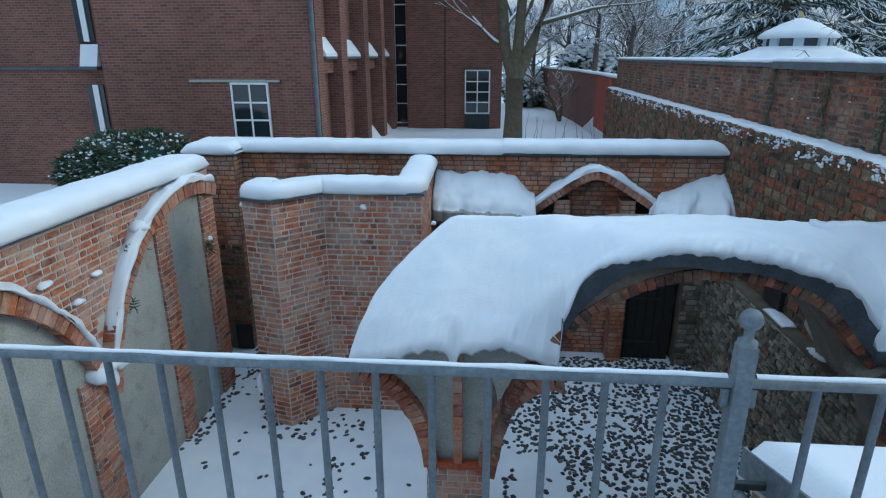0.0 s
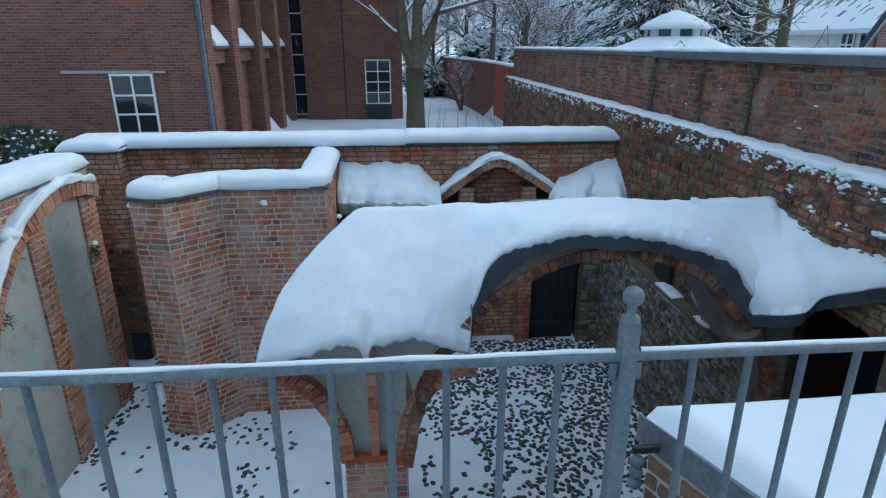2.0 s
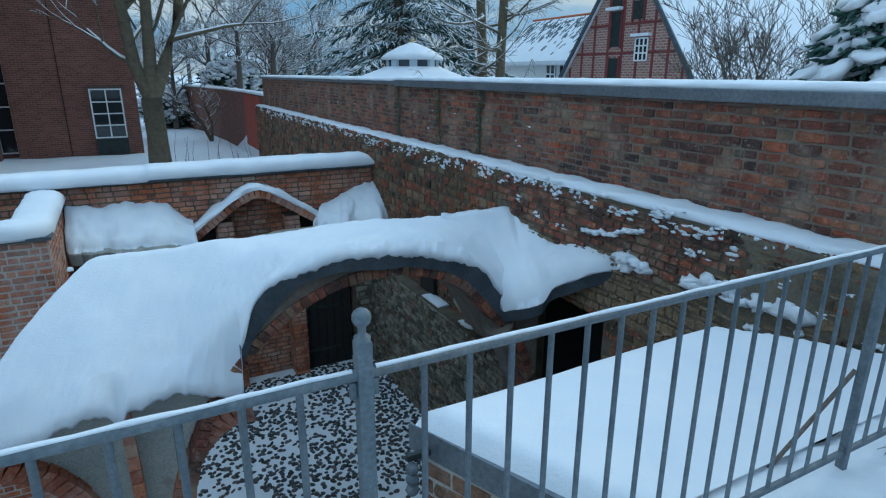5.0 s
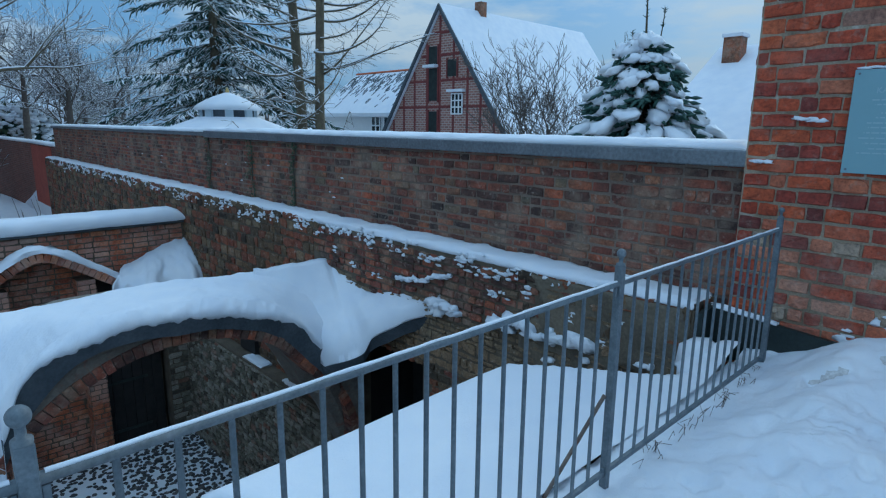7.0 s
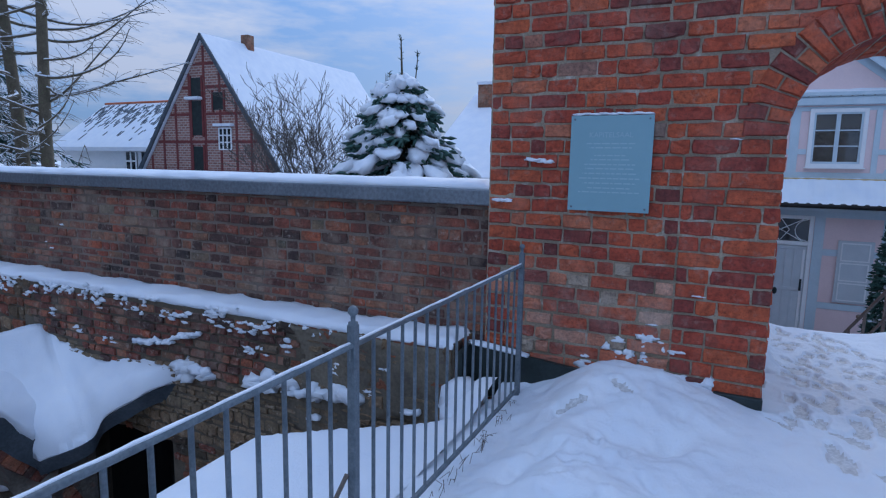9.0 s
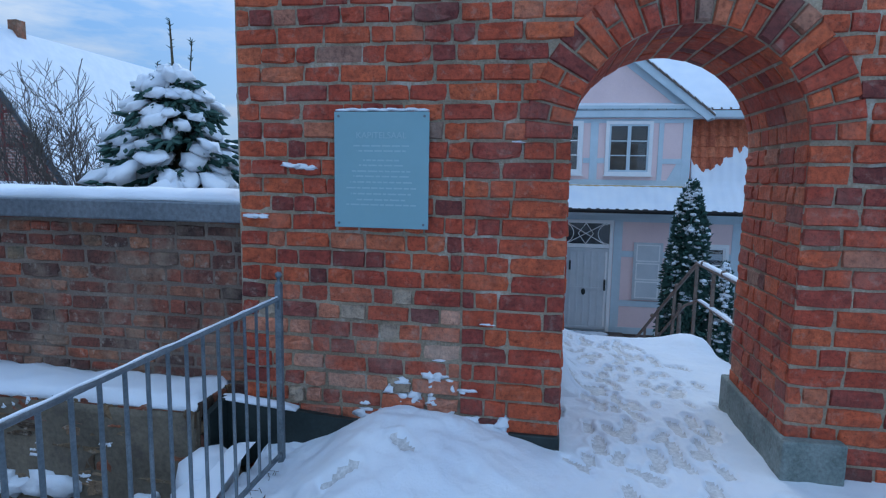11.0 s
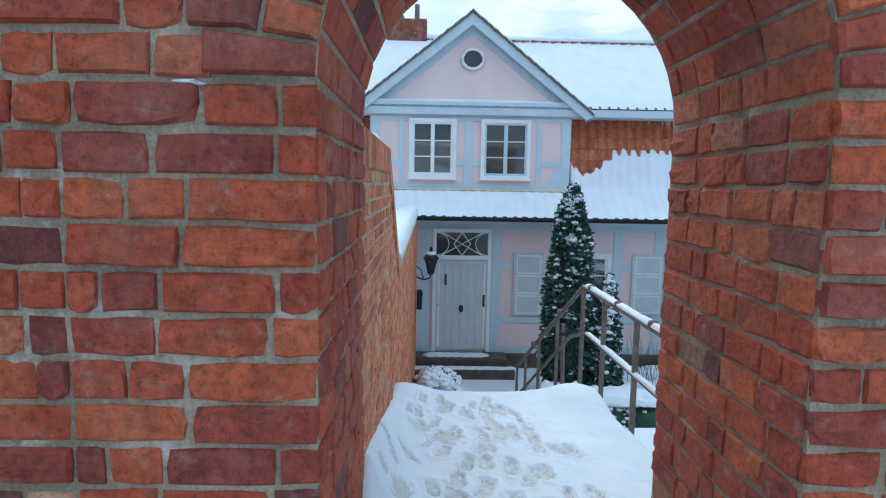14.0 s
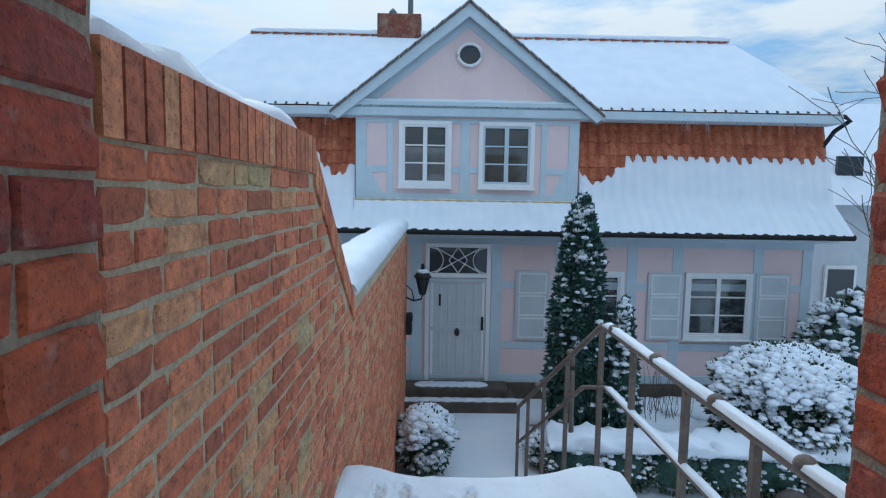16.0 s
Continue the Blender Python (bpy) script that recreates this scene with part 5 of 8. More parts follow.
DEEP = np.zeros(GXX.shape)
RIM = np.zeros(GXX.shape)
for x, y, a, s in prints:
    ca, sa = math.cos(radians(a)), math.sin(radians(a))
    dx, dy = GXX - x, GYY - y
    u, w = (dx * ca + dy * sa) / (0.125 * s), (-dx * sa + dy * ca) / (0.056 * s)
    r = np.sqrt(u ** 2 + (w * (1 + 0.22 * np.cos(u * 2.8) + 0.1 * u)) ** 2)
    r = r + 0.16 * np.sin(dx * 61 + x * 40) * np.cos(dy * 73 + y * 50)
    DEEP = np.maximum(DEEP, np.clip((1.2 - r) / 0.42, 0, 1))
    RIM = np.maximum(RIM, np.exp(-((r - 1.35) / 0.22) ** 2))
Z += 0.010 * RIM * (1 - DEEP) - 0.02 * DEEP
vs = np.stack([GXX, GYY, Z], -1).reshape(-1, 3)
n = len(px)
fs = [(j * n + i, j * n + i + 1, (j + 1) * n + i + 1, (j + 1) * n + i) for j in range(len(py) - 1) for i in range(n - 1)]
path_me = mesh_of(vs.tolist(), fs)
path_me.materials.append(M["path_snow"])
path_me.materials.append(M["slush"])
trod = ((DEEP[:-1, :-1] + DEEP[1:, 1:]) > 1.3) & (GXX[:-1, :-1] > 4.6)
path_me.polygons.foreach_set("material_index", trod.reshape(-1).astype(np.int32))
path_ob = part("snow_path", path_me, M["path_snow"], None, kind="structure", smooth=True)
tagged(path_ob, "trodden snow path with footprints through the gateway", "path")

# ---- pink timber-framed house ----
HX = 17.85
house = thing("timber_framed_house", "pink rendered timber-framed house with snowy mansard roof", "house", (0, 0, 0))
part("wall", box(HX, 24.0, -9.35, 4.6, -3.0, 0.75), M["pink"], house, "pale pink rendered wall")
part("base", box(HX - 0.06, HX, -9.4, 4.6, -3.0, -2.62, 0.01), M["stone_step"], house, "grey stone base")


def beam(y0, y1, z0, z1, parent=None, proud=0.018):
    part("beam", box(HX - proud, HX + 0.05, min(y0, y1), max(y0, y1), z0, z1, 0.004), M["beam"], parent or house)


beam(-9.4, 0.9, 0.42, 0.66)
beam(-9.38, 0.9, -2.62, -2.44, proud=0.016)
for y in (-0.72, -2.46, -3.86, -5.42, -6.42, -8.2, -9.27):
    beam(y - 0.11, y + 0.11, -2.44, 0.42)
for a, c in ((-0.61, 0.6), (-3.75, -2.57), (-5.31, -3.97), (-6.31, -5.53), (-8.09, -6.53), (-9.16, -8.31)):
    beam(a, c, -0.52, -0.36, proud=0.015)
    beam(a, c, -1.86, -1.70, proud=0.015)


def casement(x, y0, y1, z0, z1, rows, label, cols=2, frame=0.09, name="window", sash="white", net="net", net_top=0.6):
    """A white casement window: casing, mullion, bars and a pane in every light."""
    w = new(name)
    w.parent = house
    tagged(w, label)
    cx = x - 0.05
    t = frame
    for bx in ((y0 - t, y1 + t, z1, z1 + t), (y0 - t, y1 + t, z0 - t, z0), (y0 - t, y0, z0, z1), (y1, y1 + t, z0, z1)):
        part("casing", box(cx - 0.03, x + 0.04, bx[0], bx[1], bx[2], bx[3], 0.006), M["white"], w)
    part("sill", box(cx - 0.09, x, y0 - t - 0.03, y1 + t + 0.03, z0 - t - 0.03, z0 - t, 0.006), M["white"], w)
    cw = (y1 - y0) / cols
    for c in range(cols):
        a, e = y0 + c * cw, y0 + (c + 1) * cw
        for bx in ((a, e, z1 - 0.045, z1), (a, e, z0, z0 + 0.05), (a, a + 0.045, z0 + 0.05, z1 - 0.045), (e - 0.045, e, z0 + 0.05, z1 - 0.045)):
            part("sash", box(cx - 0.012, cx + 0.03, bx[0], bx[1], bx[2], bx[3], 0.003), M[sash], w)
        rh = (z1 - z0 - 0.1) / rows
        for r in range(rows):
            if r:
                part("bar", box(cx - 0.01, cx + 0.02, a + 0.05, e - 0.05, z0 + 0.05 + r * rh - 0.014, z0 + 0.05 + r * rh + 0.014), M[sash], w)
            part("pane", box(cx + 0.014, cx + 0.018, a + 0.05, e - 0.05, z0 + 0.05 + r * rh + (0.014 if r else 0), z0 + 0.05 + (r + 1) * rh - 0.014), M["clear"], w)
    part("curtain", box(x - 0.012, x - 0.008, y0, y1, z0, z0 + (z1 - z0) * net_top), M[net], w, "net curtain, pale or with shade in its colour")
    return w


def shutter(y0, y1, z0, z1):
    s = part("shutter", box(HX - 0.05, HX - 0.02, y0, y1, z0, z1, 0.005), M["grey_door"], house, "pale grey panelled shutter")
    hz = (z1 - z0 - 0.06) / 3
    for r in range(3):
        a, e = z0 + 0.05 + r * hz, z0 + 0.01 + (r + 1) * hz
        for bx in ((y0 + 0.07, y1 - 0.07, a, a + 0.03), (y0 + 0.07, y1 - 0.07, e - 0.03, e), (y0 + 0.07, y0 + 0.1, a + 0.03, e - 0.03), (y1 - 0.1, y1 - 0.07, a + 0.03, e - 0.03)):
            part("moulding", box(HX - 0.062, HX - 0.05, bx[0], bx[1], bx[2], bx[3]), M["white"], s)


def room_shade(y0, y1, z0, z1):
    """A thin black sheet behind a window, standing for the unlit room."""
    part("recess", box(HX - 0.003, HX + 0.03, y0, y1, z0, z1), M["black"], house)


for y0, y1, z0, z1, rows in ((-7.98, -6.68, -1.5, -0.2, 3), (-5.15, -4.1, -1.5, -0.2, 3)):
    room_shade(y0, y1, z0, z1)
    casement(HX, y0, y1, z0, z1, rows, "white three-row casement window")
shutter(-6.62 + 0.06, -5.78, -1.62, -0.12)
shutter(-8.92, -8.16, -1.62, -0.12)
shutter(-3.62, -2.88, -1.66, -0.12)

# door with fanlight
door = new("front_door")
door.parent = house
tagged(door, "pale grey panelled front door under a white fanlight")
DY0, DY1 = -2.24, -1.0
for bx in ((DY0 - 0.09, DY0, -2.6, 0.45), (DY1, DY1 + 0.09, -2.6, 0.45), (DY0, DY1, 0.36, 0.45), (DY0, DY1, -0.3, -0.2)):
    part("casing", box(HX - 0.07, HX + 0.02, bx[0], bx[1], bx[2], bx[3], 0.006), M["white"], door)
leaf = part("leaf", box(HX - 0.03, HX - 0.002, DY0, DY1, -2.55, -0.3, 0.004), M["grey_door"], door, "pale grey door leaf")
for k in range(7):
    y = DY0 + 0.06 + (DY1 - DY0 - 0.12) * k / 6
    part("stile", box(HX - 0.045, HX - 0.03, y - 0.028, y + 0.028, -2.45, -0.4, 0.004), M["white"] if k in (0, 6) else M["grey_door"], leaf)
for z in (-2.5, -1.42, -0.36):
    part("rail", box(HX - 0.048, HX - 0.03, DY0 + 0.03, DY1 - 0.03, z - 0.04, z + 0.04, 0.004), M["grey_door"], leaf)
b = bmesh.new()
bmesh.ops.create_uvsphere(b, u_segments=12, v_segments=8, radius=0.07, matrix=Matrix.Translation((HX - 0.06, -1.62, -1.5)) @ Matrix.Diagonal((0.5, 0.8, 1.3, 1)))
part("knocker", b, M["dark_metal"], leaf, "dark iron door knocker", smooth=True)
part("handle", box(HX - 0.08, HX - 0.05, -2.19, -2.14, -1.45, -1.15, 0.008), M["dark_metal"], leaf, "dark iron handle")
part("letter_slot", box(HX - 0.055, HX - 0.045, -1.26, -1.21, -0.92, -0.66, 0.004), M["dark_metal"], leaf)
part("pane", box(HX - 0.012, HX - 0.002, DY0, DY1, -0.2, 0.36), M["glass"], door)
cy, cz, hw, hz = (DY0 + DY1) / 2, 0.08, (DY1 - DY0) / 2, 0.28
for s in (-1, 1):
    lines = [[(HX - 0.03, cy + s * hw, cz - hz)] + [(HX - 0.03, cy + s * (hw - 0.3 * math.cos(radians(a))), cz + hz * math.sin(radians(a))) for a in range(-60, 61, 20)] + [(HX - 0.03, cy + s * hw, cz + hz)]]
    for r in (-1, 1):
        lines.append([(HX - 0.03, cy, cz + r * hz), (HX - 0.03, cy + s * 0.2, cz)])
        lines.append([(HX - 0.03, cy, cz), (HX - 0.03, cy + s * hw * 0.8, cz + r * hz)])
    for line in lines:
        fl = Heap()
        fl.tube(line, 0.012, 6)
        part("glazing_bar", fl.mesh(), M["white"], door, "white curved fanlight bar", smooth=True)

# steps at the door
for k, (x0, y0, y1, z) in enumerate(((17.25, -2.7, -0.5, -2.58), (16.9, -2.85, -0.45, -2.76))):
    st = part("doorstep", box(x0, 17.8, y0, y1, -3.05, z, 0.02), M["stone_step"], None)
    tagged(st, "worn sandstone doorstep with patches of snow", "step", "door steps")
clumps("snow_on_step", [((17.5, -1.5 + 0.2 * k, -2.575), 0.2, 0.2, 0.035) for k in range(-3, 4)] + [((17.05, -1.4 + 0.22 * k, -2.755), 0.13, 0.2, 0.03) for k in range(-6, 5)], "patches of snow on the doorsteps")

# dormer with pediment
DX = HX - 0.02
part("dormer_wall", prism(bmesh.new(), [(0.6, 0.9), (0.6, 3.32), (-1.75, 5.25), (-4.15, 3.32), (-4.15, 0.9)], "x", DX, 20.5), M["pink"], house, "pink rendered dormer gable")


def dbeam(y0, y1, z0, z1, pr=0.02):
    part("beam", box(DX - pr, DX + 0.03, min(y0, y1), max(y0, y1), z0, z1, 0.004), M["beam"], house)


for y, w in ((0.49, 0.22), (-4.04, 0.22), (-1.72, 0.2), (-0.13, 0.12), (-3.4, 0.12)):
    dbeam(y - w / 2, y + w / 2, 1.5, 3.05)
dbeam(-4.15, 0.6, 2.99, 3.09, 0.022)
dbeam(-4.15, 0.6, 1.38, 1.52, 0.022)
for a, c in ((-0.07, 0.38), (-3.93, -3.46), (-1.62, -1.45), (-2.0, -1.82)):
    dbeam(min(a, c), max(a, c), 1.95, 2.08, 0.016)
for s, y in ((1, 0.38), (-1, -3.93)):
    part("brace", prism(bmesh.new(), [(y, 1.52), (y, 1.95), (y - s * 0.12, 1.95), (y - s * 0.34, 1.52)], "x", DX - 0.014, DX + 0.02), M["beam"], house)
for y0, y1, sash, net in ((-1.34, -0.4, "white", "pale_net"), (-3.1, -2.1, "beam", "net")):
    # black sheet in place of the dormer room's darkness
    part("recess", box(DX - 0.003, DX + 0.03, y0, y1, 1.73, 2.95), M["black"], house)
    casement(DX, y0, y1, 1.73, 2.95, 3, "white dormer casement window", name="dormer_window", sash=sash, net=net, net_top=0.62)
part("cornice", box(DX - 0.17, DX + 0.02, -4.3, 0.75, 3.33, 3.42, 0.015), M["beam"], house, "grey-blue moulded cornice")
part("cornice", box(DX - 0.1, DX + 0.02, -4.25, 0.7, 3.29, 3.33, 0.01), M["beam"], house)
for y in (-3.2, -1.75, -0.3, 0.45, -4.0):
    part("bracket", box(DX - 0.1, DX, y - 0.09, y + 0.09, 3.14, 3.29, 0.01), M["beam"], house)
snow_strip("snow_on_cornice", [(DX - 0.08, -4.3, 3.42), (DX - 0.08, 0.75, 3.42)], 0.15, 0.04, "thin snow on the gable cornice", seed=40, rough=0.006)
for s in (1, -1):
    y0, y1 = (1.12, -1.75) if s == 1 else (-4.62, -1.75)
    z0, z1 = 3.16, 5.42
    nrm = Vector((0, z1 - z0, -(y1 - y0))).normalized()
    q = lambda t, off: (y0 + (y1 - y0) * t, z0 + (z1 - z0) * t - off)
    part("bargeboard", prism(bmesh.new(), [q(0, 0.02), q(1, 0.02), q(1, 0.28), q(0.06, 0.26)], "x", DX - 0.24, DX - 0.18), M["beam"], house)
    part("bargeboard", prism(bmesh.new(), [q(0.08, 0.2), q(1, 0.2), q(1, 0.44), q(0.16, 0.44)], "x", DX - 0.03, DX + 0.01), M["beam"], house)
    part("soffit", prism(bmesh.new(), [q(0, 0.02), q(1, 0.02), q(1, 0.1), q(0, 0.1)], "x", DX - 0.2, 20.6), M["beam"], house)
    vsn = []
    for t0 in range(0, 31):
        t = t0 / 30
        for x in (DX - 0.27, DX - 0.14, 19.0, 20.9):
            yy, zz = q(t, 0)
            vsn.append((x, yy, zz + 0.03 + 0.012 * math.sin(t * 120)))
    o = len(vsn)
    vsn += [(x, y, z + (0.07 if x > DX - 0.25 else 0.03)) for x, y, z in vsn]
    f1 = [(k * 4 + i, k * 4 + i + 1, k * 4 + 5 + i, k * 4 + 4 + i) for k in range(30) for i in range(3)]
    f2 = [tuple(o + v for v in reversed(f)) for f in f1]
    f3 = [(k * 4, k * 4 + 4, o + k * 4 + 4, o + k * 4) for k in range(30)] + [(0, o, o + 1, 1), (1, o + 1, o + 2, 2)]
    part("snow_layer", mesh_of(vsn, f1 + f2 + f3), M["snow"], house, "snow on the gable roof", smooth=True)
    for k in range(16):
        a, e = q(k / 16 + 0.004, -0.012), q((k + 1) / 16 - 0.004, -0.05)
        a2, e2 = q(k / 16 + 0.004, 0.03), q((k + 1) / 16 - 0.004, 0.015)
        part("verge_tile", prism(bmesh.new(), [a, e, e2, a2], "x", DX - 0.29, DX - 0.14), M["rust"], house)
h = Heap()
h.tube([(DX - 0.05, -1.78 + 0.245 * math.cos(radians(a)), 4.41 + 0.225 * math.sin(radians(a))) for a in range(0, 361, 20)], 0.035, 8)
oval = part("oval_window", h.mesh(), M["white"], house, "white oval window in the gable", smooth=True)
b = bmesh.new()
prism(b, [(-1.78 + 0.23 * math.cos(radians(a)), 4.41 + 0.21 * math.sin(radians(a))) for a in range(0, 360, 20)], "x", DX - 0.02, DX - 0.006)
part("pane", b, M["glass"], oval)
part("flashing", box(DX - 0.12, DX + 0.02, -4.2, 0.65, 1.3, 1.38, 0.01), M["ochre"], house, "ochre flashing strip")

# mansard: lower slope with pantiles, snow, gutter, icicles
E0, KN, E1 = (17.18, 0.78), (17.86, 1.42), (18.3, 3.22)


def slope(t):
    if t < 0.3:
        return (E0[0] + (KN[0] - E0[0]) * t / 0.3, E0[1] + (KN[1] - E0[1]) * t / 0.3)
    return (KN[0] + (E1[0] - KN[0]) * (t - 0.3) / 0.7, KN[1] + (E1[1] - KN[1]) * (t - 0.3) / 0.7)


part("roof_lower", prism(bmesh.new(), [E0, KN, E1, (23.6, E1[1]), (24.4, 0.78)], "y", -9.7, 4.8), M["tile"], house, "red clay pantile mansard roof")
def bare_from(y):
    return 0.71 + 0.012 * math.sin(y * 9) + 0.008 * math.sin(y * 23.7) - 0.25 * math.exp(-((y + 4.6) / 0.45) ** 2) - 0.2 * math.exp(-((y - 1.0) / 0.4) ** 2)
cols = 62
TILES = Heap()
for c in range(cols):
    y0 = -9.68 + 14.4 * c / cols
    y1 = -9.68 + 14.4 * (c + 1) / cols
    if 0.62 > (y0 + y1) / 2 > -4.2:
        continue
    for r in range(6):
        ta, tb = 0.36 + 0.107 * r, 0.36 + 0.107 * (r + 1) + 0.015
        vsn = []
        for t, up in ((ta, 0.045), (tb, 0.012)):
            x, z = slope(t)
            for k in range(5):
                u = k / 4
                hgt = 0.035 * math.sin(2 * math.pi * (u - 0.1)) + up
                vsn.append((x - hgt * 0.9, y0 + (y1 - y0) * (u * 1.06), z + hgt * 0.4))
        vsn += [(x + 0.018, y, z - 0.008) for x, y, z in vsn]
        f1 = [(k, k + 1, k + 6, k + 5) for k in range(4)]
        f1 += [tuple(10 + q for q in reversed(f)) for f in f1] + [(k, 10 + k, 11 + k, k + 1) for k in range(4)]
        if r >= 1 and c % 2 == 0 and r % 2 == 0 or r == 5:
            part("roof_tile", mesh_of(vsn, f1), M["tile"], house)
        else:
            TILES.add(vsn, f1)
part("roof_tiles", TILES.mesh(), M["tile"], house, kind="stuff")
vsn, ny_, nt = [], 560, 14
for k in range(ny_ + 1):
    y = -9.72 + 14.5 * k / ny_
    top = 0.29 if 0.62 > y > -4.2 else bare_from(y) + 0.006 * math.sin(y / 14.4 * cols * 2 * math.pi)
    for j in range(nt + 1):
        t = -0.015 + (top + 0.015) * j / nt
        x, z = slope(t)
        th = 0.075 * min(1.0, (nt - j) / 2.0) + 0.007 * math.sin((y + 9.68) / 14.4 * cols * 2 * math.pi) + 0.012 * fbm(y, t, 3, 2.0)
        vsn.append((x - th * 0.9, y, z + th * 0.4))
f1 = [(k * (nt + 1) + j, k * (nt + 1) + j + 1, (k + 1) * (nt + 1) + j + 1, (k + 1) * (nt + 1) + j) for k in range(ny_) for j in range(nt)]
part("snow_layer", mesh_of(vsn, f1), M["snow"], house, "rippled snow on the lower roof", smooth=True)
h = Heap()
h.tube([(17.13, -9.75, 0.74), (17.13, 4.8, 0.74)], 0.065, 10)
part("gutter", h.mesh(), M["black"], house, "dark gutter", smooth=True)
part("eaves_board", box(17.2, HX, -9.5, 4.7, 0.62, 0.72, 0.01), M["beam"], house)

# upper roof
UE = 3.32
ridge_x, rz_, rl0, rl1 = 20.6, 5.45, -8.55, 3.6
up = bmesh.new()
vb = [up.verts.new(p) for p in ((17.75, -9.75, UE), (17.75, 4.85, UE), (23.9, 4.85, UE), (23.9, -9.75, UE))]
vr = [up.verts.new(p) for p in ((ridge_x, rl0, rz_), (ridge_x, rl1, rz_))]
for f in ((vb[0], vb[1], vr[1], vr[0]), (vb[1], vb[2], vr[1]), (vb[2], vb[3], vr[0], vr[1]), (vb[3], vb[0], vr[0]), vb[::-1]):
    up.faces.new(f)
part("roof_upper", up, M["tile"], house, "upper hipped roof")
vsn, na, nb = [], 120, 16
for k in range(na + 1):
    for j in range(nb + 1):
        t = j / nb
        a = -9.78 + (rl0 + 9.78) * t
        e = 4.88 + (rl1 - 4.88) * t
        y = a + (e - a) * k / na
        vsn.append((17.68 + (ridge_x - 17.68) * t, y, UE + (rz_ - UE) * t + 0.1 * min(1.0, t * 14) + 0.012 * fbm(y, t * 3, 1, 2.0)))
f1 = [(k * (nb + 1) + j, k * (nb + 1) + j + 1, (k + 1) * (nb + 1) + j + 1, (k + 1) * (nb + 1) + j) for k in range(na) for j in range(nb)]
part("snow_layer", mesh_of(vsn, f1), M["snow"], house, "smooth snow on the upper roof", smooth=True)
part("eaves_board", box(17.69, 18.2, -9.72, 4.8, 3.12, 3.3, 0.02), M["beam"], house)
for c in range(44):
    y = rl0 + (rl1 - rl0) * (c + 0.5) / 44
    h = Heap()
    h.tube([(ridge_x - 0.05, y - 0.14, rz_ - 0.03), (ridge_x - 0.05, y + 0.14, rz_ - 0.02)], [0.07, 0.12], 8)
    part("ridge_tile", h.mesh(), M["tile"], house, smooth=True)
snow_strip("snow_on_ridge", [(ridge_x - 0.02, rl0, rz_ + 0.06), (ridge_x - 0.02, rl1, rz_ + 0.06)], 0.3, 0.1, "snow along the roof ridge", seed=44, step=0.2)
eh = Heap()
for c in range(66):
    y = -9.72 + 14.5 * (c + 0.5) / 66
    eh.tube([(17.67, y, UE + 0.02), (17.9, y, UE + 0.09)], [0.024, 0.024], 7)
part("eaves_tiles", eh.mesh(), M["rust"], house, kind="stuff")
ri = random.Random(9)
ih = Heap()
for c in range(40):
    y = ri.uniform(-9.4, -4.3) if c < 34 else ri.uniform(0.8, 2.4)
    L_ = ri.uniform(0.1, 0.5)
    ih.tube([(17.72, y, UE), (17.72, y, UE - L_)], [0.012, 0.002], 5)
part("icicle_fringe", ih.mesh(), M["ice"], house, kind="stuff")
h = Heap()
h.tube([(17.75, -9.75, 3.3), (17.75, -9.9, 3.2), (18.0, -9.75, 3.0), (18.2, -9.6, 2.6)], 0.05, 8)
part("downpipe", h.mesh(), M["black"], house, smooth=True)
ch = part("chimney", box(20.4, 21.1, -0.68, 0.42, 4.6, 6.0, 0.01), M["old_i"], house, "brick chimney stack")
h = Heap()
h.tube([(20.7, -0.4, 6.0), (20.7, -0.4, 6.45)], 0.07, 8)
part("flue", h.mesh(), M["galv"], ch)
h = Heap()
h.tube([(20.7, 0.05, 6.0), (20.7, 0.05, 6.12), (20.7, 0.05, 6.2)], [0.1, 0.1, 0.03], 8)
part("flue", h.mesh(), M["galv"], ch)

# wall lantern and letter box
lamp = thing("wall_lantern", "black wrought-iron wall lantern with snow on top", "lantern", (17.0, -0.75, -0.35))
h = Heap()
h.tube([(0.0, 0.22, -0.25), (0, 0.05, -0.32), (0, -0.1, -0.28), (0, -0.12, -0.2)], 0.018, 8)
h.tube([(0.0, 0.22, 0.0), (0, 0.1, -0.1), (0, 0.05, -0.3)], 0.012, 6)
part("arm", h.mesh(), M["black"], lamp, smooth=True)
h = Heap()
h.tube([(0, -0.12, -0.2), (0, -0.12, -0.17), (0, -0.12, 0.16)], [0.05, 0.07, 0.15], 6)
part("glass", h.mesh(), M["glass"], lamp)
h = Heap()
h.tube([(0, -0.12, 0.16), (0, -0.12, 0.2), (0, -0.12, 0.33), (0, -0.12, 0.34), (0, -0.12, 0.44)], [0.18, 0.17, 0.06, 0.04, 0.03], 8)
part("hood", h.mesh(), M["black"], lamp)
for k in range(6):
    a = radians(60 * k)
    h = Heap()
    h.tube([(0.07 * math.cos(a), -0.12 + 0.07 * math.sin(a), -0.17), (0.15 * math.cos(a), -0.12 + 0.15 * math.sin(a), 0.16)], 0.01, 5)
    part("bar", h.mesh(), M["black"], lamp)
clumps("snow_on_lantern", [((17.0, -0.87, -0.08), 0.13, 0.13, 0.07)], "cap of snow on the lantern", 0.1)
lb = thing("letter_box", "black metal letter box on the wall", "letter box", (16.6, -0.56, -1.25))
part("case", box(-0.15, 0.15, -0.12, 0.0, 0, 0.4, 0.02), M["black"], lb)
part("flap", box(-0.13, 0.13, -0.135, -0.12, 0.28, 0.36, 0.004), M["dark_metal"], lb)

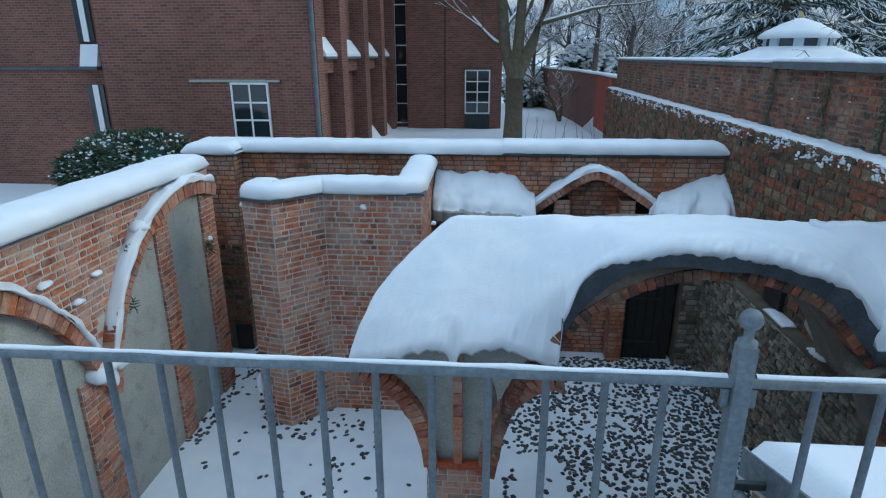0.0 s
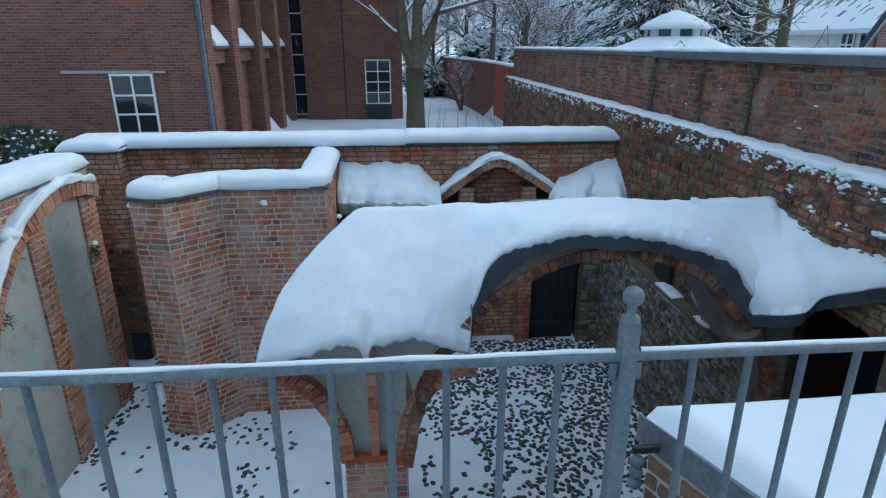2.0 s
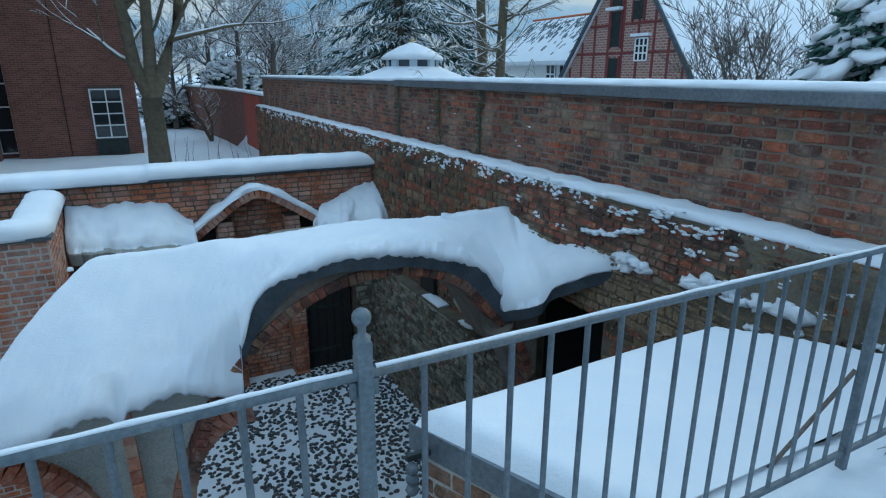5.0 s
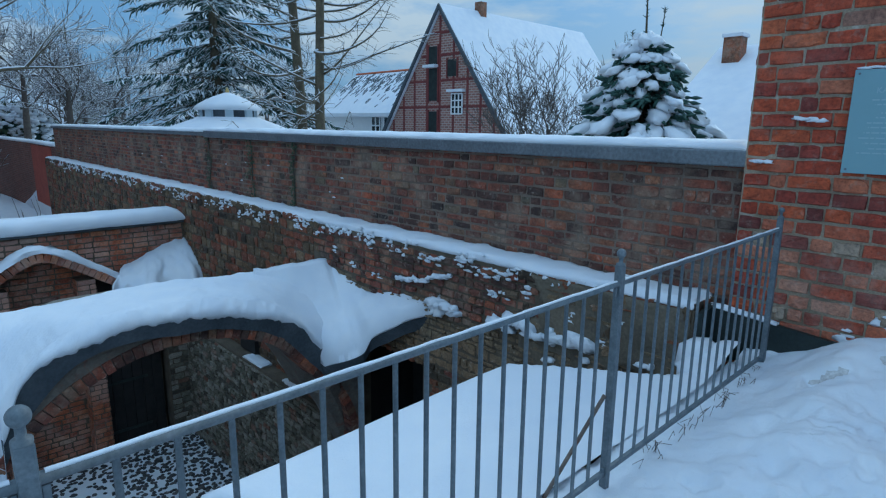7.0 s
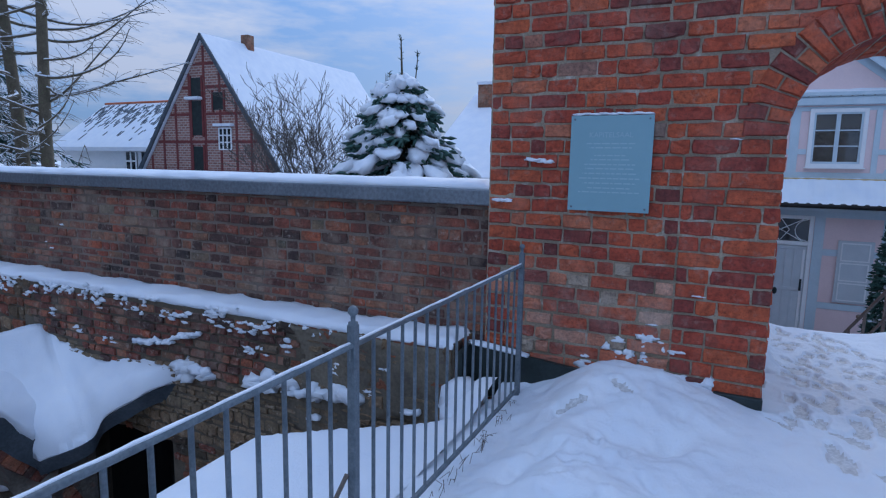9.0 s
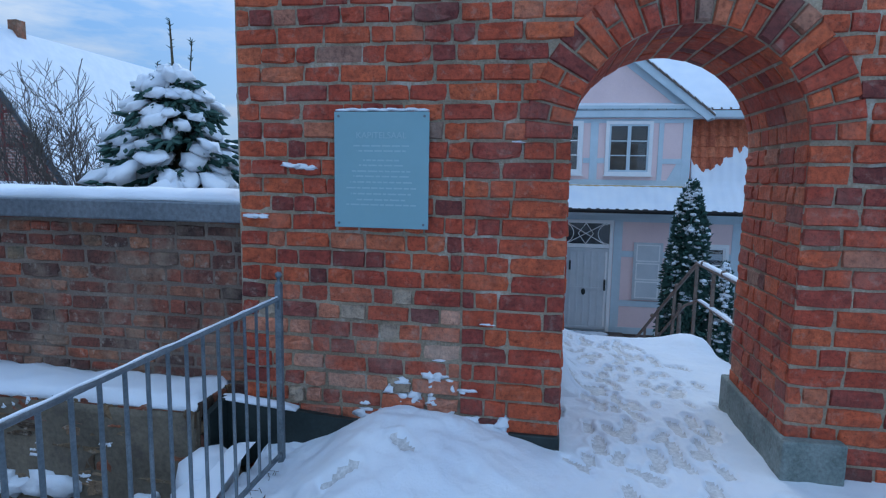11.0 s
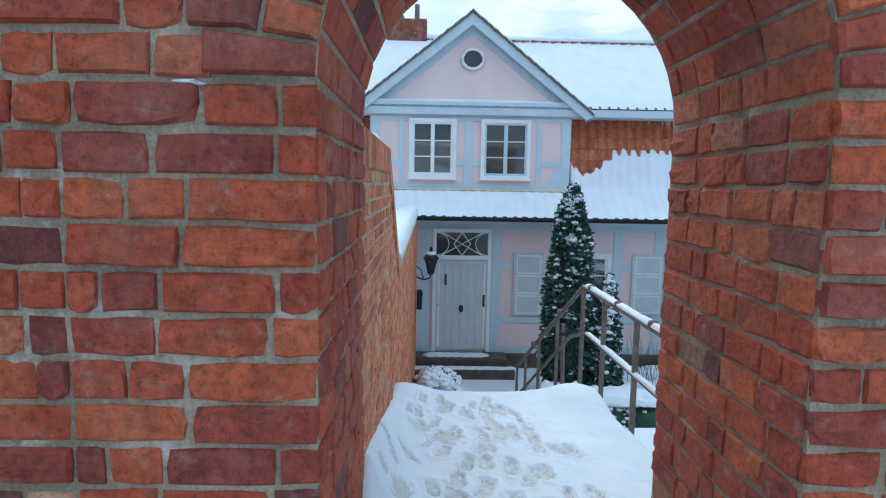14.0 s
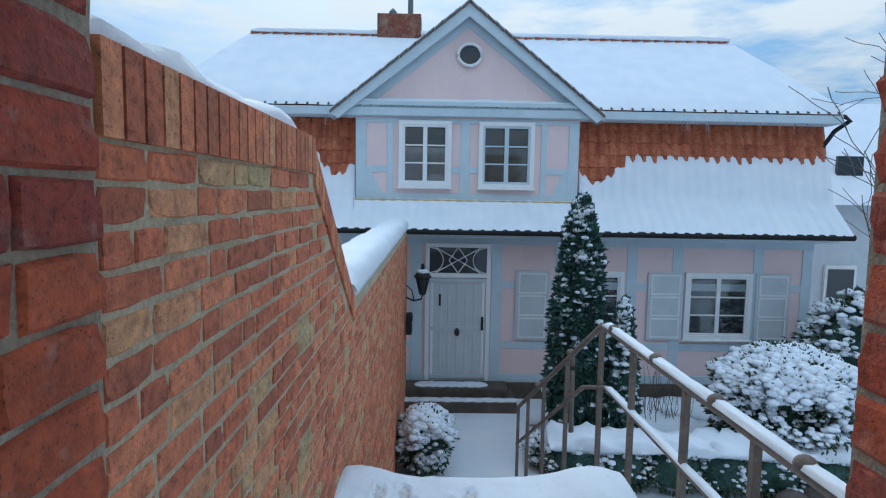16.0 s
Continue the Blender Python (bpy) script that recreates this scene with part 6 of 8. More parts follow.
# neighbouring house glimpsed beyond
nb_ = thing("neighbour_house", "pale rendered house with snowy roof", "house", (0, 0, 0))
part("wall", box(20.5, 27.0, -24.0, -11.0, -3.0, 1.4), M["grey_door"], nb_)
part("roof", prism(bmesh.new(), [(19.9, 1.4), (24, 4.6), (27.5, 1.4)], "y", -24.2, -10.8), M["snow"], nb_)
for y0 in (-12.3, -14.5):
    wnd = part("window", box(20.42, 20.5, y0, y0 + 0.85, -1.6, -0.2, 0.01), M["white"], nb_)
    part("pane", box(20.40, 20.425, y0 + 0.08, y0 + 0.77, -1.5, -0.3), M["glass"], wnd)
part("skylight", box(20.9, 21.0, -12.6, -11.9, 2.1, 2.7), M["glass"], nb_)

# ---- front garden of the house ----
steps = thing("garden_steps", "stone garden steps deep under snow", "steps", (0, 0, 0))
for k in range(14):
    part("step", box(8.95 + 0.3 * k, 9.29 + 0.3 * k, -2.3, -0.56, -3.0, -0.62 - 0.175 * k, 0.015), M["stone_step"], steps)
    part("snow_tread", box(8.97 + 0.3 * k, 9.285 + 0.3 * k, -2.28, -0.58, -0.62 - 0.175 * k, -0.56 - 0.175 * k, 0.02), M["snow"], steps, "snow on the tread")

srail = thing("stair_handrail", "rusty painted steel stair handrail topped with snow", "handrail", (0, 0, 0))
RT = [(6.9, -2.52, 0.46), (10.05, -2.50, 0.43), (13.35, -2.32, -1.52)]
MT = [(6.9, -2.52, 0.0), (9.9, -2.50, -0.05), (10.5, -2.48, -0.25), (13.35, -2.32, -2.05)]
for name_, pth, r in (("top_rail", RT, 0.026), ("middle_rail", MT, 0.02)):
    h = Heap()
    h.tube(pth, r, 8)
    part(name_, h.mesh(), M["rust"], srail, smooth=True)


def on(path, x):
    for a, b2 in zip(path, path[1:]):
        if a[0] <= x <= b2[0]:
            t = (x - a[0]) / (b2[0] - a[0])
            return tuple(a[i] + (b2[i] - a[i]) * t for i in range(3))


for x in (7.1, 7.75, 8.45, 9.3, 10.05, 11.0, 11.9, 12.7, 13.3):
    p = on(RT, x)
    g = max(-3.0, -0.6 - max(0, x - 8.4) * 0.55)
    part("post", box(x - 0.02, x + 0.02, p[1] - 0.02, p[1] + 0.02, g, p[2], 0.003), M["rust"], srail)
for x in (7.42, 8.12, 8.9, 9.75, 10.9, 12.2):
    p = on(RT, x)
    b = bmesh.new()
    bmesh.ops.create_uvsphere(b, u_segments=12, v_segments=8, radius=0.045, matrix=Matrix.Translation((p[0], p[1], p[2] + 0.035)) @ Matrix.Diagonal((1, 1, 0.85, 1)))
    part("stud", b, M["rust"], srail, smooth=True)
snow_strip("snow_line", [(x, on(RT, x)[1], on(RT, x)[2] + 0.02) for x in [6.95 + 0.1 * k for k in range(31)]], 0.06, 0.035, "", seed=60, rough=0.004, sag=0.02, parent=srail)
snow_strip("snow_line", [(x, on(MT, x)[1], on(MT, x)[2] + 0.015) for x in [6.95 + 0.1 * k for k in range(30)]], 0.045, 0.025, "", seed=61, rough=0.004, sag=0.02, parent=srail)


def leaf_at(h, p, d, size, rr, fat=0.4):
    d = Vector(d).normalized()
    s = d.cross(Vector((rr.uniform(-1, 1), rr.uniform(-1, 1), rr.uniform(-1, 1)))).normalized()
    n = d.cross(s)
    p = Vector(p)
    h.add([p, p + d * size * 0.5 + s * size * fat * 0.5 + n * size * 0.06, p + d * size, p + d * size * 0.5 - s * size * fat * 0.5 + n * size * 0.06], [(0, 1, 2), (0, 2, 3)])


def leafy(name, label, category, centre, size, n, leaf, snow, seed, shape=lambda z: 1.0, leaf_mat="leaf", fat=0.4, core=0.78, wob=0.28):
    """A bush: a crown of single leaves over a dark core of twigs, with snow caught on its upper leaves."""
    rr = random.Random(seed)
    t = thing(name, label, category, centre)
    lh, sh, th = Heap(), Heap(), Heap()
    a, b2, c = size
    for k in range(n):
        z = rr.uniform(-1, 1)
        th_ = rr.uniform(0, 2 * math.pi)
        rad = math.sqrt(max(0.0, 1 - z * z)) if shape is None else shape((z + 1) / 2)
        f = (0.72 + 0.3 * rr.random()) * (1 + wob * fbm(math.cos(th_) * 2, math.sin(th_) * 2, z * 3 + seed, 1.0))
        d = Vector((math.cos(th_) * rad, math.sin(th_) * rad, z * 0.9 + 0.1))
        p = Vector((d.x * a * f, d.y * b2 * f, c + z * c * (0.9 + 0.1 * f)))
        if p.z < 0.02:
            continue
        out = d + Vector((rr.uniform(-0.6, 0.6), rr.uniform(-0.6, 0.6), rr.uniform(-0.7, 0.3)))
        leaf_at(lh, p, out, leaf * rr.uniform(0.7, 1.3), rr, fat)
        if rr.random() < snow * (0.5 + 0.5 * z) * max(0.0, 1.0 + 2.0 * fbm(p.x * 3, p.y * 3, p.z * 3, 1.0)):
            s = leaf * rr.uniform(0.3, 0.75) * (1 + 0.8 * max(0.0, z) * (shape is None))
            s = min(s, 0.3 if leaf > 0.3 else 0.065 if leaf > 0.2 else 0.11)
            q = p + Vector((0, 0, leaf * 0.12)) + d * leaf * 0.15
            vs = [q + Vector((v.x * s, v.y * s, v.z * s * 0.55)) for v in LOW_V]
            sh.add(vs, LOW_F)
    vs = []
    for v in ICO_V:
        rad = 1.0 if shape is None else shape((v.z + 1) / 2) / max(0.05, math.sqrt(max(0.02, 1 - v.z * v.z)))
        f = core * (1 + 0.2 * fbm(v.x * 2 + seed, v.y * 2, v.z * 2, 1.0))
        vs.append((v.x * a * f * min(rad, 2.5), v.y * b2 * f * min(rad, 2.5), max(0.0, c + v.z * c * 0.93)))
    part("twig_mass", mesh_of(vs, ICO_F), M["needle"], t, smooth=True)
    part("crown", lh.mesh(), M[leaf_mat], t, kind="stuff")
    if sh.v:
        part("snow", sh.mesh(), M["snow"], t, "clumps of snow", kind="stuff", smooth=True)
    return t


LOW = bmesh.new()
bmesh.ops.create_icosphere(LOW, subdivisions=1, radius=1.0)
LOW_V, LOW_F = [v.co.copy() for v in LOW.verts], [tuple(v.index for v in f.verts) for f in LOW.faces]
LOW.free()

GZ = -2.95
leafy("columnar_yew", "slim dark columnar evergreen dusted with snow", "evergreen", (15.4, -3.65, GZ), (0.47, 0.47, 2.2), 9000, 0.12, 0.10, 1, lambda t: max(0.05, min(1.0, 0.75 + t * 0.8) if t < 0.35 else (1 - (t - 0.35) / 0.65) ** 0.46 * 0.95 + 0.04), "needle", 0.5, 0.66, 0.42)
leafy("small_conifer", "small blue-green conifer heaped with snow", "evergreen", (15.0, -4.35, GZ), (0.32, 0.32, 1.35), 2600, 0.12, 0.22, 2, lambda t: max(0.05, (1 - t) ** 0.6), "needle", 0.5, 0.7)
leafy("rhododendron", "large round evergreen bush loaded with snow", "bush", (14.6, -6.95, GZ + 0.1), (1.12, 1.15, 0.96), 9000, 0.12, 0.9, 3, None)
leafy("laurel_bush", "dark evergreen bush by the house corner", "bush", (16.2, -9.6, GZ), (1.1, 1.3, 1.35), 3000, 0.15, 0.5, 4, None)
leafy("low_shrub", "small round shrub covered in snow", "bush", (14.4, -0.98, GZ), (0.5, 0.45, 0.5), 1500, 0.10, 1.5, 5, None)
leafy("low_shrub", "small snowy shrub beside the path", "bush", (14.6, -3.0, GZ), (0.35, 0.35, 0.25), 700, 0.09, 1.6, 6, None)
for k in range(6):
    leafy("box_hedge", "low clipped hedge piece under snow", "hedge", (13.9 - 0.06 * k, -3.3 - 0.75 * k, GZ), (0.36, 0.5, 0.36), 1200, 0.07, 0.25, 10 + k, None, "leaf")
snow_strip("snow_on_hedge", [(14.0, -2.9, GZ + 0.66), (13.6, -7.6, GZ + 0.66)], 0.62, 0.16, "snow lying along the low hedge", seed=62, rough=0.06)
bed = []
for k in range(40):
    rb_ = random.Random(100 + k)
    bed.append(((rb_.uniform(14.3, 17.2), rb_.uniform(-9.0, -3.0), GZ + 0.05), rb_.uniform(0.3, 0.7), rb_.uniform(0.3, 0.7), rb_.uniform(0.1, 0.3)))
clumps("snow_on_border", bed, "uneven snow over the flower border", 0.3)
rk = random.Random(2)
for k in range(3):
    p = (13.2 + 0.3 * k, -6.3 - 0.5 * k, GZ + 0.1)
    vs = [(v.x * 0.22 * (1 + 0.3 * fbm(v.x + k, v.y, v.z, 1.5)), v.y * 0.26, v.z * 0.2) for v in ICO_V]
    rock = part("boulder", mesh_of(vs, ICO_F), M["stone_step"], None)
    rock.matrix_basis = Matrix.Translation(p)
    tagged(rock, "brown boulder edging the snowy border", "rock", "border boulders")
h = Heap()
for k in range(46):
    x, y = rk.uniform(15.6, 16.6), rk.uniform(-6.0, -4.4)
    z = GZ
    p = [(x, y, z)]
    for j in range(3):
        x, y, z = x + rk.uniform(-0.12, 0.12), y + rk.uniform(-0.12, 0.12), z + rk.uniform(0.25, 0.45)
        p.append((x, y, z))
    h.tube(p, [0.008, 0.006, 0.005, 0.003], 4)
tagged(part("bare_rose_stems", h.mesh(), M["twig"], None, kind="stuff"), "bare thorny stems against the house wall", "shrub")
h = Heap()
h.tube([(13.9, -3.25, GZ), (13.85, -3.2, -0.9)], 0.04, 8)
st = thing("tree_stake", "slanting grey wooden tree stake", "stake", (0, 0, 0))
part("stake", h.mesh(), M["rust"], st)
part("strap", box(13.8, 13.92, -3.28, -3.14, -1.1, -1.05), M["black"], st)

# ---- modern brick hall beyond the ruin ----
hm, hn, hl, hb = node_mat("hall_facing_brick", 0.85)
bt = hn.new("ShaderNodeTexBrick")
gx = hn.new("ShaderNodeNewGeometry")
sp_, cb = hn.new("ShaderNodeSeparateXYZ"), hn.new("ShaderNodeCombineXYZ")
ad = hn.new("ShaderNodeMath")
hl.new(gx.outputs["Position"], sp_.inputs[0])
hl.new(sp_.outputs["X"], ad.inputs[0])
hl.new(sp_.outputs["Y"], ad.inputs[1])
hl.new(ad.outputs[0], cb.inputs[0])
hl.new(sp_.outputs["Z"], cb.inputs[1])
hl.new(cb.outputs[0], bt.inputs["Vector"])
bt.inputs["Scale"].default_value = 1.0
bt.inputs["Brick Width"].default_value, bt.inputs["Row Height"].default_value, bt.inputs["Mortar Size"].default_value = 0.30, 0.1, 0.011
bt.inputs["Color1"].default_value, bt.inputs["Color2"].default_value, bt.inputs["Mortar"].default_value = (0.125, 0.043, 0.031, 1), (0.21, 0.078, 0.054, 1), (0.21, 0.15, 0.12, 1)
big = noise_node(hn, hl, 0.35, 5, 0.6, None, "World")
rb2 = ramp_node(hn, [(0.3, (0.75, 0.75, 0.75)), (0.7, (1.15, 1.15, 1.15))])
hl.new(big.outputs["Fac"], rb2.inputs["Fac"])
hl.new(mix_col(hn, hl, 1.0, bt.outputs["Color"], rb2.outputs["Color"], "MULTIPLY"), hb.inputs["Base Color"])
bumped(hn, hl, hb, bt.outputs["Fac"], -0.5, 0.01)
M["facing"] = hm

hall = thing("brick_hall", "modern red brick hall with deep window piers", "building", (0, 0, 0))
HT = 13.0
part("wall", box(-14.2, -6.5, 21.0, 37.0, -5.0, HT), M["facing"], hall, "dark red facing brick")
part("wall", box(-30, -14.2, 24.0, 37.0, -5.0, HT), M["facing"], hall)
part("wall", box(-6.5, -5.2, 36.3, 44.0, -5.0, HT), M["facing"], hall)
part("wall", box(-5.16, 0.43, 35.6, 44.0, -5.0, HT), M["facing"], hall)
part("wall", box(-8.1, -6.2, 20.9, 21.0, 0.66, HT), M["facing"], hall)
part("corner_pier", box(-7.5, -6.15, 20.85, 21.6, -5.0, HT), M["facing"], hall)
for z0, z1 in ((-2.7, 0.35), (2.05, 12.0)):
    slot = part("slit_window", box(-17.0, -16.3, 23.93, 23.99, z0, z1), M["glass"], hall, "tall dark slit window")
    part("window_frame", box(-16.74, -16.5, 23.88, 23.93, z0, z1), M["white"], slot)
# black sheet standing for the darkness of the slot
part("recess", box(-17.0, -16.3, 23.93, 23.99, 1.0, 2.0), M["black"], hall)
part("ledge", box(-17.0, -16.2, 23.6, 23.92, 0.95, 1.08), M["dark_zinc"], hall)
part("snow_wedge", prism(bmesh.new(), [(23.62, 1.085), (23.92, 1.085), (23.92, 1.95)], "x", -16.95, -16.2), M["snow"], hall, "wedge of snow on a ledge")
part("band", box(-30, -14.2, 23.9, 24.0, 0.95, 1.05), M["dark_zinc"], hall)
h = Heap()
h.tube([(-6.25, 20.78, -3), (-6.25, 20.78, HT)], 0.09, 8)
part("drainpipe", h.mesh(), M["dark_zinc"], hall, "dark drainpipe", smooth=True)
for k, (y0, y1) in enumerate(((23.3, 24.7), (27.4, 28.8), (31.5, 32.9), (35.0, 36.2))):
    part("pier", box(-6.5, -5.9 + 0.02 * k, y0, y1 - 0.5, -3.0, HT), M["facing"], hall)
for y0, y1 in ((21.6, 23.3), (24.2, 27.4), (28.3, 31.5), (32.4, 35.0)):
    part("spandrel", box(-6.5, -6.25, y0, y1, 0.85, 1.35), M["facing"], hall)
    part("ledge", box(-6.5, -6.05, y0 + 0.05, y1 - 0.05, 1.35, 1.45, 0.01), M["zinc"], hall)
    vs = [(-6.06, y0 + 0.06, 1.45), (-6.06, y1 - 0.06, 1.45), (-6.06, y1 - 0.06, 1.55), (-6.06, y0 + 0.06, 1.55), (-6.49, y0 + 0.06, 1.45), (-6.49, y1 - 0.06, 1.45), (-6.49, y1 - 0.06, 2.15), (-6.49, y0 + 0.06, 2.15)]
    part("snow_wedge", mesh_of(vs, [(0, 1, 2, 3), (4, 7, 6, 5), (2, 6, 7, 3), (0, 3, 7, 4), (1, 5, 6, 2), (0, 4, 5, 1)]), M["snow"], hall, "wedge of snow on a ledge")
    if y0 > 28:
        part("snow_wedge", mesh_of([(x, y, z - 4.2) for x, y, z in vs], [(0, 1, 2, 3), (4, 7, 6, 5), (2, 6, 7, 3), (0, 3, 7, 4), (1, 5, 6, 2), (0, 4, 5, 1)]), M["snow"], hall, "wedge of snow on a ledge")


def hall_window(name, x0, x1, y, z0, z1, cols, rows, blind_rows=0):
    w = part(name, box(x0, x1, y - 0.06, y - 0.01, z0, z1), M["glass"], hall, "white-framed window")
    for a, e, c, f in ((x0 - 0.07, x0, z0, z1), (x1, x1 + 0.07, z0, z1), (x0 - 0.07, x1 + 0.07, z1, z1 + 0.07), (x0 - 0.07, x1 + 0.07, z0 - 0.07, z0)):
        part("frame", box(a, e, y - 0.1, y - 0.005, c, f, 0.005), M["white"], w)
    for k in range(1, cols):
        x = x0 + (x1 - x0) * k / cols
        part("bar", box(x - 0.03, x + 0.03, y - 0.09, y - 0.06, z0, z1), M["white"], w)
    for k in range(1, rows):
        z = z0 + (z1 - z0) * k / rows
        part("bar", box(x0, x1, y - 0.088, y - 0.06, z - 0.03, z + 0.03), M["white"], w)
    return w


hall_window("window", -9.38, -8.12, 21.0, -2.0, 0.50, 2, 4)
part("lintel", box(-10.95, -7.6, 20.9, 21.0, 0.58, 0.67, 0.01), M["plaster"], hall, "pale concrete lintel")
part("blind_panel", box(-10.75, -9.5, 20.96, 21.0, -3.0, 0.58), M["facing"], hall)
hall_window("window", -1.66, -0.32, 35.6, -1.75, 0.62, 2, 4)
part("panel", box(-1.7, -0.25, 35.5, 35.6, -2.65, -1.85), M["dark_metal"], hall, "dark panel below a window")
part("lintel", box(-1.9, -0.1, 35.5, 35.6, 0.7, 0.8, 0.01), M["stone_step"], hall)
hall_window("stair_window", -5.9, -5.25, 36.25, -2.4, 11.0, 1, 12)
part("joint", box(-2.92, -2.88, 35.57, 35.6, -3, HT), M["black"], hall)
sw = part("slit_window", box(-14.9, -14.35, 23.9, 24.0, -2.5, 0.6), M["glass"], hall)
part("frame", box(-14.95, -14.75, 23.85, 23.95, -2.5, 0.6), M["white"], sw)
sw = part("slit_window", box(-14.9, -14.35, 23.9, 24.0, 2.0, 9.0), M["glass"], hall)
part("frame", box(-14.95, -14.75, 23.85, 23.95, 2.0, 9.0), M["white"], sw)
part("snow_wedge", prism(bmesh.new(), [(-14.9, 1.3), (-14.2, 1.3), (-14.2, 2.1), (-14.5, 2.2)], "y", 23.4, 24.0), M["snow"], hall, "wedge of snow on a ledge")

# ---- far end of the boundary wall ----
far = part("wall_far", prism(bmesh.new(), [(5.45, 27.45), (5.5, 33.0), (5.3, 40.0), (4.6, 48.0), (3.2, 56.0), (3.6, 56.0), (5.0, 48.2), (5.7, 40.2), (5.9, 33.0), (5.85, 27.45)], "z", -3.0, 0.5), M["facing"], None, "red brick boundary wall running on", "structure")
part("repair", box(5.44, 5.46, 28.6, 33.0, -2.2, 0.42), M["red_render"], far, "brighter red repaired face")
snow_strip("snow_cap", [(5.65, 27.5, 0.5), (5.7, 33.0, 0.5), (5.5, 40.0, 0.5), (4.8, 48.0, 0.5), (3.4, 56, 0.5)], 0.5, 0.12, "snow on the boundary wall", seed=70, step=0.3)


# ---- trees ----
def grow(wood, snow, p, d, length, radius, depth, rr, spread=0.6, up=0.12, kids=3, seg=4, least=0.006, cover=0.5):
    pts, rad = [Vector(p)], [radius]
    d = Vector(d).normalized()
    for k in range(seg):
        d = (d + Vector((rr.uniform(-1, 1), rr.uniform(-1, 1), rr.uniform(-1, 1))) * 0.16 + Vector((0, 0, up * 0.3))).normalized()
        pts.append(pts[-1] + d * length / seg)
        rad.append(radius * (1 - 0.5 * (k + 1) / seg))
    wood.tube(pts, [max(r, least) for r in rad], 8 if radius > 0.1 else (5 if radius > 0.02 else 3))
    if snow is not None and abs(d.z) < 0.93 and rr.random() < cover + 0.3:
        snow.tube([q + Vector((0, 0, max(r, least) * 0.75 + 0.004)) for q, r in zip(pts, rad)], [max(r, least) * 0.72 + 0.002 for r in rad], 4)
    if depth > 0:
        for k in range(kids):
            t = rr.uniform(0.35, 1.0) if k else 1.0
            i = min(seg - 1, int(t * seg))
            q = pts[i].lerp(pts[i + 1], t * seg - i)
            side = Vector((rr.uniform(-1, 1), rr.uniform(-1, 1), rr.uniform(-0.4, 0.9)))
            grow(wood, snow, q, d * (1 - spread * 0.5) + side * spread, length * rr.uniform(0.55, 0.8), max(least, rad[i] * rr.uniform(0.5, 0.68)), depth - 1, rr, spread, up, kids, seg, least, cover)


def bare_tree(name, label, base, stems, depth, seed, snowy=True, kids=3, spread=0.6, up=0.12, bark="bark", category="tree", least=0.006, cover=0.5):
    rr = random.Random(seed)
    t = thing(name, label, category, base)
    w, s = Heap(), (Heap() if snowy else None)
    trunk = Heap()
    for path, radii, first in stems:
        trunk.tube(path, radii, 12)
        P = [Vector(q) for q in path]
        for k in range(first):
            u = rr.uniform(0.3, 1.0) if k else 1.0
            i = min(len(P) - 2, int(u * (len(P) - 1)))
            q = P[i].lerp(P[i + 1], u * (len(P) - 1) - i)
            d = (P[-1] - P[-2]).normalized() * (0.8 if k == 0 else 0.25) + Vector((rr.uniform(-1, 1), rr.uniform(-1, 1), rr.uniform(-0.1, 0.6)))
            L = (P[-1] - P[0]).length
            grow(w, s, q, d, L * rr.uniform(0.3, 0.5), max(least, radii[i] * 0.4), depth, rr, spread, up, kids, 4, least, cover)
    part("trunk", trunk.mesh(), M[bark], t, smooth=True)
    part("crown", w.mesh(), M["twig"] if bark != "bark" else M["bark"], t, kind="stuff")
    if s is not None and s.v:
        part("snow", s.mesh(), M["snow"], t, "snow lying along the branches", kind="stuff")
    return t


bare_tree("lime_tree", "tall bare tree with forked trunk and snowy limbs", (0.95, 29.0, -2.75),
          [([(0, 0, 0), (0.02, 0, 1.5), (0, 0, 3.2)], [0.5, 0.42, 0.42], 0),
           ([(0, 0, 3.0), (-0.5, 0.1, 4.6), (-0.75, 0.2, 7.5), (-1.1, 0.2, 11)], [0.3, 0.27, 0.22, 0.12], 7),
           ([(0, 0, 3.0), (0.15, 0.0, 5.0), (0.3, 0.1, 8.0), (0.2, 0, 11)], [0.3, 0.25, 0.2, 0.12], 6),
           ([(0, 0, 3.0), (0.75, 0.0, 4.7), (1.5, -0.1, 7.0), (2.2, -0.2, 10.5)], [0.32, 0.26, 0.2, 0.1], 8)], 3, 5, least=0.012)
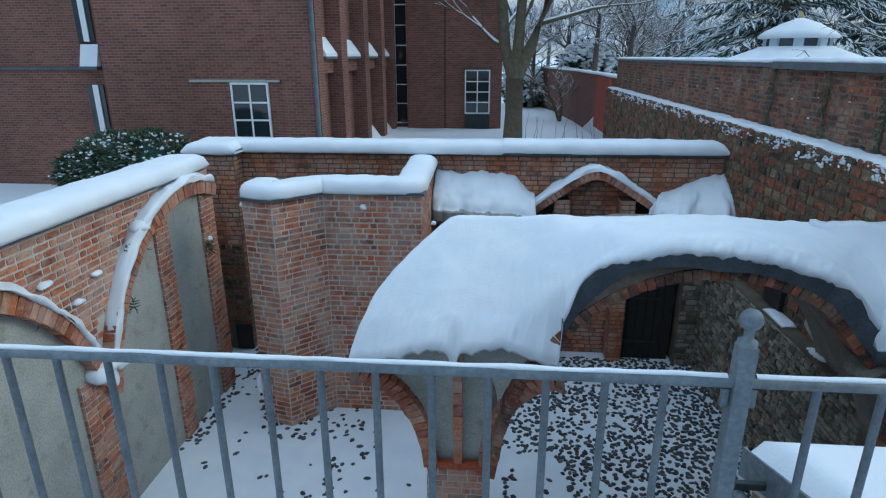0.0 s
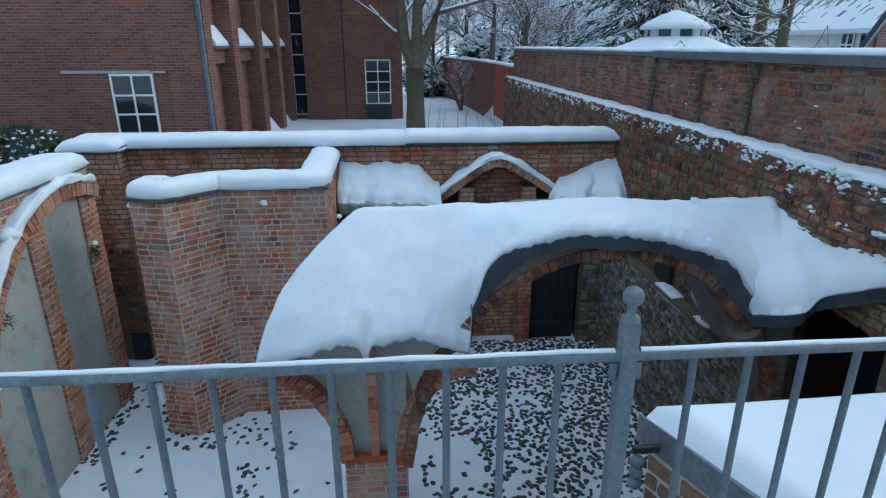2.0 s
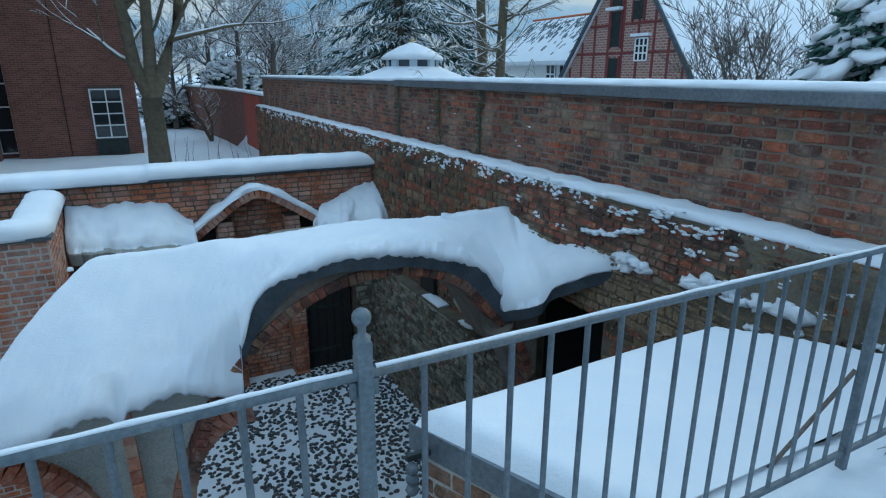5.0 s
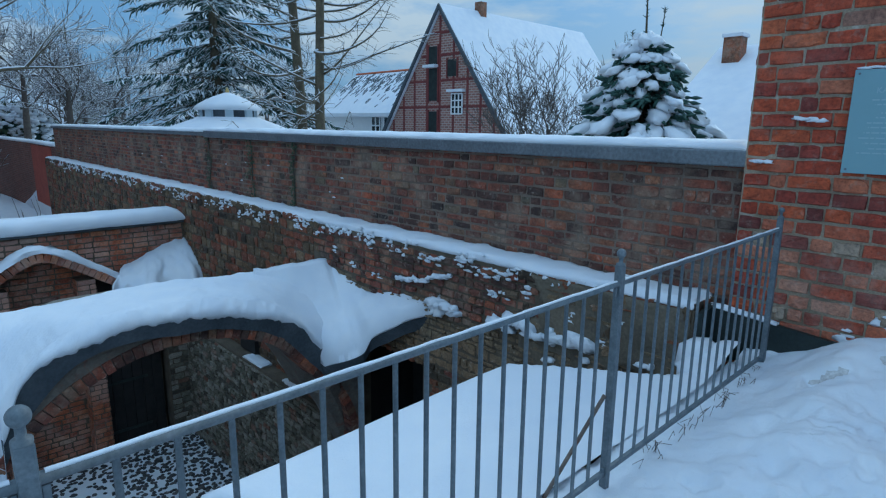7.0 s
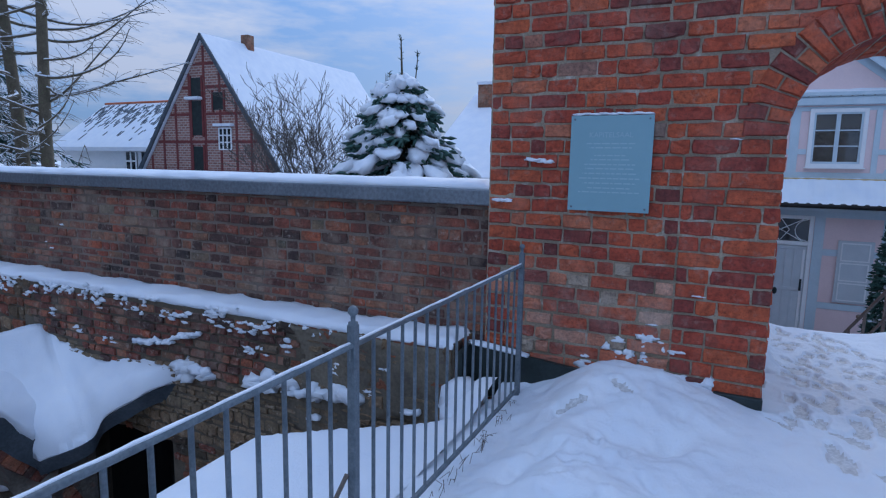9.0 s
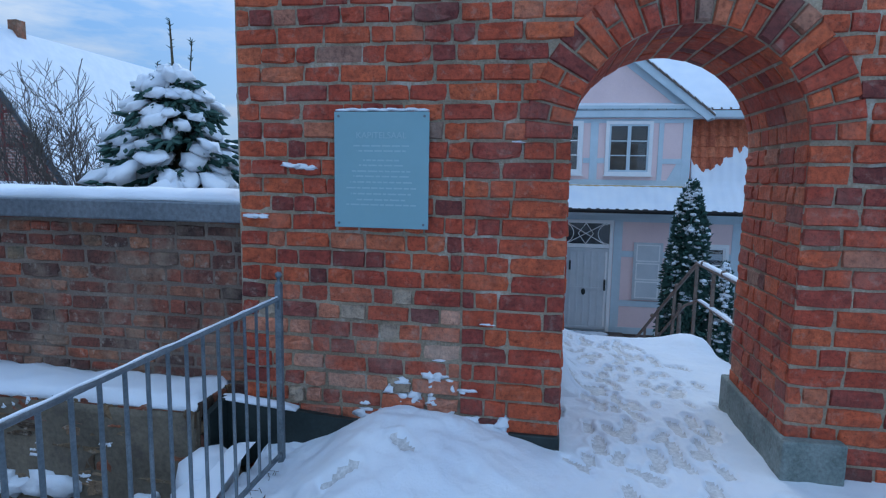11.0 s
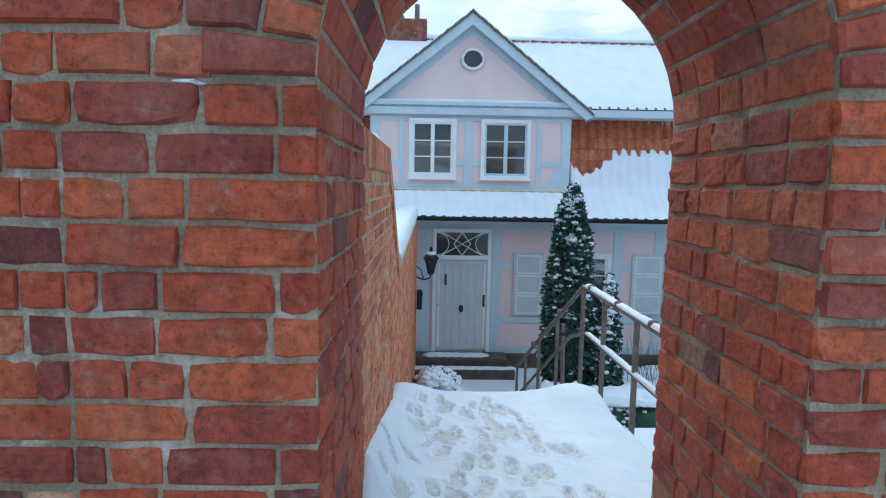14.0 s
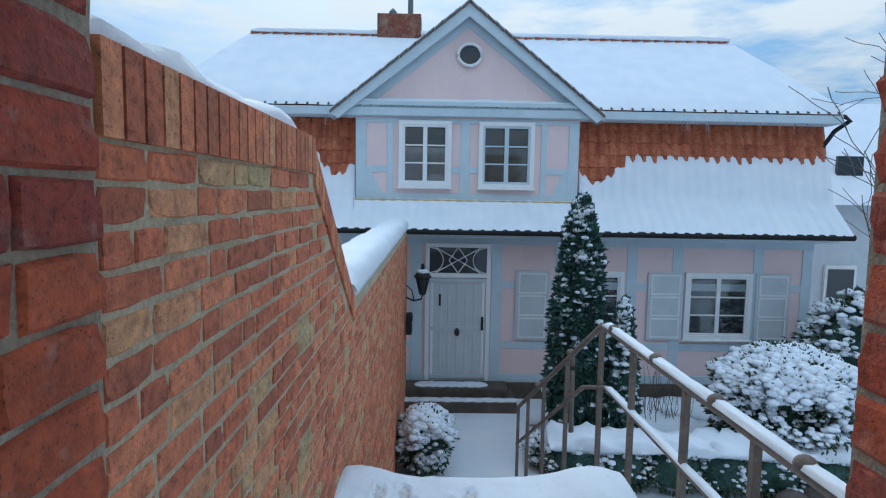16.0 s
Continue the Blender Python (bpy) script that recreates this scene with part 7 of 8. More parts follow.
def bough_tree(base, stem, radii, boughs, seed):
    """A slender stem with long sweeping boughs that carry fine hanging twigs and a line of snow."""
    rr = random.Random(seed)
    t = thing("garden_tree", "slender bare tree with long snowy boughs", "tree", base, "trees behind the wall")
    trunk, wood, snow = Heap(), Heap(), Heap()
    trunk.tube(stem, radii, 12)
    P = [Vector(p) for p in stem]
    for k in range(boughs):
        z = 1.0 + 8.6 * (k + rr.random()) / boughs
        i = next((q for q in range(len(P) - 1) if P[q + 1].z > z), len(P) - 2)
        p = P[i].lerp(P[i + 1], (z - P[i].z) / (P[i + 1].z - P[i].z))
        a = rr.choice((95, 265, 200, 70, 290)) + rr.uniform(-35, 35)
        d = Vector((math.cos(radians(a)), math.sin(radians(a)), 0))
        L = rr.uniform(2.2, 5.2) * (1.05 - 0.05 * z)
        n, lift, dip = 12, rr.uniform(0.0, 0.5), rr.uniform(-0.15, 0.1)
        pts = [p]
        for q in range(1, n + 1):
            w = q / n
            pts.append(p + d * L * w + Vector((0.05 * L * math.sin(w * 5 + k), 0.05 * L * math.sin(w * 4 + 2 * k), L * (dip * math.sin(w * 3.14) + lift * w ** 2))))
        r0 = 0.016 + 0.006 * L
        wood.tube(pts, [max(0.006, r0 * (1 - 0.85 * q / n)) for q in range(n + 1)], 6)
        snow.tube([q + Vector((0, 0, 0.010 + r0 * 0.7 * (1 - 0.85 * m / n))) for m, q in enumerate(pts)], [max(0.007, r0 * 0.75 * (1 - 0.8 * m / n)) for m in range(n + 1)], 4)
        for q in range(2, n + 1):
            for m in range(3):
                s0 = pts[q].lerp(pts[q - 1], rr.random())
                e = (d * rr.uniform(0.1, 0.9) + Vector((rr.uniform(-0.8, 0.8), rr.uniform(-0.8, 0.8), rr.uniform(-0.5, 0.35)))).normalized() * rr.uniform(0.15, 0.65)
                wood.tube([s0, s0 + e * 0.5 + Vector((0, 0, 0.03)), s0 + e], [0.007, 0.006, 0.004], 3)
                if rr.random() < 0.45:
                    snow.tube([s0 + Vector((0, 0, 0.008)), s0 + e * 0.6 + Vector((0, 0, 0.035))], [0.008, 0.006], 3)
    part("trunk", trunk.mesh(), M["bark"], t, smooth=True)
    part("crown", wood.mesh(), M["bark"], t, kind="stuff")
    part("snow", snow.mesh(), M["snow"], t, "snow lying along the boughs", kind="stuff")


bough_tree((10.0, 16.2, -0.5), [(0, 0, 0), (0.02, 0.1, 2.5), (-0.1, 0.3, 6.5), (0, 0.4, 10.2)], [0.17, 0.15, 0.12, 0.04], 26, 8)
bough_tree((10.05, 15.3, -0.5), [(0, 0, 0), (0, 0.0, 2.5), (0.1, -0.1, 6.5), (0.1, -0.3, 10.2)], [0.16, 0.14, 0.11, 0.04], 30, 9)
bare_tree("bare_fruit_tree", "small bare fruit tree with upright twigs", (10.3, 7.0, -0.75),
          [([(0, 0.25, 0), (0.0, 0.35, 1.0), (0, 0.6, 2.0)], [0.07, 0.055, 0.04], 9), ([(0, -0.15, 0), (0.0, -0.3, 1.0), (0.1, -0.55, 2.0)], [0.07, 0.055, 0.035], 10), ([(0, 0, 0), (0.1, 0.0, 1.2), (0, 0.1, 2.2)], [0.06, 0.05, 0.035], 10)],
          4, 11, snowy=False, spread=0.68, up=0.2, bark="twig", least=0.0045)
for k, (x, y, z, hgt, sd) in enumerate(((3.0, 50, -2.7, 8, 31), (7.0, 44, -0.6, 8, 32), (9.5, 60, -0.6, 13, 33), (18, 62, -0.6, 12, 34), (-2, 60, -2.7, 13, 35), (3.5, 66, -2.7, 14, 36), (13, 48, -0.6, 6, 37), (26, 50, -0.6, 10, 38), (20, 52, -0.6, 9, 81), (6, 70, -0.6, 15, 82), (13, 74, -0.6, 15, 83), (24, 66, -0.6, 13, 84), (0, 54, -2.7, 9, 85), (34, 58, -0.6, 11, 86), (8.5, 40, -0.6, 7, 87), (11.5, 50, -0.6, 8, 88), (5.5, 48, -0.6, 9, 89), (15.5, 55, -0.6, 9, 90), (9.5, 46, -0.6, 6, 91))):
    bare_tree("far_tree", "bare snow-dusted tree in the far gardens", (x, y, z), [([(0, 0, 0), (0.1, 0, hgt * 0.3), (0.2, 0.2, hgt * 0.6)], [0.22, 0.18, 0.1], 9)], 3, sd, spread=0.85, up=0.05, bark="twig", least=0.015, cover=0.65, kids=4 if y < 56 else 3)
bare_tree("yard_tree", "bare twiggy tree beside the house", (15.5, -12.3, -2.9), [([(0, 0, 0), (0.0, 0.1, 2.5), (0.1, 0.2, 5.5)], [0.14, 0.12, 0.07], 10)], 3, 47, snowy=False, spread=0.7, up=0.1, bark="twig", least=0.008)
bare_tree("wall_shrub", "leaning dark shrub by the wall foot", (4.4, 40.0, -2.75), [([(0, 0, 0), (-0.4, 0, 1.0), (-0.9, 0, 2.0)], [0.12, 0.1, 0.05], 6), ([(0, 0, 0), (0.1, 0, 1.2), (-0.2, 0, 2.2)], [0.1, 0.08, 0.05], 6)], 2, 43, least=0.014)
for x, y, sz, sd in ((-9.3, 17.6, 0.8, 20), (-10.6, 17.4, 1.0, 21), (-12.0, 17.8, 0.95, 22), (-13.4, 18.0, 0.65, 23)):
    leafy("garden_shrub", "loose evergreen shrub with snow on its long leaves", "bush", (x, y, -2.9), (1.3 * sz, 0.9 * sz, 1.05 * sz), 1900, 0.26, 0.22, sd, None, "leaf", 0.25, 0.4, 0.6)
leafy("snowy_shrub", "rounded evergreen shrub full of snow", "bush", (2.6, 52, -2.7), (2.0, 2.0, 1.6), 1500, 0.4, 1.3, 44, None)
leafy("snowy_shrub", "rounded evergreen shrub full of snow", "bush", (7.2, 47, -0.6), (2.2, 2.0, 1.5), 1500, 0.4, 1.3, 45, None)
h = Heap()
rg2 = random.Random(3)
for k in range(13):
    x, y = rg2.uniform(1.6, 4.6), rg2.uniform(24, 32)
    h.tube([(x, y, -2.75), (x + rg2.uniform(-0.15, 0.15), y, -2.1), (x + rg2.uniform(-0.3, 0.3), y, -1.5 + rg2.uniform(-0.3, 0.3))], [0.012, 0.008, 0.005], 4)
tagged(part("dry_stalks", h.mesh(), M["twig"], None, kind="stuff"), "dry brown stalks standing in snow", "weeds")


def conifer(name, label, base, height, radius, tiers, per, seed, snow=0.9, droop=0.35, twig=0.5, needles=10):
    """A conifer: whorls of drooping boughs hung with needle sprays, each carrying snow."""
    rr = random.Random(seed)
    t = thing(name, label, "conifer", base)
    h = Heap()
    h.tube([(0, 0, 0), (0, 0, height * 0.5), (0, 0, height)], [radius * 0.09, radius * 0.06, 0.012], 8)
    part("trunk", h.mesh(), M["bark"], t, smooth=True)
    g, s = Heap(), Heap()
    for k in range(tiers):
        u = (k + 0.5) / tiers
        z = height * (0.08 + 0.9 * u)
        R = radius * (1 - u) ** 0.8 * rr.uniform(0.85, 1.1) + 0.05
        for j in range(max(4, int(per * (1 - 0.55 * u)))):
            a = rr.uniform(0, 2 * math.pi)
            L = R * rr.uniform(0.5, 1.2)
            n = max(3, int(needles * L / radius) + 2)
            d = Vector((math.cos(a), math.sin(a), 0))
            side = Vector((-d.y, d.x, 0))
            prev = None
            for i in range(n):
                w = (i + 1) / n
                p = d * L * w + Vector((0, 0, z - droop * L * w ** 1.6 + 0.08 * L * math.sin(w * 3)))
                for q in (-1, 0, 1):
                    dirn = d * 0.7 + side * q * 0.8 + Vector((0, 0, -0.35 - 0.3 * rr.random()))
                    ln = twig * rr.uniform(0.7, 1.2) * (1.05 - 0.35 * w)
                    dirn.normalize()
                    tip = p + dirn * ln
                    g.tube([p, p.lerp(tip, 0.5), tip], [0.05 * twig, 0.11 * twig, 0.01], 4)
                    if rr.random() < snow:
                        c = p.lerp(tip, 0.45) + Vector((0, 0, 0.13 * twig))
                        e = (tip - p) * 0.36
                        s.tube([c - e, c, c + e], [0.02 * twig, 0.10 * twig, 0.02 * twig], 5)
    part("crown", g.mesh(), M["needle"], t, kind="stuff")
    part("snow", s.mesh(), M["snow"], t, "snow resting on the boughs", kind="stuff", smooth=True)
    return t


def cedar_tree(base, height, reach, seed):
    """A cedar: uneven layers of long boughs fringed with frosted, hanging sprays."""
    rr = random.Random(seed)
    t = thing("tall_cedar", "tall dark cedar with snow on drooping boughs", "conifer", base)
    h, g, s = Heap(), Heap(), Heap()
    h.tube([(0, 0, 0), (0, 0, height * 0.5), (0.2, 0, height)], [0.35, 0.24, 0.03], 10)
    for k in range(110):
        u = (k + rr.random()) / 110
        z = 0.9 + (height - 1.0) * u
        L = reach * (1 - u) ** 0.62 * rr.uniform(0.5, 1.18) + 0.3
        a = rr.uniform(0, 2 * math.pi)
        d = Vector((math.cos(a), math.sin(a), 0))
        side = Vector((-d.y, d.x, 0))
        n = max(4, int(L * 3.2))
        lift, fall = rr.uniform(0.0, 0.25), rr.uniform(0.2, 0.45)
        pts = [Vector((0, 0, z)) + d * L * q / n + Vector((0, 0, L * (lift * q / n - fall * (q / n) ** 2.2))) for q in range(n + 1)]
        h.tube(pts, [max(0.012, 0.07 * (1 - q / n)) for q in range(n + 1)], 5)
        for q in range(1, n + 1):
            wide = 1.0 * math.sin(min(1.0, 0.35 + q / n) * 2.4) + 0.15
            for m in range(7):
                f = rr.uniform(-1, 1)
                p = pts[q].lerp(pts[q - 1], rr.random()) + side * f * wide * 0.35 + Vector((0, 0, -0.1 * abs(f)))
                e = (d * rr.uniform(0.2, 1.0) + side * (f + rr.uniform(-0.4, 0.4)) + Vector((0, 0, rr.uniform(-0.9, -0.1)))).normalized() * rr.uniform(0.3, 0.7)
                g.tube([p, p + e * 0.5, p + e], [0.025, 0.045, 0.008], 3)
                if rr.random() < 0.85:
                    o = Vector((0, 0, 0.05))
                    s.tube([p + e * 0.05 + o, p + e * 0.5 + o, p + e * 0.95 + o * 0.5], [0.015, 0.047, 0.01], 3)
    part("trunk", h.mesh(), M["bark"], t, smooth=True)
    part("crown", g.mesh(), M["needle"], t, kind="stuff")
    part("snow", s.mesh(), M["snow"], t, "snow resting on the boughs", kind="stuff")


cedar_tree((14.9, 34.0, -0.6), 15.0, 7.0, 51)
conifer("far_spruce", "dark spruce dusted with snow", (20.5, 36.5, -0.6), 6.0, 3.0, 11, 11, 52, 0.95, 0.3, 0.7, 7)

# near fir with heavy pads of snow
fir = thing("blue_fir", "dense young fir laden with thick snow pads", "conifer", (8.9, 4.33, -0.4))
h = Heap()
h.tube([(0, 0, 0), (0, 0, 2.6), (0, 0.05, 3.85)], [0.08, 0.03, 0.009], 8)
h.tube([(0, 0, 2.9), (0.05, -0.18, 3.2), (0.05, -0.22, 3.6)], [0.014, 0.011, 0.007], 6)
h.tube([(0, 0, 2.9), (0.05, 0.25, 3.15), (0.05, 0.28, 3.35)], [0.014, 0.011, 0.007], 6)
part("trunk", h.mesh(), M["bark"], fir, smooth=True)
rr = random.Random(61)
gh, sh = Heap(), Heap()
for k in range(16):
    u = k / 16
    z = 0.2 + 3.12 * u
    R = 2.0 * (1 - u) ** 0.9 + 0.1
    for j in range(int(19 * (1 - 0.65 * u)) + 3):
        a = 2 * math.pi * (j + rr.random() * 0.8) / (int(19 * (1 - 0.65 * u)) + 3)
        L = R * rr.uniform(0.78, 1.08)
        d = Vector((math.cos(a), math.sin(a), 0))
        side = Vector((-d.y, d.x, 0))
        zj = rr.uniform(-0.13, 0.13)
        c = d * L * rr.uniform(0.6, 0.8) + Vector((0, 0, z - 0.05 + zj))
        for i in range(26):
            p = d * L * rr.uniform(0.25, 0.98) + side * rr.uniform(-0.16, 0.16) + Vector((0, 0, z + zj - 0.12 * rr.random() - 0.1))
            tip = p + (d * rr.uniform(0.2, 0.9) + side * rr.uniform(-0.7, 0.7) + Vector((0, 0, rr.uniform(-0.6, 0.1)))).normalized() * rr.uniform(0.12, 0.22)
            gh.tube([p, p.lerp(tip, 0.5), tip], [0.012, 0.03, 0.004], 4)
        for m in range(2):
            if rr.random() < 0.2:
                continue
            c = d * L * rr.uniform(0.5, 0.97) + side * rr.uniform(-0.12, 0.12) + Vector((0, 0, z - 0.05 + zj))
            lx, ly, lz = (0.17 * L + 0.08) * rr.uniform(0.6, 1.15), 0.08 + 0.09 * rr.random(), 0.05 + 0.05 * rr.random()
            vs = []
            for v in ICO_V:
                f = 1 + 0.7 * fbm(v.x * 1.7 + k, v.y * 1.5 + j, v.z * 1.5 + m, 1.0)
                vs.append(c + d * (v.x * lx * f) + side * (v.y * ly * f) + Vector((0, 0, v.z * lz * f - 0.45 * v.x * lx + 0.03)))
            sh.add(vs, ICO_F)
part("crown", gh.mesh(), M["needle"], fir, kind="stuff")
part("snow", sh.mesh(), M["snow"], fir, "thick pads of snow", kind="stuff", smooth=True)
for x, y, z0, z1 in ((0, 0.05, 3.5, 3.88), (0.05, -0.21, 3.35, 3.62), (0.05, 0.28, 3.15, 3.37), (0, 0.03, 3.2, 3.3)):
    h = Heap()
    for k in range(16):
        a = rr.uniform(0, 6.28)
        z = rr.uniform(z0, z1)
        h.tube([(x, y, z), (x + 0.05 * math.cos(a), y + 0.05 * math.sin(a), z + 0.03)], [0.008, 0.002], 4)
    part("shoot", h.mesh(), M["needle"], fir)

# ---- snowy garden pavilion ----
pav = thing("garden_pavilion", "octagonal garden pavilion under domed snow", "pavilion", (9.0, 19.3, -0.5))


def oct_ring(r, z):
    return [(r * math.cos(math.pi * (k + 0.5) / 4), r * math.sin(math.pi * (k + 0.5) / 4), z) for k in range(8)]


def lathe(rings):
    vs = [p for r, z in rings for p in oct_ring(r, z)]
    fs = [(j * 8 + k, j * 8 + (k + 1) % 8, j * 8 + 8 + (k + 1) % 8, j * 8 + 8 + k) for j in range(len(rings) - 1) for k in range(8)]
    return mesh_of(vs, fs + [tuple(range(8))[::-1], tuple(range(len(vs) - 8, len(vs)))])


part("base", lathe([(2.1, 0), (2.1, 1.5)]), M["white"], pav)
part("roof", lathe([(2.5, 1.45), (2.45, 1.6), (1.7, 1.92), (1.05, 2.16), (1.0, 2.2)]), M["snow"], pav, "snow-covered lower roof", smooth=True)
part("lantern", lathe([(0.86, 2.1), (0.86, 2.44)]), M["dark_zinc"], pav)
for k in range(8):
    a = math.pi * (k + 0.5) / 4
    ob = part("post", box(-0.13, 0.13, -0.05, 0.05, 2.1, 2.45), M["beam"], pav)
    ob.matrix_basis = Matrix.Translation((0.86 * math.cos(a), 0.86 * math.sin(a), 0)) @ pose(0, 0, 0, 0, 0, math.degrees(a) + 90)
part("dome", lathe([(1.06, 2.42), (1.08, 2.5), (0.9, 2.64), (0.5, 2.84), (0.18, 2.96), (0.05, 3.0)]), M["snow"], pav, "domed snow roof", smooth=True)
h = Heap()
h.tube([(0, 0, 2.95), (0, 0, 3.05), (0, 0, 3.16)], [0.05, 0.07, 0.02], 8)
part("finial", h.mesh(), M["ochre"], pav)

# ---- half-timbered barn ----
barn = thing("half_timbered_barn", "steep half-timbered brick barn with snowy roof", "barn", (0, 0, 0))
BX, BY, BA = 24.0, 24.9, 7.75


def barn_half(z):
    return (BA - z) * 0.72


bmm, bn, bl, bb = node_mat("barn_infill", 0.85)
btx = bn.new("ShaderNodeTexBrick")
bge, bsp, bcb = bn.new("ShaderNodeNewGeometry"), bn.new("ShaderNodeSeparateXYZ"), bn.new("ShaderNodeCombineXYZ")
bl.new(bge.outputs["Position"], bsp.inputs[0])
bl.new(bsp.outputs["Y"], bcb.inputs[0])
bl.new(bsp.outputs["Z"], bcb.inputs[1])
bl.new(bcb.outputs[0], btx.inputs["Vector"])
btx.inputs["Scale"].default_value = 1.0
btx.inputs["Brick Width"].default_value, btx.inputs["Row Height"].default_value, btx.inputs["Mortar Size"].default_value = 0.32, 0.135, 0.022
btx.inputs["Color1"].default_value, btx.inputs["Color2"].default_value, btx.inputs["Mortar"].default_value = (0.22, 0.10, 0.08, 1), (0.33, 0.17, 0.13, 1), (0.40, 0.33, 0.29, 1)
bl.new(btx.outputs["Color"], bb.inputs["Base Color"])
bumped(bn, bl, bb, btx.outputs["Fac"], -0.4, 0.01)
M["infill"] = bmm
M["red_timber"] = mottled("red_painted_timber", (0.14, 0.03, 0.03), (0.2, 0.045, 0.04), 0.8, 0, 3, 40, 0.3, 0.004)
part("gable", prism(bmesh.new(), [(BY - barn_half(-1), -1), (BY, BA), (BY + barn_half(-1), -1)], "x", BX, BX + 0.3), M["infill"], barn, "brick-filled timber gable")


def bbeam(y0, y1, z0, z1):
    part("timber", box(BX - 0.03, BX + 0.1, BY + y0, BY + y1, z0, z1), M["red_timber"], barn)


for z in (1.0, 2.55, 4.0, 5.4, 6.6):
    w = barn_half(z) - 0.1
    bbeam(-w, w, z - 0.07, z + 0.07)
for y in (-4.2, -3.2, -2.2, -1.1, 0.0, 1.1, 2.2, 3.2, 4.2):
    top = BA - abs(y) / 0.72 - 0.1
    zs = [1.07, 2.48, 2.62, 3.93, 4.07, 5.33, 5.47, 6.53, 6.67, 7.5]
    for a, e in zip(zs[::2], zs[1::2]):
        if top > a + 0.3:
            bbeam(y - 0.07, y + 0.07, a, min(e, top))
for y, z0, z1 in ((0.55, 4.9, 5.9), (0.55, 2.9, 4.7), (0.55, 0.9, 2.3), (-1.0, 4.2, 5.1)):
    part("loft_door", box(BX - 0.05, BX + 0.02, BY + y - 0.36, BY + y + 0.36, z0, z1), M["dark_metal"], barn, "dark loft opening")
    part("timber", box(BX - 0.07, BX + 0.0, BY + y - 0.46, BY + y - 0.36, z0 - 0.1, z1 + 0.1), M["red_timber"], barn)
    part("timber", box(BX - 0.07, BX + 0.0, BY + y + 0.36, BY + y + 0.46, z0 - 0.1, z1 + 0.1), M["red_timber"], barn)
part("hood", box(BX - 0.4, BX, BY + 0.1, BY + 1.1, 4.75, 4.9, 0.02), M["snow"], barn, "snowy hood board")
bw = part("window", box(BX - 0.05, BX + 0.01, BY - 1.85, BY - 1.0, 2.15, 3.25), M["glass"], barn)
for y in (-1.85, -1.57, -1.28, -1.0):
    part("bar", box(BX - 0.08, BX - 0.05, BY + y - 0.04, BY + y + 0.04, 2.15, 3.25), M["white"], bw)
for z in (2.15, 2.52, 2.88, 3.25):
    part("bar", box(BX - 0.078, BX - 0.05, BY - 1.85, BY - 1.0, z - 0.035, z + 0.035), M["white"], bw)
part("window_hood", box(BX - 0.3, BX, BY - 2.05, BY - 0.8, 3.34, 3.48, 0.02), M["snow"], barn)
for s in (1, -1):
    e0, e1 = BY + s * (barn_half(-0.2) + 0.2), BY
    bs = bmesh.new()
    prism(bs, [(e0, -0.3), (e1, BA + 0.12), (e1, BA + 0.4), (e0 + s * 0.25, -0.15)], "x", BX - 0.12, BX + 14)
    part("roof", bs, M["snow"], barn, "snow-covered roof slope")
    part("verge_board", prism(bmesh.new(), [(e0, -0.32), (e1, BA + 0.1), (e1, BA + 0.38), (e0 + s * 0.22, -0.2)], "x", BX - 0.22, BX - 0.125), M["dark_zinc"], barn, "dark verge board")
part("pentice", box(BX - 0.5, BX, BY - 4.9, BY + 4.9, 0.9, 1.02, 0.02), M["snow"], barn)
part("chimney", box(BX + 3.0, BX + 3.5, BY - 0.25, BY + 0.25, BA - 0.2, BA + 0.9), M["old_i"], barn, "brick chimney")


def far_house(name, label, x0, x1, y0, y1, z0, eave, ridge, wall, along="y", chim=True):
    t = thing(name, label, "house", (0, 0, 0))
    part("wall", box(x0, x1, y0, y1, z0, eave), M[wall], t)
    if along == "y":
        m = (x0 + x1) / 2
        part("gable", prism(bmesh.new(), [(x0, eave), (m, ridge - 0.1), (x1, eave)], "y", y0 + 0.01, y1 - 0.01), M[wall], t)
        for a in (x0 - 0.4, x1 + 0.4):
            part("roof", prism(bmesh.new(), [(a, eave - 0.25), (m, ridge), (m, ridge + 0.25), (a, eave)], "y", y0 - 0.4, y1 + 0.4), M["snow"], t, "snowy roof slope")
    else:
        m = (y0 + y1) / 2
        part("gable", prism(bmesh.new(), [(y0, eave), (m, ridge - 0.1), (y1, eave)], "x", x0 + 0.01, x1 - 0.01), M[wall], t)
        for a in (y0 - 0.4, y1 + 0.4):
            part("roof", prism(bmesh.new(), [(a, eave - 0.25), (m, ridge), (m, ridge + 0.25), (a, eave)], "x", x0 - 0.4, x1 + 0.4), M["snow"], t, "snowy roof slope")
    if chim:
        part("chimney", box((x0 + x1) / 2 - 0.3, (x0 + x1) / 2 + 0.3, y0 + 1.2, y0 + 1.8, ridge - 0.4, ridge + 0.8), M["old_i"], t, "brick chimney")
    return t


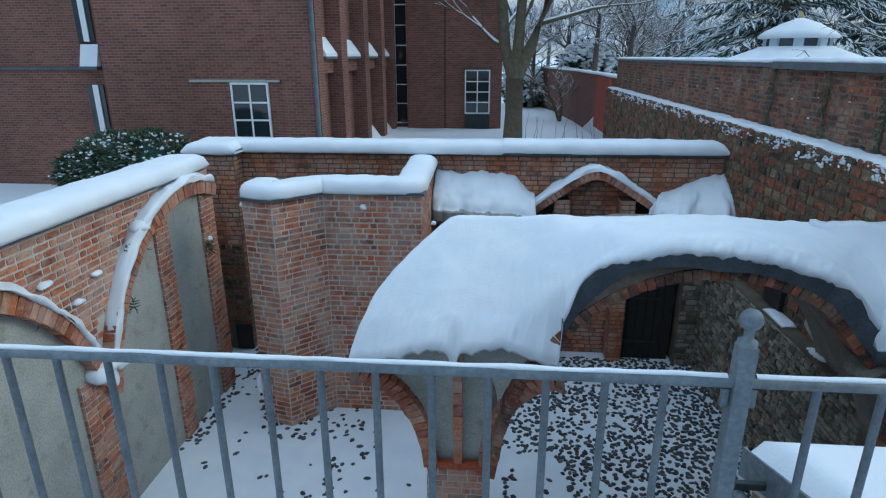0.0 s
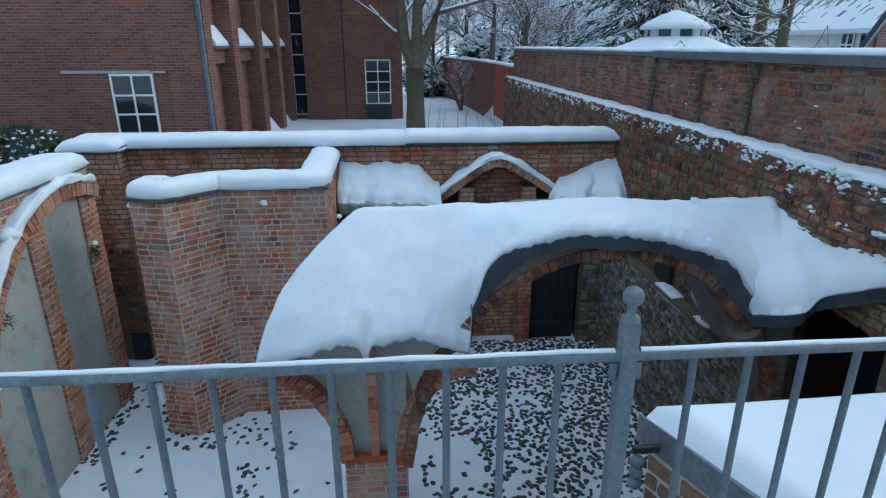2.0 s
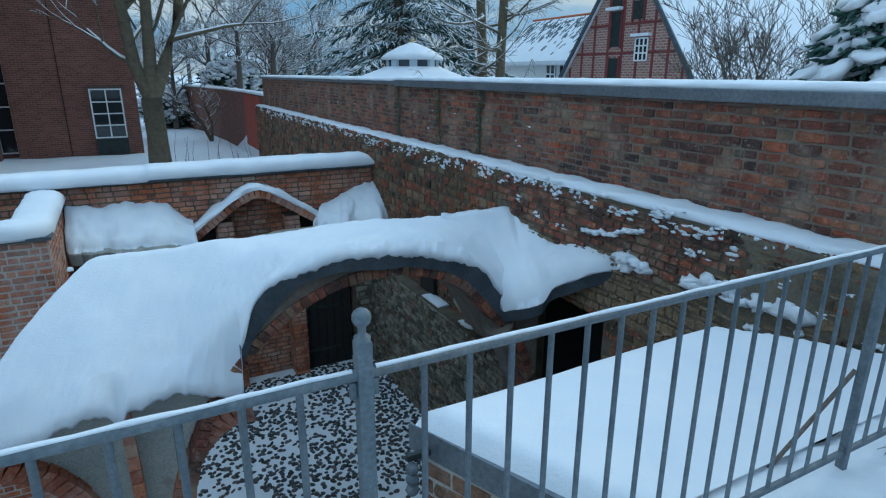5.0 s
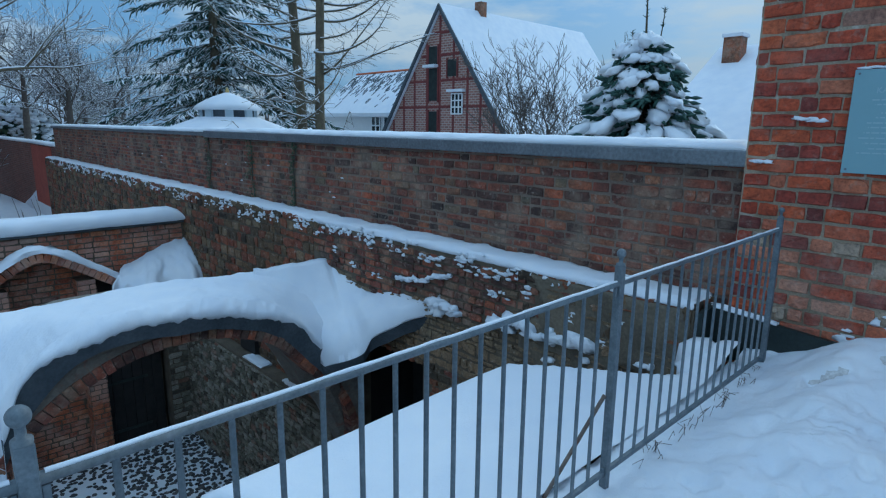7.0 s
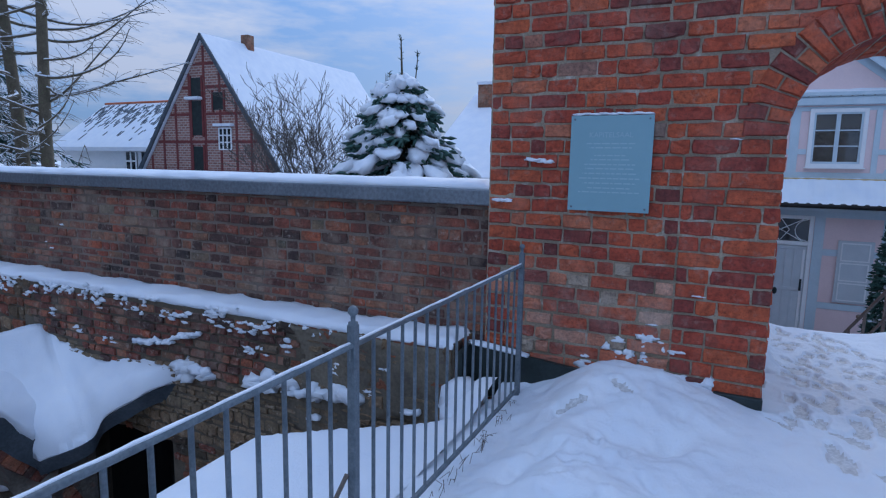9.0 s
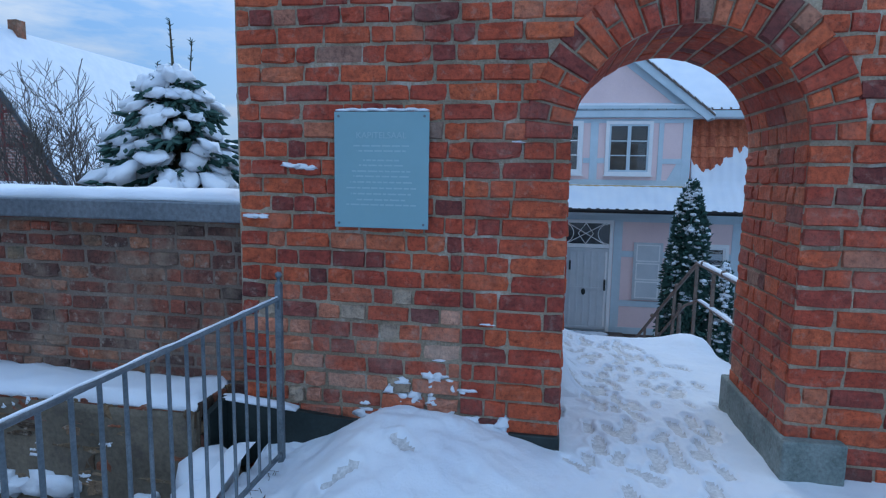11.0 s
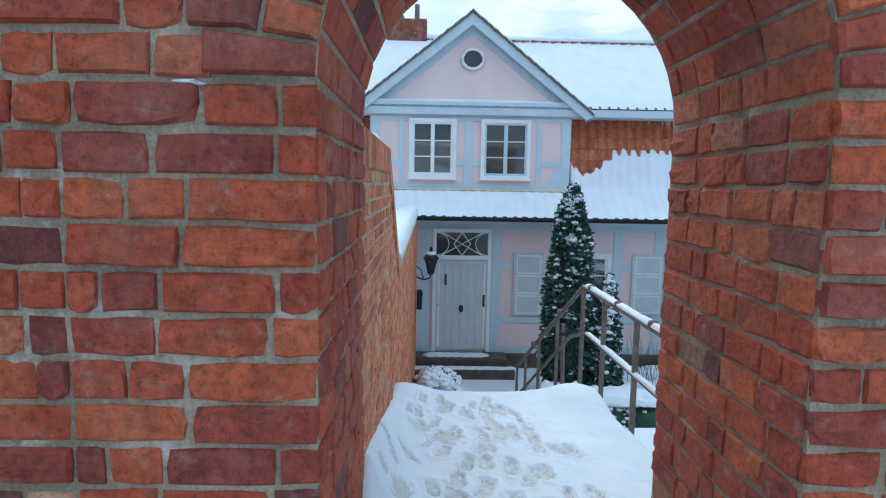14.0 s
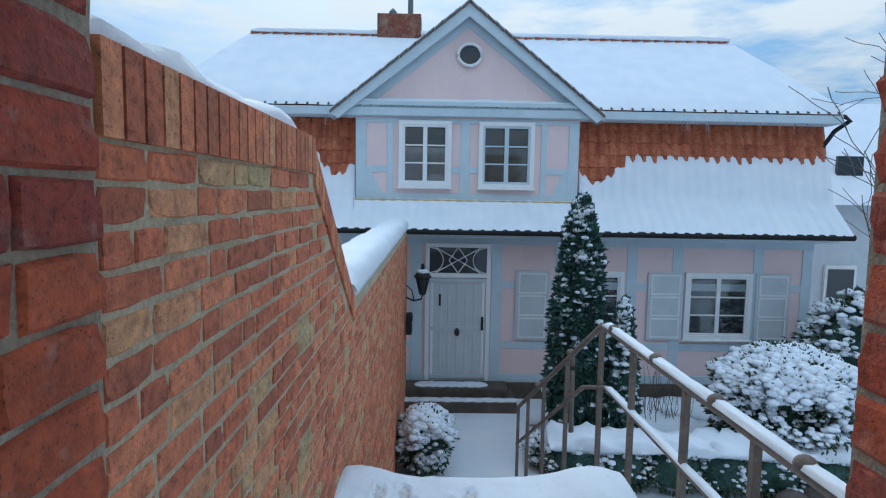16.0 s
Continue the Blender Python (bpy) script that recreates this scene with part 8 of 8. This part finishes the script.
cot = far_house("white_cottage", "white cottage with snow-streaked roof", 25.5, 33.0, 30.2, 40.0, -1, 2.3, 5.2, "white")
rt2 = random.Random(5)
sx_, sz_ = (29.25 - 25.1), (5.45 - 2.3)
h = Heap()
for k in range(60):
    y = 29.85 + 10.5 * k / 60
    for q in range(rt2.choice((3, 4, 5))):
        u0 = 1 - min(0.8, abs(rt2.gauss(0, 0.3))) - 0.02
        u1 = u0 - rt2.uniform(0.03, 0.14)
        vs = [(25.1 + sx_ * u, y + dy, 2.3 + sz_ * u + 0.03) for u in (u0, u1) for dy in (0, rt2.uniform(0.05, 0.11))]
        h.add(vs + [(x, yy, z - 0.1) for x, yy, z in vs], [(0, 1, 3, 2), (4, 6, 7, 5), (0, 4, 5, 1), (2, 3, 7, 6), (0, 2, 6, 4), (1, 5, 7, 3)])
part("roof_tiles", h.mesh(), M["dark_zinc"], cot, "dark tiles showing through the snow", kind="stuff")
h = Heap()
h.tube([(29.25, 29.8, 5.47), (29.25, 40.4, 5.47)], 0.09, 8)
part("ridge", h.mesh(), M["tile"], cot, "red ridge tiles")
for y in (31.0, 32.4):
    w = part("window", box(25.42, 25.5, y, y + 0.95, 0.9, 2.0), M["glass"], cot)
    for yy in (y, y + 0.475, y + 0.95):
        part("bar", box(25.38, 25.42, yy - 0.05, yy + 0.05, 0.9, 2.0), M["white"], w)
    part("bar", box(25.385, 25.42, y, y + 0.95, 1.4, 1.5), M["white"], w)
ch2 = far_house("gabled_villa", "pale gabled villa behind snowy trees", 10.7, 17.0, 60.0, 72.0, -1, 2.5, 6.6, "plaster")
for x, z in ((12.6, 3.0), (14.2, 3.0), (12.2, 0.4), (14.8, 0.4)):
    part("window", box(x, x + 0.8, 59.92, 60.0, z, z + 1.2), M["glass"], ch2)
far_house("small_outbuilding", "low outbuilding with a snowy roof", 8.0, 11.0, 52.0, 57.0, -1, 1.3, 3.2, "plaster", "x", False)
far_house("long_house", "long low house under a snowy roof", 22.0, 34.0, -0.5, 10.6, -1.5, 1.1, 4.8, "white", "y", False)
lc = thing("house_chimney", "red brick chimney with a snow cap", "chimney", (27.0, 10.0, 4.5))
part("chimney_shaft", box(-0.35, 0.35, -0.35, 0.35, -0.6, 0.75), M["old_i"], lc)
part("cap", box(-0.42, 0.42, -0.42, 0.42, 0.75, 0.9, 0.02), M["snow"], lc)

# ---- bricks and stones of the walls ----
def over_arch(y_of):
    return lambda u, v: v - 0.5 < SPRING or math.hypot(y_of(u) - GC, v - 0.5 - SPRING) > GR + 0.25


def eroded(u, v):
    """The low, weathered patch of the gate wall."""
    return v < 1.2 + 0.2 * math.sin(u * 2.3) and 0.1 < u < 1.45


BATS = (1.0, 1.0, 0.8, 0.62, 0.5, 0.5, 0.42)
lay(gate_wall, (GX0, 1.495, -0.5), (0, -1, 0), (-1, 0, 0), 1.43, 2.128, ("red_o", "red_i"), lambda u, v: not eroded(u, v), 0.112, 0.285, 0.011, 0.0115,
    zone=lambda u, v: 0.4 < v, cap=150, seed=1, jag=2.0, middle=True, bats=BATS)
lay(gate_wall, (GX0, 1.495, -0.5), (0, -1, 0), (-1, 0, 0), 1.43, 2.128, ("pale_o", "pale_i"), eroded, 0.112, 0.285, 0.012, 0.014,
    zone=lambda u, v: 0.4 < v, cap=90, seed=1, jag=2.2, middle=True, bats=BATS)
lay(gate_wall, (GX0, 0.065, -0.5), (0, -1, 0), (-1, 0, 0), 0.065 - GY1 + 0.009, 2.128, ("red_o", "red_i"), None, 0.112, 0.285, 0.011, 0.0115,
    zone=lambda u, v: 0.4 < v, cap=70, seed=63, jag=0.5)
lay(gate_wall, (GX0, 1.495, 1.628), (0, -1, 0), (-1, 0, 0), 1.495 - GY1 + 0.009, 0.89, ("red_o", "red_i"), lambda u, v: over_arch(lambda w: 1.495 - w)(u, v + 2.128), 0.112, 0.285, 0.011, 0.0115,
    zone=lambda u, v: v < 0.7, cap=60, seed=64, jag=2.0, middle=True, bats=BATS)
lay(gate_wall, (GX0, GY0 + 0.009, -0.5), (0, -1, 0), (-1, 0, 0), 1.8, 3.0, ("red_o", "red_i"), over_arch(lambda u: GY0 - u), 0.112, 0.285, 0.012, 0.013,
    zone=lambda u, v: 0.4 < v < 2.8, cap=90, seed=60, jag=1.0, middle=True)
lay(gate_wall, (GX0, GY1, -0.5), (0, -1, 0), (-1, 0, 0), GY1 - GY0, 3.0, ("red_o", "red_i"), lambda u, v: v - 0.5 > SPRING and math.hypot(GY1 - u - GC, v - 0.5 - SPRING) > GR + 0.25, 0.112, 0.285, 0.012, 0.013, seed=61, jag=1.0, middle=True)
lay(gate_wall, (GX0, 1.495, 2.524), (0, -1, 0), (-1, 0, 0), 5.0, 0.63, ("red_o", "red_i"), None, 0.112, 0.285, 0.012, 0.013, seed=62, jag=0.7)
lay(gate_wall, (GX0 + 0.01, GY1, -0.5), (1, 0, 0), (0, -1, 0), 0.95, SPRING + 0.49, ("red_o", "red_i"), None, 0.112, 0.215, 0.010, 0.0105, zone=lambda u, v: v > 0.6, cap=90, seed=2)
lay(gate_wall, (GX0 + 0.01, GY0, -0.5), (1, 0, 0), (0, 1, 0), 0.95, SPRING + 0.49, ("red_o", "red_i"), None, 0.112, 0.215, 0.010, 0.0105, zone=lambda u, v: v > 0.6, cap=90, seed=3)
lay(gate_wall, (GX0 + 0.01, 1.5, -0.5), (1, 0, 0), (0, 1, 0), 0.95, 3.6, ("red_o", "red_i"), None, 0.112, 0.285, 0.009, 0.015, seed=4)
ring(gate_wall, (GX0, GC, SPRING), GR, GR + 0.265, 0, 180, 24, (0, -1, 0), (-1, 0, 0), 0.03, ("red_o", "red_i"), 0.022, "voussoir")
sof = Heap()
rs = random.Random(17)
nang = 17
for k in range(nang):
    x = GX0 + 0.012 - (0.0 if k % 2 == 0 else 0.14)
    while x < GX1 - 0.02:
        w = 0.28 if rs.random() < 0.6 else 0.14
        xa, xb = max(x, GX0 + 0.012), min(x + w, GX1 - 0.01)
        if xb - xa > 0.05:
            ta, tb = math.pi * (k + 0.07) / nang, math.pi * (k + 0.93) / nang
            r = GR - 0.008 * rs.uniform(0.5, 1.5)
            vs = []
            for rr_, sh in ((GR + 0.03, 0.0), (r + 0.005, 0.0), (r, 0.008)):
                for xx, tt in ((xa + 0.006 + sh, ta + sh), (xb - 0.006 - sh, ta + sh), (xb - 0.006 - sh, tb - sh), (xa + 0.006 + sh, tb - sh)):
                    vs.append((xx, GC - rr_ * math.cos(tt), SPRING + rr_ * math.sin(tt)))
            sof.add(vs, [(8, 9, 10, 11)] + [(i, (i + 1) % 4, 4 + (i + 1) % 4, 4 + i) for i in range(4)] + [(4 + i, 4 + (i + 1) % 4, 8 + (i + 1) % 4, 8 + i) for i in range(4)])
        x += w
part("soffit_brickwork", sof.mesh(), M["red_i"], gate_wall, kind="stuff")


def garden_top(x):
    return 1.72 if x < 7.93 else (1.72 - (x - 7.93) * 0.697 if x < 9.25 else 0.80)


lay(garden_wall, (GX1 + 0.01, -0.53, -3.0), (1, 0, 0), (0, -1, 0), 11.1, 4.8, ("new_o", "new_i"), lambda u, v: v - 3.0 < garden_top(GX1 + u) - 0.17, 4.58 / 60, 0.24, 0.005, 0.012,
    zone=lambda u, v: u < 1.8 and 3.3 < v, cap=290, seed=5)
x = GX1 + 0.02
while x < 9.3:
    zt = garden_top(x + 0.035)
    sl = -0.697 if 7.93 < x < 9.25 else 0.0
    part("brick", prism(bmesh.new(), [(x, zt - 0.14), (x + 0.063, zt - 0.14 + 0.063 * sl), (x + 0.063, zt + 0.02 + 0.063 * sl), (x, zt + 0.02)], "y", -0.545, -0.17), M["new_o"], garden_wall)
    x += 0.074
snow_strip("snow_cap", [(GX1 + 0.02, -0.33, 1.74), (7.8, -0.33, 1.74), (7.95, -0.33, 1.7)], 0.30, 0.075, "smooth snow cap on the garden wall", seed=50)
snow_strip("snow_cap", [(9.3, -0.34, 0.80), (17.3, -0.34, 0.80)], 0.42, 0.2, "smooth snow cap on the garden wall", seed=51)

# sunken hall walls
lay(left_wall, (LX, 1.7, FLOOR), (0, 1, 0), (1, 0, 0), 9.3, 4.78, ("ora_o", "ora_i"), lambda u, v: v + FLOOR > left_arch(1.7 + u) - 0.02, 0.105, 0.28, 0.01, 0.022, zone=lambda u, v: 4.0 < u < 8.6 and v > 2.0, cap=290, seed=6, rest="brickwork")
for y0, y1, top in ((8.85, 9.25, -1.0), (10.45, 10.95, -0.9), (6.55, 7.25, -2.9)):
    lay(left_wall, (LX + 0.075, y0, FLOOR), (0, 1, 0), (1, 0, 0), y1 - y0, top - FLOOR, ("ora_o", "ora_i"), None, 0.105, 0.27, 0.012, 0.013, seed=7)
    lay(left_wall, (LX, y0, FLOOR), (1, 0, 0), (0, -1, 0), 0.08, top - FLOOR, ("ora_o", "ora_i"), None, 0.105, 0.27, 0.008, 0.014, seed=8)
lay(back_wall, (-5.74, 12.9, FLOOR), (1, 0, 0), (0, -1, 0), 10.7, 4.76, ("ora_o", "ora_i"), lambda u, v: not (3.0 < u - 5.74 < 4.3 and v < 2.2) and not (u < 2.0 and v < 2.6), 0.108, 0.29, 0.008, 0.022, zone=lambda u, v: v > 3.3 and 5.0 < u < 10.8, cap=290, seed=9)
lay(back_wall, (-5.74, 12.9, FLOOR), (1, 0, 0), (0, -1, 0), 2.0, 2.6, ("stone", "stone"), None, 0.12, 0.26, 0.02, 0.02, kind="stone", wild=0.3, seed=16, rest="stonework")
lay(back_wall, (-6.7, 12.45, FLOOR), (1, 0, 0), (0, -1, 0), 0.96, 2.6, ("stone", "stone"), lambda u, v: not (u > 0.5 and v < 0.7), 0.12, 0.26, 0.02, 0.02, kind="stone", wild=0.3, seed=17, rest="stonework")
lay(back_wall, (-6.7, 12.45, FLOOR), (1, 0, 0), (0, -1, 0), 0.96, 4.76, ("ora_o", "ora_i"), lambda u, v: v > 2.62, 0.108, 0.29, 0.008, 0.022, seed=10)
lay(back_wall, (-5.74, 12.45, FLOOR), (0, 1, 0), (1, 0, 0), 0.45, 4.76, ("ora_o", "ora_i"), None, 0.108, 0.29, 0.008, 0.022, seed=11)
for x0, x1 in ((1.38, 1.70), (2.78, 3.10)):
    top = min(back_arch(x0), back_arch(x1)) - 0.2 - FLOOR
    lay(back_wall, (x0, 12.5, FLOOR), (1, 0, 0), (0, -1, 0), x1 - x0, top, ("ora_o", "ora_i"), None, 0.105, 0.28, 0.009, 0.015, seed=12)
    lay(back_wall, (x0, 12.5, FLOOR), (0, 1, 0), (-1, 0, 0), 0.4, top, ("ora_o", "ora_i"), None, 0.105, 0.28, 0.009, 0.015, seed=13)
    lay(back_wall, (x1, 12.5, FLOOR), (0, 1, 0), (1, 0, 0), 0.4, top, ("ora_o", "ora_i"), None, 0.105, 0.28, 0.009, 0.015, seed=14)
lay(back_wall, (4.3, 12.45, FLOOR), (1, 0, 0), (0, -1, 0), 0.7, 3.0, ("stone_pale", "stone_pale"), None, 0.12, 0.26, 0.02, 0.02, kind="stone", wild=0.3, seed=15, rest="stonework")
tot = 0
for k in range(5):
    (ax, ay), (bx, by) = OR[k], OR[k + 1]
    d = Vector((bx - ax, by - ay, 0))
    L_ = d.length
    d.normalize()
    nrm = Vector((d.y, -d.x, 0))
    if nrm.dot(Vector((ax + bx, ay + by, 0)) / 2 - Vector((-2.8, 11.3, 0))) < 0:
        nrm = -nrm
    tot += lay(core, (ax, ay, FLOOR), d, nrm, L_, -0.95 - FLOOR, ("ora_o", "ora_i"), None, 0.104, 0.28, 0.009, 0.022, zone=lambda u, v: v > 2.2, cap=(0, 45, 75, 150, 30)[k], seed=20 + k)
lay(pier_body, (PX - 0.42, PY - 0.48, FLOOR), (1, 0, 0), (0, -1, 0), 0.84, 1.5, ("ora_o", "ora_i"), None, 0.105, 0.27, 0.009, 0.015, seed=30)
for s in (-1, 1):
    lay(pier_body, (PX + s * 0.42, PY - 0.48, FLOOR), (0, 1, 0), (s, 0, 0), 0.96, 1.5, ("ora_o", "ora_i"), None, 0.105, 0.27, 0.009, 0.015, seed=31)
lay(annexe_body, (1.68, 1.56, -3.5), Vector((-0.38, 0.88, 0)).normalized(), Vector((-0.88, -0.38, 0)).normalized(), 0.96, 2.95, ("old_o", "old_i"), None, 0.105, 0.27, 0.01, 0.015, zone=lambda u, v: v > 1.5, cap=60, seed=32)
lay(annexe_body, (1.30, 2.44, FLOOR), Vector((2.2, 0.18, 0)).normalized(), Vector((-0.08, 1, 0)).normalized(), 2.2, 4.8, ("old_o", "old_i"), None, 0.105, 0.27, 0.01, 0.015, seed=33)

# rubble and brick of the retaining wall
def open_low(u, v):
    y, z = 1.66 + u, v + FLOOR
    return not (4.93 < y < 6.62 and z < -1.45) and not (y > 13 and z < -2.9)


def brick_field(u, v):
    y, z = 1.66 + u, v + FLOOR
    return 3.45 + 0.25 * math.sin(z * 9) < y < 7.3 and z > -0.62 + 0.1 * math.sin(y * 4.0)


def plaster_field(u, v):
    y, z = 1.66 + u, v + FLOOR
    return y < 3.3 + 0.2 * math.sin(z * 7) and z > -1.0 + 0.08 * math.sin(y * 6)


lay(east_low, (5.0, 1.66, FLOOR), (0, 1, 0), (-1, 0, 0), 5.8, 5.44, ("old_o", "old_i"), brick_field, 0.095, 0.24, 0.012, 0.016, zone=lambda u, v: True, cap=150, jag=2.0, seed=46, middle=True, bats=(1.0, 0.9, 0.5, 0.5, 0.7))
ys_, zs_ = [1.67 + 0.05 * k for k in range(36)], [-1.1 + 0.05 * k for k in range(24)]
vs, fs = [], []
for z in zs_:
    for y in ys_:
        vs.append((4.975 - 0.012 * fbm(y, z, 1.0, 4.0) - 0.004 * fbm(y, z, 2.0, 17.0), y, z))
n = len(ys_)
for j in range(len(zs_) - 1):
    for i in range(n - 1):
        if plaster_field(ys_[i] - 1.66 + 0.05 * fbm(i, j, 3, 0.6), zs_[j] - FLOOR + 0.05 * fbm(i, j, 4, 0.6)) and fbm(ys_[i], zs_[j], 9.0, 1.6) < 0.42:
            fs.append((j * n + i, (j + 1) * n + i, (j + 1) * n + i + 1, j * n + i + 1))
o = len(vs)
vs += [(5.0, y, z) for _, y, z in vs]
edges = {}
for f in fs:
    for a, c in zip(f, f[1:] + f[:1]):
        edges[(a, c)] = edges.get((a, c), 0) + 1
fs += [(c, a, a + o, c + o) for a, c in list(edges) if (c, a) not in edges]
part("plaster_coat", mesh_of(vs, fs), M["plaster_sand"], east_low, "flaking sandy plaster", smooth=True)
lay(east_low, (5.0, 1.66, FLOOR), (0, 1, 0), (-1, 0, 0), 5.8, 5.44, ("stone", "stone"), lambda u, v: open_low(u, v) and not brick_field(u, v), 0.095, 0.2, 0.014, 0.016, zone=lambda u, v: v > 4.0 and u < 5.0, cap=290, kind="stone", wild=0.55, jag=2.0, seed=40, rest="stonework")
lay(east_low, (5.0, 7.46, FLOOR), (0, 1, 0), (-1, 0, 0), 19.8, 5.44, ("stone", "stone"), lambda u, v: open_low(u + 5.8, v), 0.14, 0.30, 0.02, 0.025, kind="stone", wild=0.35, seed=41, rest="stonework")
lay(east_low, (5.0, 1.65, -1.0), (1, 0, 0), (0, -1, 0), 0.395, 1.05, ("stone", "stone"), None, 0.12, 0.26, 0.015, 0.02, kind="stone", wild=0.2, seed=42, rest="stonework")
lay(east_low, (4.72, 6.7, FLOOR), (0, 1, 0), (-1, 0, 0), 6.2, 2.64, ("stone_pale", "stone_pale"), None, 0.10, 0.2, 0.025, 0.02, kind="stone", wild=0.4, seed=43, rest="stonework")
lay(east_up, (5.4, 1.5, 0.02), (0, 1, 0), (-1, 0, 0), 10.0, 1.2, ("old_o", "old_i"), None, 0.098, 0.25, 0.008, 0.017, zone=lambda u, v: u < 9.0, cap=300, seed=44, jag=1.8, wild=0.2)
lay(east_up, (5.4, 11.5, 0.02), (0, 1, 0), (-1, 0, 0), 15.8, 1.2, ("old_o", "old_i"), None, 0.1, 0.27, 0.009, 0.018, seed=45, jag=1.5, wild=0.15)
